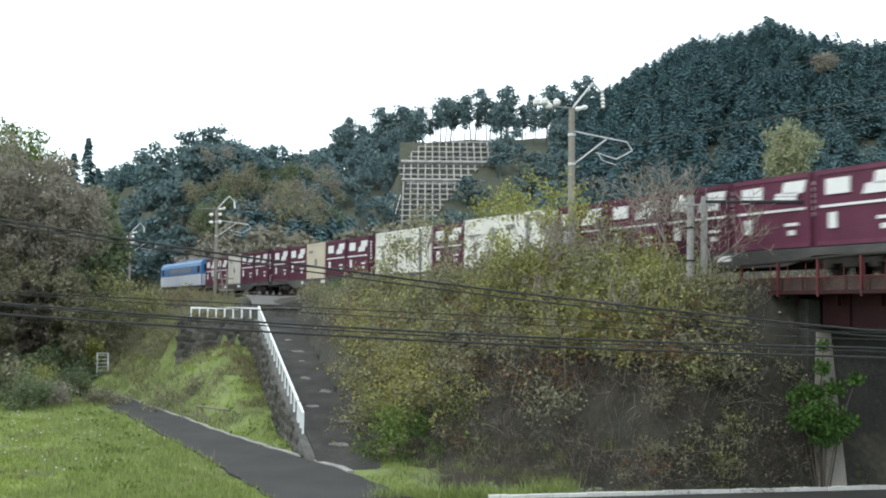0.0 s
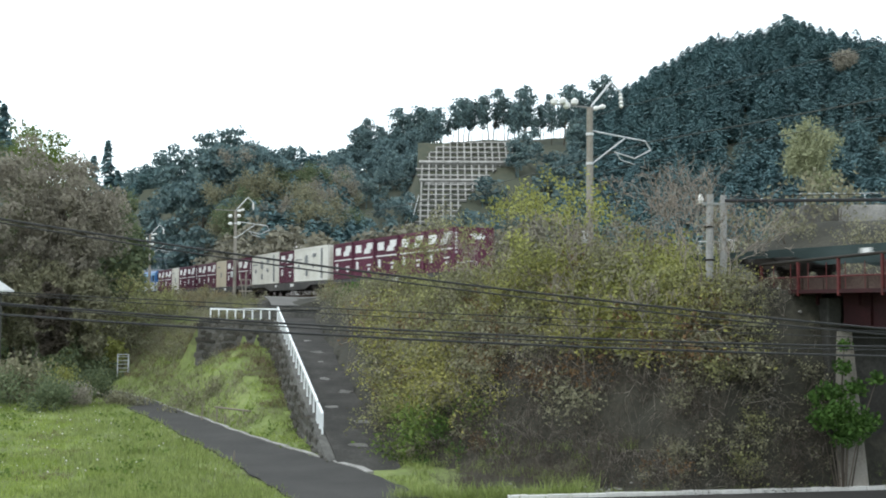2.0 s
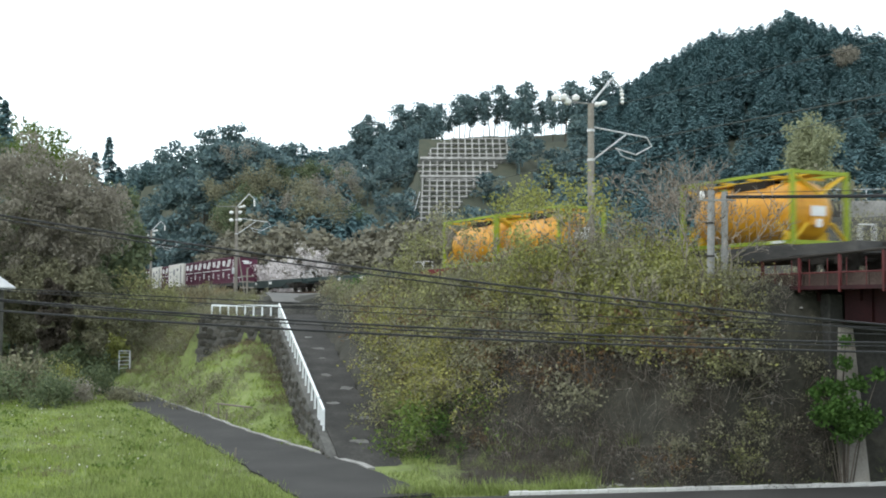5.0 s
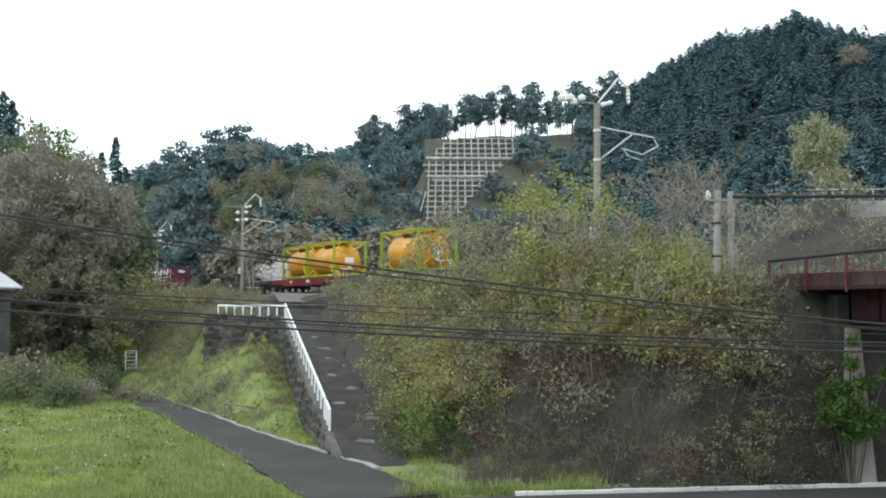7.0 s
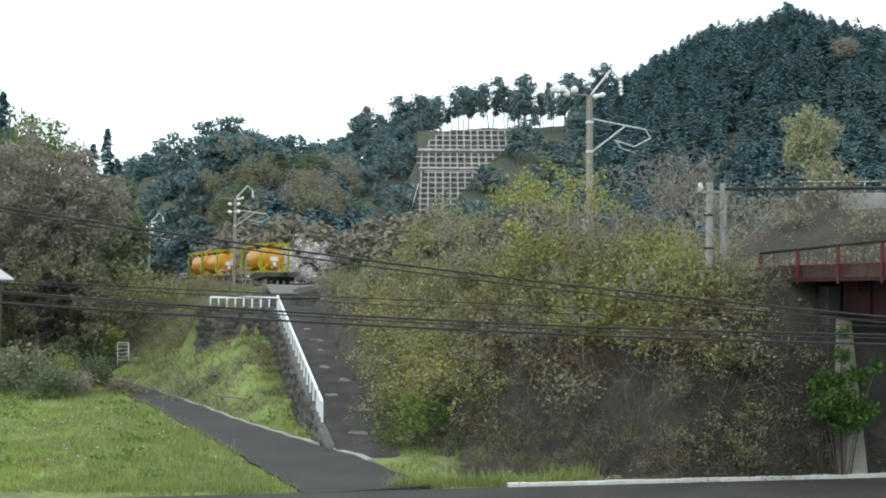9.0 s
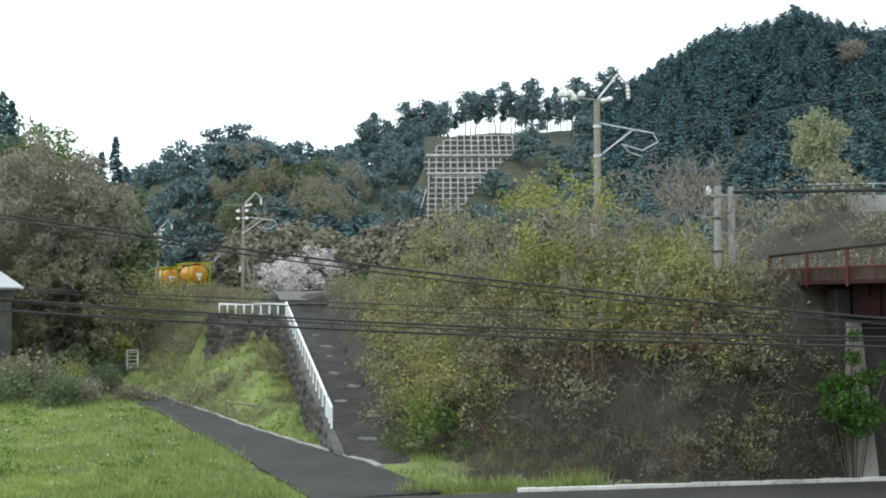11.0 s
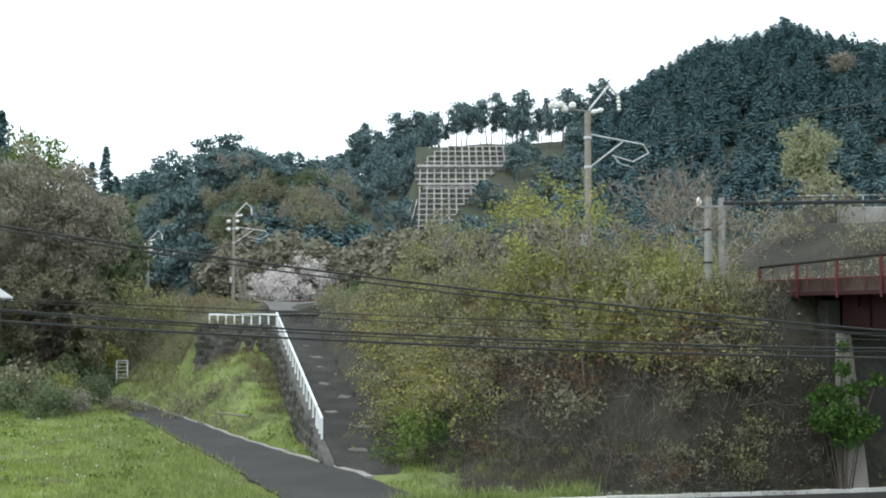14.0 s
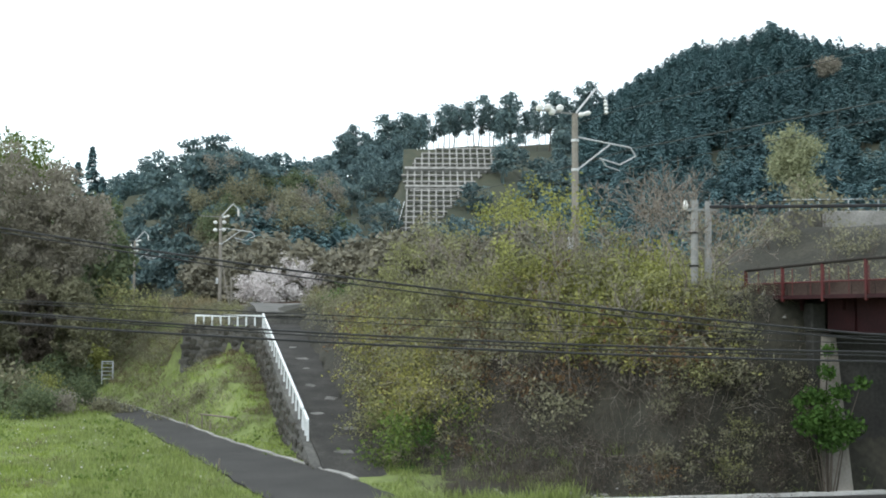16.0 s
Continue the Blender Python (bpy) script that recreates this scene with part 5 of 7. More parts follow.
def dome_arrays(seed, top, low, w, clumps=60, n=90, leaf=0.2, flat=0.8):
    """A rounded crown between two heights: clumps of sprays over a dome, thin inside."""
    rng = np.random.default_rng(seed)
    mid, half = (top + low) / 2, (top - low) / 2
    pts = []
    for k in range(clumps):
        g = rng.normal(size=3)
        g /= np.linalg.norm(g)
        reach = rng.uniform(0.55, 0.92)
        c = np.array([g[0] * w * reach, g[1] * w * reach, mid + g[2] * half * reach])
        e = rng.normal(size=(n, 3))
        e /= np.linalg.norm(e, axis=1, keepdims=True)
        r = w * rng.uniform(0.2, 0.36)
        pts.append(c + e * rng.uniform(0.2, 1.0, (n, 1)) ** 0.5 * np.array([r, r, r * flat]))
    return spray_arrays(np.concatenate(pts), leaf, rng)


def bearing(x, y):
    return math.degrees(math.atan2(x, y))


def build_woods():
    rng = np.random.default_rng(21)
    cedars, mixed, brown, far = [], [], [], []
    for _ in range(9000):
        r, th = math.sqrt(rng.uniform(85 ** 2, 305 ** 2)), rng.uniform(-26, 27)
        x, y = r * math.sin(radians(th)), r * math.cos(radians(th))
        if 199 < y < 238 and -6.8 < x < float(np.interp(y, [199, 206, 216, 222, 226, 238], [2.0, 3.2, 8.8, 12.5, 16.2, 17.0])):
            continue
        a, q = aq(x, y)
        if -5 < q < 6 or (q > 6 and th > -16.6) or (q > -9 and r < 108) or r < (96 if th < 9 else 140):
            continue
        if -1.0 < th < 6.8 and r > 236:
            continue
        # keep what can be seen: thin the hollows behind the nearer hills
        if th < -3.5 and 205 < r < 225:
            continue
        z = float(ground_height(x, y)) - 0.3
        s = rng.uniform(0.7, 1.05)
        row = (x, y, z, rng.uniform(0, 6.28), s, s * rng.uniform(0.68, 0.9), rng.integers(0, 6))
        v = fbm(x, y, 22.0, 1.0)
        if th > 7.5:
            (cedars if v < 0.35 or th < 19 or r > 200 else mixed).append(row)
        elif th < -3.5 and r < 210:
            if -9.2 < th < -3.5 and r < 138:
                brown.insert(0, row)
            elif -9.2 < th < -3.5:
                cedars.append(row)
            else:
                (mixed if r > 145 else brown).append(row)
        elif r < 150:
            brown.append(row)
        else:
            (cedars if v > 0.5 and th < 0 else mixed).append(row)
    con = [conifer_arrays(k, 8.6 + 0.5 * (k % 3), 2.7, 240) for k in range(6)]
    cro = [crown_arrays(40 + k, 8.5 + 0.5 * (k % 3), 3.0, 0.3, 12, 40, 0.5) for k in range(6)]
    keep = lambda rows, n: rows[:n]
    scatter("cedar_forest", con, keep(cedars, 2500), HAZED_CEDAR, "cedar forest on the hills, coloured blue-green with haze", "forest")
    scatter("mixed_forest", cro, keep(mixed, 800), HAZED_PINE, "mixed evergreen woodland on the hills, coloured with haze", "forest")
    scatter("budding_woodland", cro, keep(brown, 420), WOOD_MIX, "olive brown budding woodland at the hill's foot", "forest")


build_woods()


def ridge_pine(seed, h):
    """Tall pine with a bare trunk and a high uneven crown."""
    rng = np.random.default_rng(seed)
    segs = []
    p = np.array([0, 0, -0.8])
    bend = rng.normal(size=2) * 0.05
    for k in range(6):
        e = p + np.array([bend[0], bend[1], 1.0]) * (h * 0.95 + 0.8) / 6
        segs.append((*p, *e, 0.2 - 0.025 * k, 0.175 - 0.025 * k))
        p = e
    pts = []
    for k in range(11):
        t = 0.44 + 0.54 * k / 10
        an = rng.uniform(0, 6.28)
        rr = (1.7 * (1 - abs(t - 0.72) / 0.5)) * rng.uniform(0.4, 1.1)
        c = np.array([rr * math.cos(an) + bend[0] * t * h, rr * math.sin(an) + bend[1] * t * h, t * h])
        segs.append((bend[0] * t * h, bend[1] * t * h, t * h - 0.5, *c, 0.05, 0.02))
        g = rng.normal(size=(80, 3))
        pts.append(c + g * np.array([0.75, 0.75, 0.42]))
    return twig_arrays(segs), spray_arrays(np.concatenate(pts), 0.46, rng)


def broad_pine(seed, h):
    """Pine with a leaning trunk, forked limbs and broad flat-bottomed clumps."""
    rng = np.random.default_rng(seed)
    bend = rng.normal(size=2) * 0.07
    segs, pts = [], []
    p = np.array([0, 0, -0.8])
    for k in range(5):
        e = p + np.array([bend[0], bend[1], 1.0]) * (h * 0.9 + 0.8) / 5
        segs.append((*p, *e, 0.2 - 0.03 * k, 0.17 - 0.03 * k))
        p = e
    for k in range(10):
        t = 0.5 + 0.44 * k / 9
        an = rng.uniform(0, 6.28)
        rr = 2.9 * math.sqrt(max(0.0, 1 - ((t - 0.62) / 0.42) ** 2)) * rng.uniform(0.35, 1.0)
        c = np.array([rr * math.cos(an) + bend[0] * t * h, rr * math.sin(an) + bend[1] * t * h, t * h])
        segs.append((bend[0] * t * h, bend[1] * t * h, t * h - 0.7, *c, 0.06, 0.025))
        g = rng.normal(size=(95, 3))
        g[:, 2] = np.abs(g[:, 2])
        pts.append(c + g * np.array([0.72, 0.72, 0.5]))
    return twig_arrays(segs), spray_arrays(np.concatenate(pts), 0.4, rng)


def build_ridge_pines():
    rng = np.random.default_rng(8)
    kinds = [ridge_pine(60 + k, h) for k, h in enumerate((10.5, 11.5, 9.5, 12.0))]
    made = []
    for k, pl in enumerate(kinds):
        made.append(None)
    spots = [(th, 284 + rng.uniform(-9, 6)) for th in np.arange(-4.4, 8.4, 0.26)]
    spots += [(th, 262 + rng.uniform(-5, 5)) for th in (3.6, 4.3, 4.9, 5.6, -1.0, 6.2, -0.4)]
    for i, (th, r) in enumerate(spots):
        if th > 0 and r > 270 and i % 7 == 3:
            continue
        th += rng.uniform(-0.1, 0.1)
        x, y = r * math.sin(radians(th)), r * math.cos(radians(th))
        k = i % 4
        sc = rng.uniform(0.62, 1.15)
        m = pose(x, y, float(ground_height(x, y)) - 0.2, 0, 0, rng.uniform(0, 360))
        if made[k] is None:
            made[k] = plant_thing("pine_tree", kinds[k], BARK, HAZED_PINE, (x, y), 0, "tall dark pine with a bare trunk on the ridge", "tree", "pines on the ridges")
            made[k].matrix_world = m
        else:
            ob = copy_thing(made[k], m)
            ob.scale = (sc, sc, sc)
    first = [None, None, None]
    for i, th in enumerate(np.arange(-15.4, -8.0, 0.36)):
        r = 171 + rng.uniform(-7, 7)
        x, y = r * math.sin(radians(th)), r * math.cos(radians(th))
        k = i % 3
        m = pose(x, y, float(ground_height(x, y)) - 0.2, 0, 0, rng.uniform(0, 360))
        if first[k] is None:
            first[k] = plant_thing("pine_tree", broad_pine(80 + k, 7.0 + 0.5 * k), BARK, HAZED_PINE, (x, y), 0, "broad dark pine with spreading crown on the nearer hill", "tree", "pines on the nearer hill")
            first[k].matrix_world = m
        else:
            sc = rng.uniform(0.85, 1.08)
            copy_thing(first[k], m).scale = (sc, sc, sc)


build_ridge_pines()


# ---------------------------------------------------------------- shrubs on the embankment
def build_embankment_plants():
    rng = np.random.default_rng(5)
    leafy = [make_plant(100 + k, 1.9, 2, 4, 0.024, 0.8, 0.2, 4, 0.15, 0.2, 0.2, kids=(1, 3)) for k in range(5)]
    bare = [make_plant(120 + k, 2.0, 3, 4, 0.026, 0.7, 0.3, 0, kids=(1, 2)) for k in range(5)]
    vine = [make_plant(140 + k, 1.3, 2, 6, 0.022, 1.0, -0.35, 1, 0.11, 0.15, 0.3, kids=(1, 3), rmin=0.01) for k in range(4)]
    olive, yellow, drab, rust, green, bare_rows, brown_rows, vines = [], [], [], [], [], [], [], []
    for n in range(6800):
        a, q = (rng.uniform(-0.3, 44), rng.uniform(2.7, 14)) if n < 4200 else (rng.uniform(0.8, 13), rng.uniform(3.0, 12))
        if n >= 4200 and q < 3.6:
            continue
        p = on_track(a, q, 0)
        t, lat = ramp_coords(p.x, p.y)
        if lat > -RW - (0.5 if t < 0.3 else 1.1) and t > -0.1:
            continue
        toe = float(np.interp(a, [-30, 4, 15, 25, 53], [6.6, 6.8, 12.3, 14.7, 17.2]))
        f = (q - 2.6) / (toe - 2.6)
        f = max(f, 1 - (p.y - 33.0 - 0.18 * p.x) / 4.5) if a < 6 else f
        if f > 0.99 or (a > 10 and t < 0.0 and f > 0.9):
            continue
        if a < 1.0 or p.y < 33.15 + 0.18 * p.x:
            continue
        if q < 6.5 and a > 22:
            s_top = 0.55
        elif q < 6 and a > 16:
            s_top = 0.8
        else:
            s_top = 1.0
        z = float(ground_height(p.x, p.y)) - 0.1
        s = rng.uniform(0.55, 1.05) * (1.15 - 0.45 * f) * s_top
        if a < 6.5 and q < 4.6:
            s *= 0.75 if q > 3.1 else 0.4
        elif a < 9 and f < 0.4:
            s *= 0.75
        row = (p.x, p.y, z, rng.uniform(0, 6.28), s, s * rng.uniform(0.8, 1.2), rng.integers(0, 20))
        v, u = fbm(p.x, p.y, 1.7, 2.0), rng.uniform()
        right_low = a < 13 and f > 0.42
        if a < 6.5 and q < 5.0 and u < 0.5:
            (drab if u < 0.28 else olive if u < 0.45 else rust).insert(0, row)
        elif right_low:
            (brown_rows if u < 0.46 else bare_rows if u < 0.56 else vines if u < 0.88 else drab if u < 0.96 else rust).append(row)
        elif f > 0.8:
            (green if u < 0.35 else brown_rows if u < 0.6 else drab if u < 0.8 else vines).append(row)
        elif v > 0.25:
            (olive if u < 0.35 else yellow if u < 0.85 else vines).append(row)
        elif v < -0.35:
            (drab if u < 0.5 else brown_rows if u < 0.72 else bare_rows if u < 0.85 else rust).append(row)
        else:
            (olive if u < 0.36 else drab if u < 0.66 else bare_rows if u < 0.74 else vines if u < 0.88 else rust).append(row)
    arch = [make_plant(160 + k, 1.3, 2, 7, 0.016, 1.0, -0.25, 4, 0.1, 0.12, 0.3, kids=(1, 3), rmin=0.009) for k in range(4)]
    golden = []
    for n in range(400):
        a, q = rng.uniform(5.5, 24), rng.uniform(3.6, 11.5)
        p = on_track(a, q, 0)
        t, lat = ramp_coords(p.x, p.y)
        toe = float(np.interp(a, [-30, 4, 15, 25, 53], [6.6, 6.8, 12.3, 14.7, 17.2]))
        f = (q - 2.6) / (toe - 2.6)
        if lat > -RW - 1.4 or f > 0.74 or (a < 8.5 and f > 0.5) or fbm(p.x, p.y, 1.0, 7.0) < 0.1:
            continue
        s = rng.uniform(0.6, 1.1)
        golden.append((p.x, p.y, float(ground_height(p.x, p.y)) + 0.35, rng.uniform(0, 6.28), s * 1.25, s, rng.integers(0, 4)))
    scatter("arching_shrubs", [p[1] for p in arch], golden[:76], ARCH_LEAF, "golden-green arching shrubs hanging over the embankment", "shrubs")
    scatter("arching_stems", [p[0] for p in arch], golden[:76], PALE_BARK, "pale arching stems of the golden-green shrubs", "shrubs")
    for n in range(150):
        x = rng.uniform(0.2, 6.0)
        y = 33.9 + 0.18 * x + rng.uniform(0, 3.0)
        if ramp_coords(x, y)[1] > -RW - 0.6:
            continue
        s = rng.uniform(0.25, 0.55)
        brown_rows.insert(0, (x, y, float(ground_height(x, y)) - 0.05, rng.uniform(0, 6.28), s * 1.3, s, rng.integers(0, 20)))
    for n in range(170):            # tangle over the steep cut beside the abutment
        x = rng.uniform(7.0, 12.2)
        y = 33.0 + 0.18 * x + rng.uniform(0.1, 1.2)
        s = rng.uniform(0.3, 0.6)
        if float(ground_height(x, y)) > 6.6 - 0.28 * max(0.0, x - 4.0):
            s *= 0.45
        row = (x, y, float(ground_height(x, y)), rng.uniform(0, 6.28), s, s, rng.integers(0, 20))
        (vines if n % 2 else brown_rows).insert(0, row)
        if n % 8 == 0:
            drab.insert(0, row)
    lv, tw = [p[1] for p in leafy], [p[0] for p in leafy]
    sets = (("olive_shrubs", olive[:250], LEAF_OLIVE, "olive budding shrubs covering the embankment"), ("yellow_shrubs", yellow[:150], LEAF_YELLOW, "yellow-green spring shrubs on the embankment"),
            ("drab_shrubs", drab[:260], LEAF_DRAB, "grey-green dry shrubs on the embankment"), ("rusty_shrubs", rust[:60], LEAF_RUST, "rusty brown young shrubs on the embankment"),
            ("green_shrubs", green[:60], LEAF_GREEN, "fresh green shrubs at the embankment's foot"))
    for name, rows, mat, label in sets:
        scatter(name, lv, rows, mat, label, "shrubs")
    scatter("shrub_stems", tw, olive[:70] + yellow[:30] + drab[:80] + rust[:25] + green[:15], BROWN_TWIG, "thin brown stems of the embankment shrubs", "shrubs")
    scatter("bare_bushes", [p[0] for p in bare], bare_rows[:110], PALE_BARK, "pale bare twiggy bushes on the embankment", "shrubs")
    scatter("brown_bushes", [p[0] for p in bare], brown_rows[:170] + brown_rows[170::3][:160], BROWN_TWIG, "dark brown bare bushes on the embankment", "shrubs")
    scatter("pale_vines", [p[0] for p in vine], vines[:190:2] + vines[190:250], PALE_BARK, "pale bare vine stems over the embankment", "vines")
    scatter("climbing_vines", [p[0] for p in vine], vines[1:190:2] + vines[250:330], BROWN_TWIG, "tangled brown vine stems over the embankment", "vines")
    scatter("vine_leaves", [p[1] for p in vine], vines[:220], LEAF_LITTER, "withered brown leaves among the vines", "vines")


build_embankment_plants()


def track_tree(a, q, plant, bark, leaf, label, turn=0.0, name="tree"):
    p = on_track(a, q, 0)
    return plant_thing(name, plant, bark, leaf, (p.x, p.y), turn, label, "tree", sink=0.1)


def build_embankment_trees():
    bare_t = "bare grey tree with thin twigs on the embankment"
    for k, (a, q, h) in enumerate(((11.2, 4.0, 4.6), (9.4, 4.3, 4.4), (7.6, 4.0, 4.8), (6.1, 4.4, 4.9), (5.4, 3.6, 3.6), (8.4, 5.2, 4.2), (10.3, 3.5, 4.8), (12.0, 5.6, 4.4), (7.0, 5.6, 3.6), (9.2, 6.4, 3.6), (14.6, 6.6, 3.8), (17.8, 5.6, 3.6), (22.6, 5.2, 3.4), (6.2, 3.3, 4.6), (8.6, 3.2, 4.8))):
        track_tree(a, q, make_plant(200 + k, h + 0.4, 4, 1, 0.07, 0.75, 0.35, 0, trunk=0.36, kids=(2, 4), rmin=0.013), PALE_BARK, None, bare_t, name="bare_tree")
    for k, (a, q, h) in enumerate(((12.9, 4.4, 5.7), (16.6, 4.6, 5.2), (11.6, 4.6, 5.3))):
        track_tree(a, q, make_plant(220 + k, h, 4, 1, 0.07, 0.8, 0.2, 2, 0.14, 0.16, trunk=0.4, kids=(2, 4)), BARK, LEAF_YELLOW, "slender yellow-green spring tree near the catenary mast")
    for k, (a, q, h, mat) in enumerate(((25.0, 4.8, 4.3, LEAF_OLIVE), (27.0, 5.6, 2.4, LEAF_OLIVE), (20.6, 5.6, 2.7, LEAF_OLIVE), (29.5, 5.6, 1.7, LEAF_DRAB), (17.2, 6.2, 3.2, LEAF_DRAB),
                                       (14.0, 5.8, 3.6, LEAF_OLIVE), (10.2, 5.2, 3.4, LEAF_DRAB), (7.6, 5.0, 3.0, LEAF_OLIVE), (12.4, 3.7, 4.0, LEAF_DRAB), (33.0, 5.6, 1.4, LEAF_DRAB))):
        track_tree(a, q, make_plant(240 + k, h, 3, 2, 0.05, 0.8, 0.25, 4, 0.14, 0.26, trunk=0.34, kids=(2, 4)), BROWN_TWIG, mat, "multi-stemmed olive budding tree on the embankment")
    # dark green bush at the abutment
    bush = thing("evergreen_bush", "bright green broad-leaved bush beside the bridge abutment", "bush")
    bush.location = (12.35, 34.55, 0)
    rng = np.random.default_rng(300)
    sprays, limbs = [], []
    for x, y, z, w, n in ((-0.55, -0.1, 2.3, 0.55, 520), (0.1, -0.25, 1.95, 0.65, 650), (0.65, -0.1, 2.15, 0.55, 520), (0.0, -0.2, 2.5, 0.6, 480), (-0.3, 0.1, 3.05, 0.5, 380), (0.45, 0.1, 3.2, 0.42, 200), (0.1, 0.2, 3.8, 0.35, 150),
                          (0.2, 0.3, 4.5, 0.28, 90), (1.15, 0.1, 3.5, 0.32, 120), (0.0, 0, 1.6, 0.4, 130), (-0.85, 0.1, 2.9, 0.3, 90)):
        g = rng.normal(size=(n, 3))
        sprays.append(np.array([x, y, z]) + g / np.linalg.norm(g, axis=1, keepdims=True) * rng.uniform(0.3, 1.05, (n, 1)) * np.array([w, w * 0.8, w * 0.75]))
        limbs.append((0.1 + 0.2 * x, 0.3, -0.1, x * 0.6, y + 0.1, z * 0.6, 0.03, 0.022))
        limbs.append((x * 0.6, y + 0.1, z * 0.6, x, y, z, 0.022, 0.01))
    mesh_np("trunk", *twig_arrays(limbs), BROWN_TWIG, bush)
    mesh_np("crown", *leaf_arrays(np.concatenate(sprays), 0.14, rng, aspect=0.6), LEAF_GREEN, bush)
    plant_thing("evergreen_bush", make_plant(301, 2.0, 3, 5, 0.04, 1.0, -0.1, 6, 0.14, 0.3, 0.2, kids=(2, 4)), BROWN_TWIG, LEAF_MOSS, (0.35, 40.6, 0.3), 70, "low fresh green bush at the embankment's foot", "bush")
    plant_thing("evergreen_bush", make_plant(302, 2.2, 3, 5, 0.04, 0.9, 0.1, 2, 0.15, 0.25, 0.2, kids=(2, 4)), BROWN_TWIG, LEAF_GREEN, (-4.55, 66.0, 5.2), 10, "fresh green bush beside the crossing slab", "bush")


build_embankment_trees()


# ---------------------------------------------------------------- trees beyond the track and to the left
def build_other_trees():
    plant_thing("cherry_tree", make_plant(310, 5.5, 4, 3, 0.1, 1.1, -0.1, 8, 0.18, 0.2, trunk=0.3, kids=(2, 4)), BARK, BLOSSOM, (-13.5, 108, 6.2), 0, "cherry tree in full whitish blossom beyond the track", "tree").scale = (1.3, 1.3, 1.0)
    plant_thing("tree", make_plant(311, 8.0, 4, 1, 0.1, 0.6, 0.45, 4, 0.2, 0.26, trunk=0.3), BARK, LEAF_PALE, (21.0, 68.5), 0, "pale silvery green tree on the hillside", sink=0.6)
    plant_thing("tree", make_plant(312, 6.0, 4, 1, 0.1, 0.7, 0.3, 2, 0.5, 0.5, trunk=0.4), BARK, LEAF_BROWN, (86, 236, 55), 0, "pale brown tree among the dark cedars")
    brown = "large brown-grey budding tree with a rounded crown beside the lane"
    for k, (x, y, top, low, w, mat) in enumerate(((-25.3, 78, 16.6, 7.5, 3.2, LEAF_BROWN), (-29.6, 77, 18.0, 7.0, 3.2, LEAF_BROWN), (-31.6, 88, 20.6, 9.0, 3.0, LEAF_MOSS),
                                                (-27.2, 80, 15.0, 6.0, 2.6, LEAF_BROWN), (-27.6, 76, 10.2, 1.5, 2.6, LEAF_DRAB), (-24.5, 76.5, 8.6, 1.2, 1.9, LEAF_DRAB),
                                                (-32.8, 75, 12.8, 3.0, 2.7, LEAF_DRAB), (-34.4, 86, 19.0, 6.0, 3.0, LEAF_DEEP), (-29.0, 84, 13.0, 3.0, 3.0, LEAF_DEEP), (-23.3, 67.0, 7.6, 2.6, 1.0, LEAF_LITTER))):
        t_ob = thing("tree", brown if mat is LEAF_BROWN else "tall leafy tree among the budding trees", "tree", "budding trees by the lane")
        g = float(ground_height(x, y))
        mesh_np("crown", *dome_arrays(600 + k, top - g, low - g, w, 85, 160, 0.155), mat, t_ob)
        limbs = twig_arrays(grow(np.random.default_rng(700 + k), np.array([0, 0, -0.5]), np.array([0, 0, 1.0]), (top - g) * 0.33, 0.2, 3, [], [], kids=(2, 4), rmin=0.02)[0])
        mesh_np("trunk", *limbs, BARK, t_ob)
        t_ob.matrix_world = pose(x, y, g - 0.2, 0, 0, 40 * k)
    for k, (x, y, h, mat) in enumerate(((-24.6, 88, 5.3, LEAF_OLIVE), (-26.9, 88, 6.0, LEAF_DRAB), (-25.3, 83, 3.6, LEAF_DRAB), (-29.2, 90, 6.5, LEAF_DRAB), (-24.4, 81, 2.8, LEAF_YELLOW), (-32.5, 95, 7.5, LEAF_BROWN), (-37, 100, 8.5, LEAF_DEEP), (-26.4, 75, 3.2, LEAF_DEEP), (-24.0, 76, 2.2, LEAF_DEEP), (-23.6, 63.5, 2.4, LEAF_DRAB))):
        plant_thing("tree", make_plant(340 + k, h, 3, 3, 0.07, 0.8, 0.2, 5, 0.26, 0.4, trunk=0.34, kids=(2, 4)), BROWN_TWIG, mat, (x, y), 0, "low leafy tree beside the railway", sink=0.2)
    for k, (x, y, top, w) in enumerate(((-38, 100, 22, 3.4), (-34.5, 104, 20, 3.2), (-42, 104, 25, 3.4), (-31.5, 108, 17.5, 3.0), (-36, 92, 15, 3.0), (-29.5, 104, 14, 2.6))):
        t_ob = thing("tree", "dark evergreen tree behind the budding trees", "tree", "evergreens behind the lane")
        g = float(ground_height(x, y))
        mesh_np("crown", *crown_arrays(640 + k, top - g, w, 0.05, 30, 80, 0.36), LEAF_DEEP, t_ob)
        mesh_np("trunk", *twig_arrays([(0, 0, -0.6, 0, 0, (top - g) * 0.8, 0.25, 0.08)]), BARK, t_ob)
        t_ob.matrix_world = pose(x, y, g - 0.2, 0, 0, 40 * k)
    # woodland edge beyond the track, towards the hill's foot
    rng = np.random.default_rng(77)
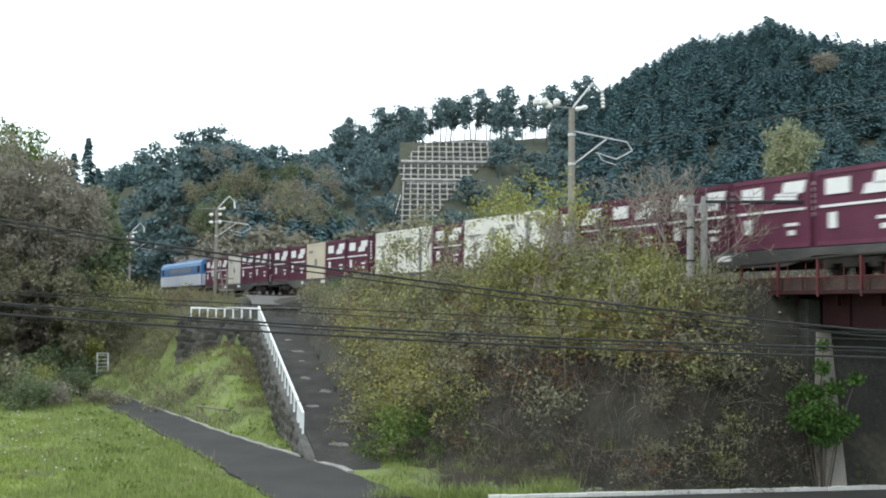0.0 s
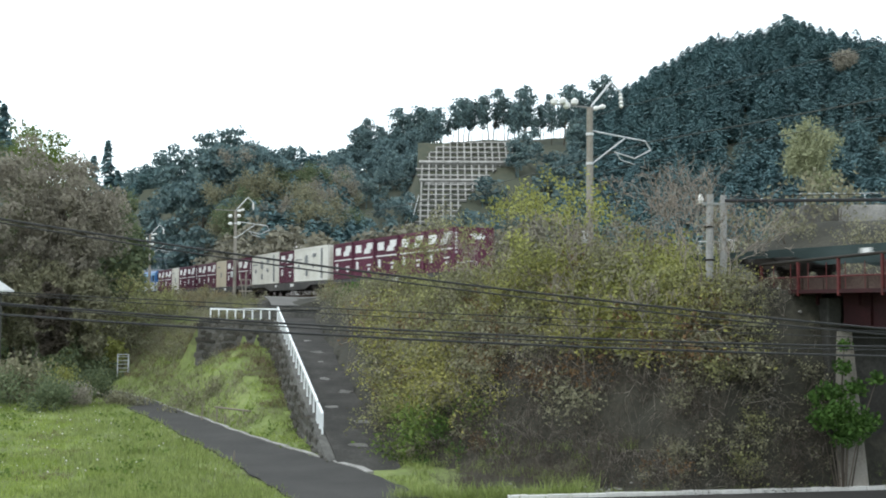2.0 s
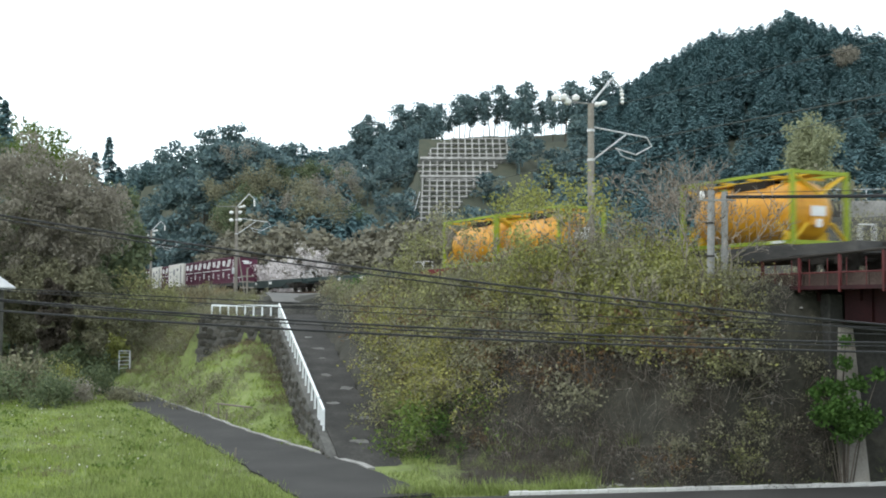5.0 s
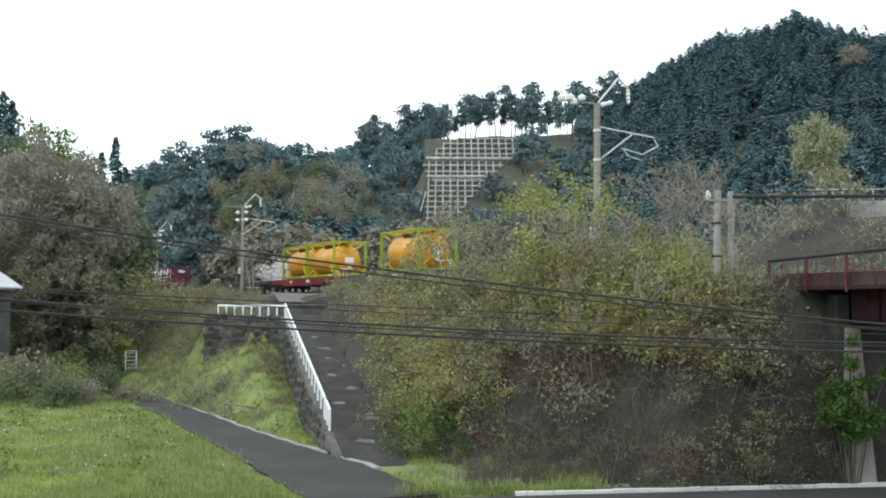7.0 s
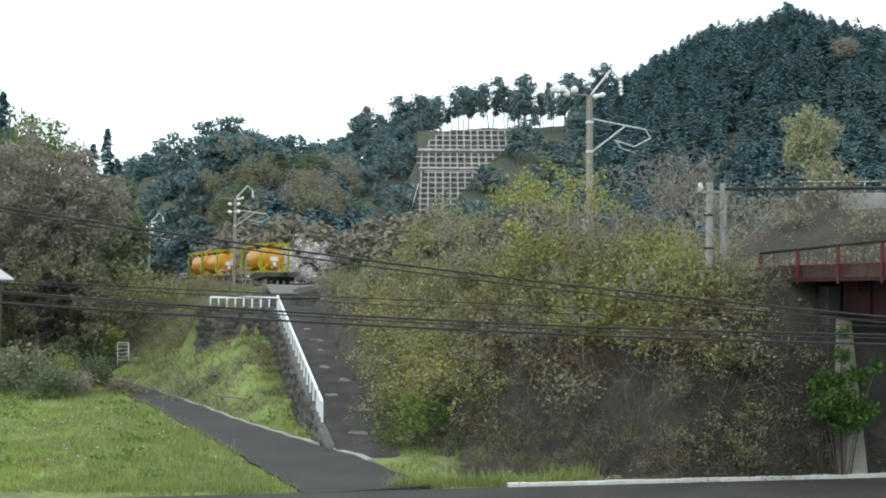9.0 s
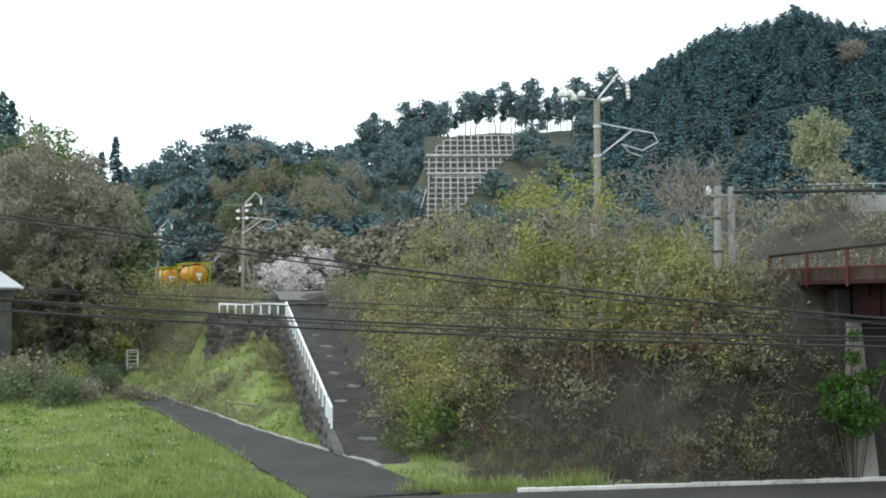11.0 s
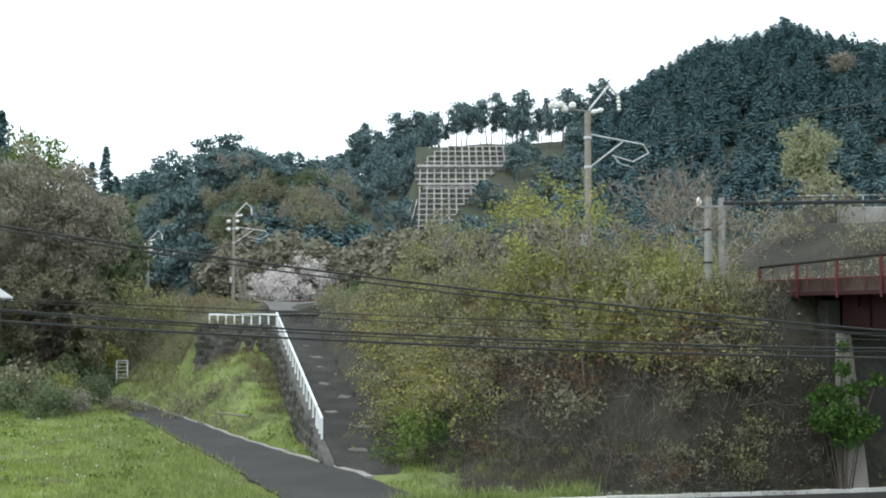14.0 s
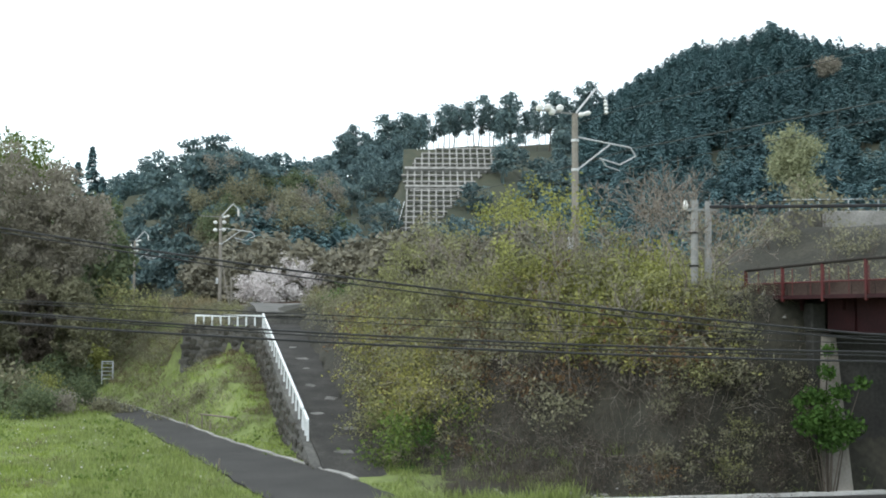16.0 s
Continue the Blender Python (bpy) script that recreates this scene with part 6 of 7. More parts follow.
    for k in range(34):
        a = rng.uniform(62, 140)
        q = -rng.uniform(9, 34)
        p = on_track(a, q, 0)
        if math.hypot(p.x + 13.3, p.y - 108) < 9 or (-0.17 < p.x / p.y < -0.08 and p.y < 108):
            continue
        h = rng.uniform(5.0, 9.0)
        plant_thing("tree", make_plant(360 + k, h, 3, 2, 0.09, 0.8, 0.2, 12, 0.26, 0.42, trunk=0.35, kids=(2, 4)), BARK, (LEAF_DRAB, LEAF_BROWN, LEAF_DRAB, LEAF_DEEP)[k % 4], (p.x, p.y), 0, "brown budding tree beyond the railway", group="trees beyond the railway", sink=0.3)
    for k, (x, y, top, w) in enumerate(((-33.1, 110, 22.2, 1.5), (-34.5, 110, 20.6, 1.7), (-32.1, 110, 19.2, 1.5), (-37.6, 95, 23.0, 1.8), (-38.8, 96, 24.0, 2.0))):
        c = thing("conifer", "dark pointed conifer behind the budding trees", "tree", "conifers behind the lane")
        g = float(ground_height(x, y)) - 0.2
        mesh_np("crown", *conifer_arrays(500 + k, top - g, w, 700, 0.8, False), HAZED_CEDAR, c)
        mesh_np("trunk", *twig_arrays([(0, 0, -0.5, 0, 0, top - g + 0.1, 0.22, 0.02)]), BARK, c)
        c.matrix_world = pose(x, y, g)
    # dark evergreen shrubs beside the lane
    for k, (x, y, h, mat) in enumerate(((-22.2, 60.5, 2.1, LEAF_DEEP), (-20.4, 59.0, 1.5, LEAF_DEEP), (-22.6, 66.5, 1.9, LEAF_YELLOW), (-20.6, 66.5, 1.8, LEAF_DEEP), (-25.0, 64, 2.2, LEAF_DRAB), (-20.0, 61.2, 1.3, LEAF_BROWN), (-24.6, 60, 1.8, LEAF_DEEP),
                                       (-17.6, 62.5, 0.8, LEAF_DRAB), (-12.0, 60.5, 0.6, LEAF_DRAB))):
        plant_thing("shrub", make_plant(400 + k, h, 2, 6, 0.03, 0.8, 0.2, 10, 0.14, 0.2, kids=(2, 4)), BROWN_TWIG, mat, (x, y), 0, "rounded shrub growing in the grass by the lane", "shrub", "shrubs by the lane")


build_other_trees()


def build_cut_scrub():
    """Sparse dry scrub on the cut slope behind the bridge and along the far side of the track."""
    rng = np.random.default_rng(17)
    bare = [make_plant(120 + k, 2.0, 2, 4, 0.03, 0.7, 0.3, 0, kids=(1, 3), rmin=0.012) for k in range(4)]
    leafy = [make_plant(100 + k, 1.9, 2, 3, 0.024, 0.8, 0.2, 3, 0.19, 0.2, 0.2, kids=(1, 3)) for k in range(4)]
    twigs, leaves = [], []
    for k in range(460):
        a, q = (rng.uniform(3, 62), -rng.uniform(4.5, 26)) if k < 200 else (rng.uniform(-10, 14), -rng.uniform(6, 26))
        p = on_track(a, q, 0)
        s = rng.uniform(0.35, 0.8) if a < 18 else rng.uniform(0.6, 1.5)
        if math.hypot(p.x + 13.3, p.y - 108) < 6:
            continue
        row = (p.x, p.y, float(ground_height(p.x, p.y)) - 0.05, rng.uniform(0, 6.28), s, s, rng.integers(0, 8))
        (twigs if k % 2 else leaves).append(row)
    scatter("cut_scrub", [b[0] for b in bare], twigs, BROWN_TWIG, "dry bare scrub on the cut slope", "shrubs")
    scatter("cut_shrubs", [b[1] for b in leafy], leaves, LEAF_DRAB, "drab dry shrubs beyond the track", "shrubs")


build_cut_scrub()


def build_trackside_shrubs():
    """Low growth between the grass bank and the track."""
    rng = np.random.default_rng(23)
    leafy = [make_plant(180 + k, 1.2, 2, 4, 0.02, 0.9, 0.1, 4, 0.16, 0.2, 0.1, kids=(1, 3)) for k in range(4)]
    drab, green = [], []
    for k in range(160):
        a, q = rng.uniform(44, 100), rng.uniform(3.6, 9.5)
        p = on_track(a, q, 0)
        if -11.9 < p.x < -4.5 or (p.x > -15.5 and q > 7.5):
            continue
        s = rng.uniform(0.4, 0.95) * (1.5 if p.x < -19 else 0.8)
        row = (p.x, p.y, float(ground_height(p.x, p.y)) - 0.05, rng.uniform(0, 6.28), s, s * 0.8, rng.integers(0, 4))
        (green if k % 4 == 0 else drab).append(row)
    for k in range(230):            # scrub along the bank's upper edge and the wall's end
        a, q = rng.uniform(40, 66), rng.uniform(8.2, 12.2)
        p = on_track(a, q, 0)
        t, lat = ramp_coords(p.x, p.y)
        z = float(ground_height(p.x, p.y))
        if p.x > -13.2 or z < 1.9 or lat < RW + 1.0:
            continue
        s = rng.uniform(0.3, 0.6)
        (green if k % 7 == 0 else drab).append((p.x, p.y, z - 0.05, rng.uniform(0, 6.28), s * 1.2, s * 0.75, rng.integers(0, 4)))
    scatter("trackside_shrubs", [b[1] for b in leafy], drab, LEAF_DRAB, "low drab shrubs beside the track", "shrubs")
    scatter("trackside_growth", [b[1] for b in leafy], green, LEAF_OLIVE, "low olive growth beside the track", "shrubs")


build_trackside_shrubs()


def build_slope_stones():
    """Loose stones on the bare foot of the embankment."""
    rng = np.random.default_rng(41)
    base = np.array([(1, 0, 0), (-1, 0, 0), (0, 1, 0), (0, -1, 0), (0, 0, 0.8), (0, 0, -0.8)], float)
    tri = np.array([(0, 2, 4), (2, 1, 4), (1, 3, 4), (3, 0, 4), (2, 0, 5), (1, 2, 5), (3, 1, 5), (0, 3, 5)])
    kinds = [(base * rng.uniform(0.6, 1.2, (6, 1)), tri) for _ in range(6)]
    rows = []
    for k in range(110):
        x = rng.uniform(0.5, 11.8)
        y = 33.15 + 0.18 * x + abs(rng.normal()) * 0.9
        s = rng.uniform(0.02, 0.1)
        rows.append((x, y, float(ground_height(x, y)) + s * 0.2, rng.uniform(0, 6.28), s, s * 0.8, rng.integers(0, 6)))
    scatter("loose_stones", kinds, rows, CONCRETE, "loose pale stones at the foot of the embankment", "stones")


build_slope_stones()


# ---------------------------------------------------------------- concrete lattice on the cut slope
def build_lattice():
    """Sprayed concrete beams in a grid over the cut, in three terraces, with berms between."""
    lat = thing("slope_lattice", "pale concrete lattice frame stabilising a cut slope", "retaining structure", kind="structure")
    slope = math.atan(0.77)
    lat.matrix_world = pose(0, 204.6, 20.5, math.degrees(slope))
    top = 25.9 / math.cos(slope)

    def edges(s):
        left = np.interp(s, [0, 0.50, 0.515, 0.7, 0.72, 0.85, 0.95, 1], [-5.2, -3.3, -4.6, -5.4, -3.6, -2.6, -0.6, 2.5])
        right = np.interp(s, [0, 0.2, 0.45, 0.5, 0.68, 0.7, 0.95, 1], [1.6, 3.2, 7.0, 8.2, 11.4, 14.6, 15.6, 13.5])
        return float(left), float(right)

    rows = [(s, 0.11) for s in np.arange(0.0, 0.5, 0.0585)] + [(s, 0.14) for s in (0.50, 0.575, 0.65, 0.72)] + [(s, 0.12) for s in (0.79, 0.855, 0.92, 0.985)]
    for s, w in rows:
        l, r = edges(s)
        thick = 0.34 if round(s, 3) in (0.5, 0.72) else w
        part("beam", boxes((l, r, s * top - thick * 1.5, s * top + thick * 1.5, 0.0, 0.42)), CONCRETE, lat)
    for x in np.arange(-5.4, 16, 1.42):
        ss = [s for s in np.linspace(0, 0.985, 120) if edges(s)[0] <= x <= edges(s)[1]]
        if len(ss) > 6:
            part("beam", boxes((x - 0.15, x + 0.15, ss[0] * top, ss[-1] * top, 0.0, 0.4)), CONCRETE, lat)
    bm = boxes((-4.6, 14.5, 0.70 * top, 0.725 * top, -0.2, 0.9), (-4.4, 8.2, 0.492 * top, 0.512 * top, -0.2, 0.8))
    part("berm", bm, CONCRETE, lat, "concrete berm between the terraces")
    soil = tagged(link("cut_slope", boxes((-5.0, 14.5, 0, top, -1.5, -0.1)), FOREST_FLOOR), "bare brown soil between the lattice beams", "slope", kind="structure")
    soil.matrix_world = lat.matrix_world.copy()
    stair = thing("access_ladder", "thin pale access ladder beside the lattice", "ladder")
    stair.matrix_world = lat.matrix_world @ pose(-6.2, 0, 0.3)
    for x in (0, 0.9):
        part("ladder_rail", tubes(((x - 0.5, 0, 0), (x + 0.9, 11, 0.2), 0.08), n=5), GALVANISED, stair)


build_lattice()


# ---------------------------------------------------------------- upper road behind the bridge
def build_upper_road():
    wall = tagged(link("road_wall", boxes((0, 18, -0.2, 0.2, -1.3, 0.0), bevel=0.03), CONCRETE), "pale concrete retaining wall of the upper road", "wall", kind="structure")
    wall.matrix_world = pose(20.9, 58.4, 11.15, 0, 0, -4)
    verge = tagged(link("road_verge", boxes((-1.2, 20, 0.0, 3.5, -1.6, 0.0), bevel=0.05), DARK_CONCRETE), "dark edge of the upper road", "road edge", kind="structure")
    verge.matrix_world = pose(20.4, 58.7, 11.2, 0, 0, -4)
    rail = thing("road_railing", "thin blue-grey railing along the upper road", "railing")
    rail.matrix_world = pose(19.3, 59.0, 11.2, 0, 0, -4)
    for z in (0.3, 0.62):
        part("rail_bar", tubes(((-0.3, 0, z), (19, 0, z), 0.028), n=6), GALVANISED, rail)
    for k in range(13):
        part("post", tubes(((1.55 * k, 0, -0.1), (1.55 * k, 0, 0.64), 0.03), n=6), GALVANISED, rail)


build_upper_road()


# ---------------------------------------------------------------- small things by the lane and the crossing
def build_stepladder():
    s = thing("stepladder", "pale aluminium stepladder standing in the grass", "ladder")
    g = float(ground_height(-22.0, 77.5))
    s.matrix_world = pose(-22.0, 77.5, g, 0, 0, 20)
    for x in (-0.28, 0.28):
        part("side_rail", boxes((x * 1.25 - 0.03, x * 1.25 + 0.03, -0.04, 0.04, -0.05, 1.5)), GALVANISED, s).rotation_euler = (0.2, 0, 0)
        leg = part("rear_leg", boxes((x * 1.3 - 0.03, x * 1.3 + 0.03, -0.03, 0.03, -0.05, 1.5)), GALVANISED, s)
        leg.location, leg.rotation_euler = (0, -0.62, 0), (-0.2, 0, 0)
    for k in range(5):
        part("step", boxes((-0.33, 0.33, -0.07 - 0.056 * k, 0.05 - 0.056 * k, 0.25 + 0.26 * k, 0.29 + 0.26 * k)), GALVANISED, s)
    part("top_step", boxes((-0.36, 0.36, -0.42, -0.2, 1.44, 1.49)), GALVANISED, s)


build_stepladder()


def build_stakes():
    for x, y, h in ((-11.6, 54.5, 1.0), (-10.2, 53.0, 0.5), (-7.4, 40.2, 0.45)):
        st = tagged(link("wooden_stake", lathe(bmesh.new(), (0, 0, -0.2), (0.05, 0, h), [(0, 0.035), (0.9, 0.03), (1, 0.01)], 7), PALE_BARK), "pale weathered wooden stake in the grass", "stake")
        st.location = (x, y, float(ground_height(x, y)))
    z0 = float(ground_height(-9.6, 53.4))
    bench = thing("pole_trestle", "weathered pole lying across short posts in the grass", "trestle")
    bench.location = (-9.9, 53.6, z0)
    part("pole", tubes(((-0.9, 0.2, 0.55), (0.9, -0.4, 0.42), 0.045), n=7), PALE_BARK, bench)
    part("post", tubes(((-0.8, 0.17, -0.2), (-0.8, 0.17, 0.52), 0.035), n=6), PALE_BARK, bench)
    part("post", tubes(((0.55, -0.28, -0.6), (0.55, -0.28, 0.42), 0.035), n=6), PALE_BARK, bench)


build_stakes()


def build_dwarf_signal():
    """Concrete cable trough and a small hooded signal lamp at the ballast's edge."""
    trough = tagged(link("cable_trough", boxes(*[(-3.35, -3.0, 10.9 + 1.0 * k, 11.86 + 1.0 * k, -0.75, -0.2) for k in range(4)], bevel=0.02), CONCRETE), "pale concrete cable trough beside the track", "trough", kind="structure")
    trough.matrix_world = track_pose(0, 0, RAIL_Z)
    lamp = thing("dwarf_signal", "small dark hooded signal lamp beside the track", "signal")
    lamp.matrix_world = track_pose(12.6, 3.5, RAIL_Z - 0.5)
    part("post", tubes(((0, 0, -0.5), (0, 0, 0.5), 0.035), n=8), DULL_STEEL, lamp)
    part("hood", boxes((-0.16, 0.16, -0.14, 0.14, 0.76, 0.84), (-0.13, 0.13, -0.1, 0.14, 0.46, 0.76), bevel=0.02), BOGIE, lamp, "dark hooded housing")
    part("lens", lathe(bmesh.new(), (-0.02, -0.1, 0.62), (-0.02, -0.17, 0.62), [(0, 0.12), (0.7, 0.11), (1, 0.06)], 14), INSULATOR, lamp, "pale round lens")


build_dwarf_signal()


def build_signal_post():
    m = thing("crossing_signal", "blue-grey steel crossing signal post beside the track", "signal post")
    p = on_track(63.5, 3.6, 6.0)
    m.location = p
    part("post", tubes(((0, 0, -0.3), (0.02, 0, 2.6), 0.07), n=8), POLE_CONCRETE, m)
    for k, z in enumerate((1.0, 1.45, 1.9)):
        part("arm", boxes((-0.55, 0.55, -0.04, 0.04, z - 0.05, z + 0.05)), POLE_CONCRETE, m)
    stay = tagged(link("stay_pole", lathe(bmesh.new(), (0, 0, -0.3), (-0.9, 0, 5.0), [(0, 0.06), (1, 0.04)], 8), POLE_CONCRETE), "slanting blue-grey stay pole beside the mast", "pole")
    stay.location = on_track(65.8, 3.0, 6.0)


build_signal_post()


def build_house():
    """Small house behind the trees: only its gable and a pale roof edge show."""
    h = thing("house", "small dark house with a grey roof behind the trees", "house")
    h.matrix_world = pose(-30.9, 70.0, 3.0, 0, 0, 80)
    part("wall", boxes((-4, 2.2, -2.4, 2.4, -3.2, 3.6), bevel=0.03), DARK_CONCRETE, h)
    bm = bmesh.new()
    prof = [(-2.9, 3.5), (0, 5.3), (2.9, 3.5), (2.9, 3.66), (0, 5.5), (-2.9, 3.66)]
    rings = [[bm.verts.new((x, y, z)) for y, z in prof] for x in (-4.4, 2.7)]
    for k in range(6):
        bm.faces.new((rings[0][k], rings[0][(k + 1) % 6], rings[1][(k + 1) % 6], rings[1][k]))
    bm.faces.new(rings[0])
    bm.faces.new(rings[1])
    bmesh.ops.recalc_face_normals(bm, faces=bm.faces)
    part("roof", bm, PALE_ROOF, h)
    win = part("window", boxes((-1.6, 0.2, -2.43, -2.36, 1.0, 2.2)), GLASS_DARK, h)
    part("window_frame", boxes((-1.7, 0.3, -2.45, -2.37, 0.92, 1.0), (-1.7, 0.3, -2.45, -2.37, 2.2, 2.28), (-0.74, -0.66, -2.45, -2.37, 1.0, 2.2)), GALVANISED, win)


build_house()


# ---------------------------------------------------------------- grass, straw, litter
def blades(rng, n, h, spread, lean=0.5):
    """A tuft of n narrow blades."""
    an = rng.uniform(0, 6.28, n)
    base = np.stack([rng.normal(size=n) * spread, rng.normal(size=n) * spread, np.full(n, -0.03)], 1)
    out = np.stack([np.cos(an), np.sin(an), np.zeros(n)], 1)
    hh = h * rng.uniform(0.5, 1.1, (n, 1))
    side = np.stack([-np.sin(an), np.cos(an), np.zeros(n)], 1) * 0.012
    tip = base + out * hh * lean * rng.uniform(0.3, 1, (n, 1)) + np.array([[0, 0, 1.0]]) * hh
    v = np.stack([base - side, base + side, tip + side * 0.3, tip - side * 0.3], 1).reshape(-1, 3)
    return v, np.arange(4 * n).reshape(n, 4)


def on_pavement(x, y):
    t, lat = ramp_coords(x, y)
    if abs(lat) < RW + 0.3 and -0.1 < t < 1.1:
        return True
    if y < 32.75 + 0.18 * x and y > 24.4 + 0.18 * x:
        return True
    best = min(range(len(lane_mid)), key=lambda i: (lane_mid[i].x - x) ** 2 + (lane_mid[i].y - y) ** 2)
    half = (lane_l[best] - lane_r[best]).length / 2
    return (lane_mid[best] - Vector((x, y))).length < half + 0.15


def build_grass():
    rng = np.random.default_rng(31)
    tufts = [blades(rng, 10, 0.17, 0.15, 0.9) for _ in range(6)]
    tall = [blades(rng, 16, 0.5, 0.2, 1.0) for _ in range(5)]
    lawn, high, straw = [], [], []
    for _ in range(15000):
        y = 31.5 + 44 * rng.uniform() ** 1.25
        x = rng.uniform(-0.42 * y - 1, 3.0)
        if on_pavement(x, y):
            continue
        t, lat = ramp_coords(x, y)
        if (lat < -RW - 0.2 and t > 0.02) or (x > -0.3 and y > 33.6 + 0.18 * x):
            continue
        z = float(ground_height(x, y))
        if z > 3.6:
            continue
        s = rng.uniform(0.7, 1.5)
        lawn.append((x, y, z, rng.uniform(0, 6.28), s, s * (1 + 0.6 * fbm(x, y, 2.0)), rng.integers(0, 6)))
    for k in range(190):            # strip of tall grass behind the kerb
        x = rng.uniform(-1.5, 4.5) if k < 110 else rng.uniform(4.5, 14)
        y = 32.85 + 0.18 * x + abs(rng.normal()) * (0.4 if x < 4.5 else 0.2)
        s = rng.uniform(0.5, 1.1) * (1 if x < 4.5 else 0.45)
        high.append((x, y, float(ground_height(x, y)), rng.uniform(0, 6.28), s, s, rng.integers(0, 5)))
    for k in range(240):            # weeds standing out of the lawn
        y = rng.uniform(33.5, 62)
        x = rng.uniform(-0.4 * y, -4)
        if on_pavement(x, y) or fbm(x, y, 1.3, 6.0) < 0.05 or float(ground_height(x, y)) > 0.6:
            continue
        s = rng.uniform(0.35, 0.75)
        high.append((x, y, float(ground_height(x, y)), rng.uniform(0, 6.28), s * 1.3, s * 0.7, rng.integers(0, 5)))
    pts = []
    for k in range(170):            # small white flowers in the grass
        y = rng.uniform(36, 60)
        x = rng.normal() * 3.5 - 0.33 * y
        if not on_pavement(x, y) and float(ground_height(x, y)) < 0.6:
            pts.append((x, y, float(ground_height(x, y)) + rng.uniform(0.12, 0.25)))
    fv, ff = leaf_arrays(np.array(pts), 0.065, rng, aspect=0.9)
    tagged(mesh_np("white_flowers", fv, ff, BLOSSOM), "small white flowers scattered in the lawn", "flowers", kind="stuff")
    for k in range(160):            # grass edge at the embankment's foot
        a = rng.uniform(6, 16)
        toe = float(np.interp(a, [4, 15, 25], [6.8, 12.3, 14.7]))
        p = on_track(a, toe - rng.uniform(-0.6, 1.2), 0)
        if on_pavement(p.x, p.y):
            continue
        s = rng.uniform(0.4, 0.9)
        high.append((p.x, p.y, float(ground_height(p.x, p.y)), rng.uniform(0, 6.28), s, s, rng.integers(0, 5)))
    dull = []
    for k in range(1000):            # withered growth on the bank
        a = rng.uniform(26, 62)
        toe = float(np.interp(a, [4, 15, 25, 53], [6.8, 12.3, 14.7, 17.2]))
        p = on_track(a, rng.uniform(9.6, toe - 0.8), 0)
        if on_pavement(p.x, p.y) or ramp_coords(p.x, p.y)[1] < RW + 0.5 or fbm(p.x, p.y, 1.5, 4.0) < -0.05:
            continue
        s = rng.uniform(0.4, 1.0)
        dull.append((p.x, p.y, float(ground_height(p.x, p.y)), rng.uniform(0, 6.28), s * 1.3, s * 0.8, rng.integers(0, 5)))
    scatter("withered_grass", tall, dull, LEAF_DRAB, "withered brownish grass on the bank", "grass")
    for k in range(110):            # dry reeds near the track
        a, q = rng.uniform(66, 96), rng.uniform(3.4, 6.5)
        p = on_track(a, q, 0)
        if -11.8 < p.x < -4.5:
            continue
        s = rng.uniform(1.2, 2.6)
        straw.append((p.x, p.y, float(ground_height(p.x, p.y)), rng.uniform(0, 6.28), s * 1.4, s, rng.integers(0, 5)))
    fresh = [r for r in lawn if fbm(r[0], r[1], 1.6, 3.0) > 0.18]
    lawn = [r for r in lawn if fbm(r[0], r[1], 1.6, 3.0) <= 0.18]
    dead = []
    for k in range(1500):            # brown patches of last year's weeds
        y = rng.uniform(33.5, 64)
        x = rng.uniform(-0.42 * y, -3)
        if fbm(x, y, 1.1, 9.0) < 0.42 or on_pavement(x, y) or float(ground_height(x, y)) > 0.8:
            continue
        s = rng.uniform(0.3, 0.7)
        dead.append((x, y, float(ground_height(x, y)), rng.uniform(0, 6.28), s, s * 0.6, rng.integers(0, 5)))
    dead = dead[:260]
    for k in range(2600):            # withered stalks on the upper bank
        a = rng.uniform(24, 64)
        toe = float(np.interp(a, [4, 15, 25, 53, 90], [6.8, 12.3, 14.7, 17.2, 21]))
        p = on_track(a, rng.uniform(9.6, toe - 1.0), 0)
        z = float(ground_height(p.x, p.y))
        if on_pavement(p.x, p.y) or ramp_coords(p.x, p.y)[1] < RW + 0.5 or z < 0.9 or fbm(p.x, p.y, 1.2, 5.0) < -0.1 - 0.2 * (z - 2):
            continue
        s = rng.uniform(0.35, 0.9)
        dead.append((p.x, p.y, z, rng.uniform(0, 6.28), s * 1.2, s * 0.7, rng.integers(0, 5)))
    scatter("dead_weeds", tall, dead, DEAD_WEED, "brown patches of dead weeds in the lawn", "grass")
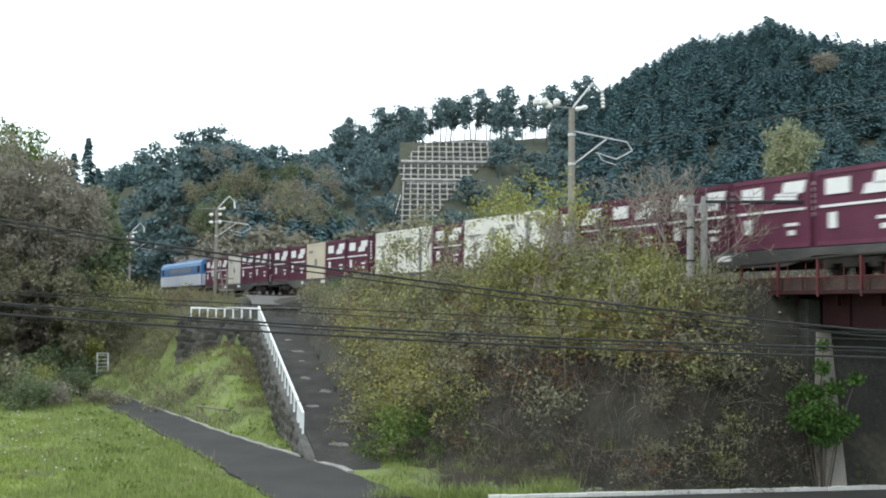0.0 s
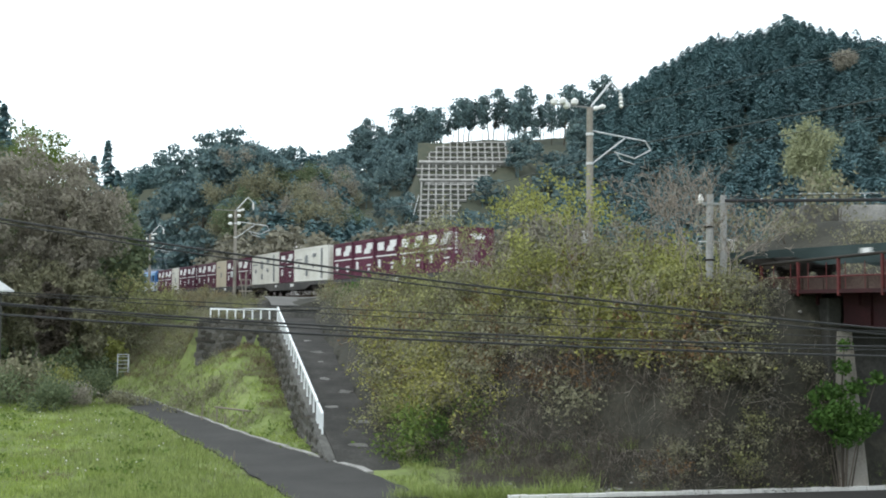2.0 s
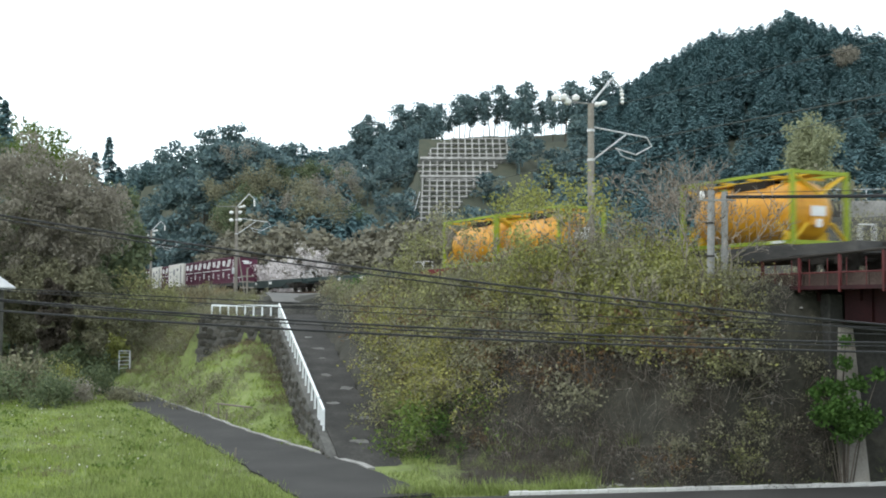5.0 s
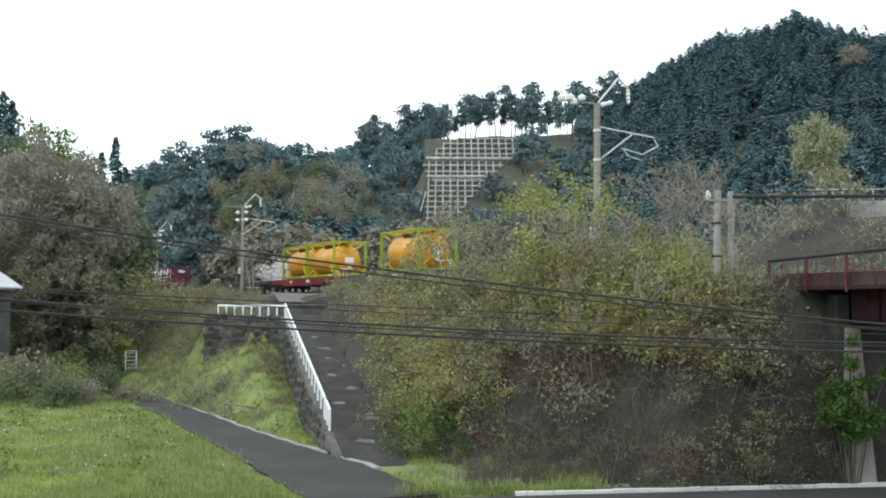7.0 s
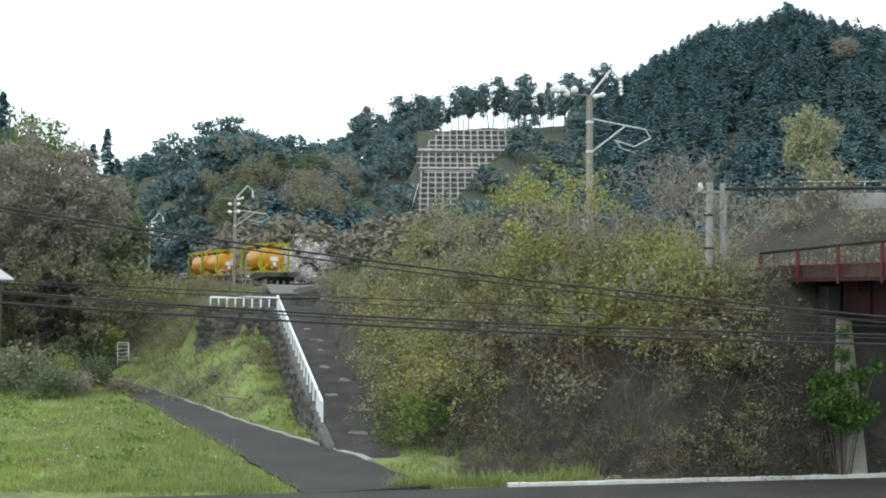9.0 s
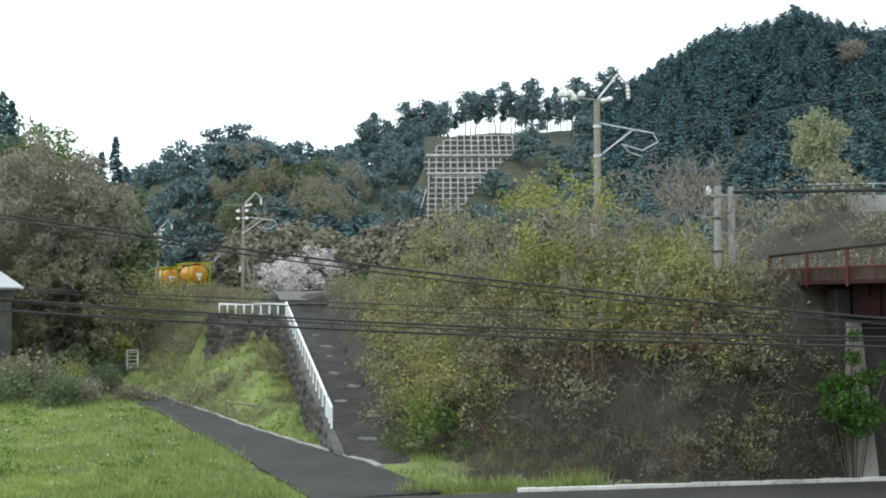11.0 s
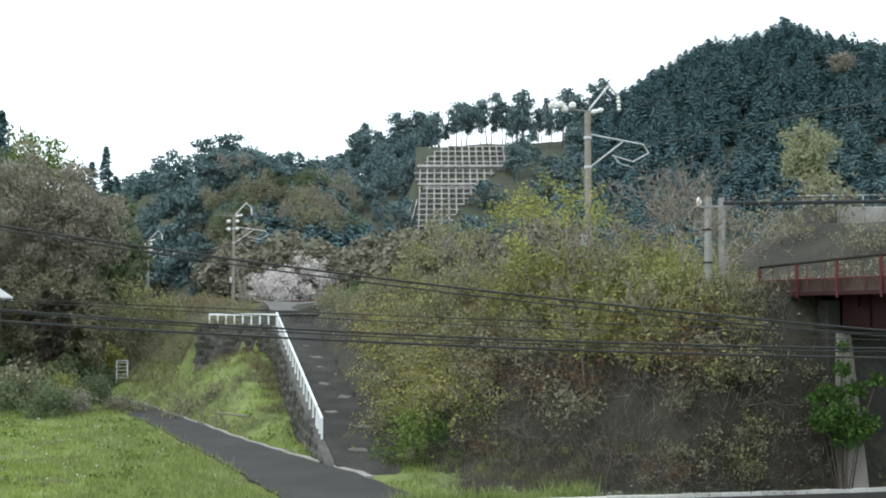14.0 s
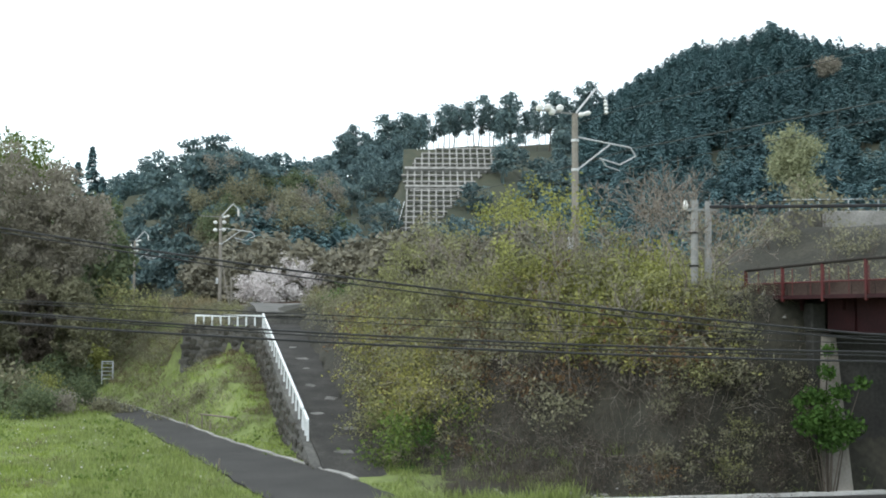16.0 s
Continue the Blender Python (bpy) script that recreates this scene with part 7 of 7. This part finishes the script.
    scatter("fresh_tufts", tufts, fresh, GRASS_FRESH, "bright yellow-green grass patches in the lawn", "grass")
    broad = []
    for k in range(900):            # low broad-leaved weeds
        y = rng.uniform(33.2, 60)
        x = rng.uniform(-0.42 * y, -3)
        if fbm(x, y, 0.9, 12.0) < 0.3 or on_pavement(x, y) or float(ground_height(x, y)) > 0.8:
            continue
        m = rng.integers(5, 12)
        g = rng.normal(size=(m, 3)) * np.array([0.22, 0.22, 0.07])
        broad.append(np.array([x, y, float(ground_height(x, y)) + 0.13]) + g)
    wv, wf = leaf_arrays(np.concatenate(broad), 0.15, rng, aspect=0.6)
    tagged(mesh_np("broad_weeds", wv, wf, LEAF_MOSS), "low broad-leaved green weeds in the lawn", "weeds", kind="stuff")
    hanging = []
    for k in range(190):            # growth over the retaining wall and its end
        i = rng.integers(3, len(WALL_LINE))
        p, top = WALL_LINE[i]
        x, y = p.x + rng.uniform(-0.5, 0.1), p.y + rng.uniform(-0.9, 0.1)
        z = max(float(ground_height(x, y)), top - rng.uniform(0.1, 1.9))
        s = rng.uniform(0.25, 0.6)
        hanging.append((x, y, z, rng.uniform(0, 6.28), s * 1.6, s * 0.9, rng.integers(0, 5)))
    scatter("wall_growth", tall, hanging, LEAF_LITTER, "withered brown growth over the retaining wall", "plants")
    scatter("lawn_tufts", tufts, lawn, GRASS_BLADE, "short green grass tufts of the lawn and bank", "grass")
    scatter("tall_grass", tall, high, GRASS_BLADE, "long green grass behind the kerb", "grass")
    scatter("dry_reeds", tall, straw, STRAW, "straw-coloured dry reeds beside the track", "grass")


build_grass()


# ---------------------------------------------------------------- what moves
def motions():
    times = [0.0, 1 / 30] + [0.5 * k for k in range(1, 32)] + [16.0 - 1 / 30, 16.0]
    for ob, a in MOVERS:
        walk(ob, [(t, track_pose(a + SPEED * t, 0, RAIL_Z)) for t in times])
    step = -SPEED / 0.43 / FPS
    for w, y in WHEELS:
        walk(w, [(k / FPS, pose(0, y, 0.43, math.degrees(step * k))) for k in range(0, 481)])


motions()
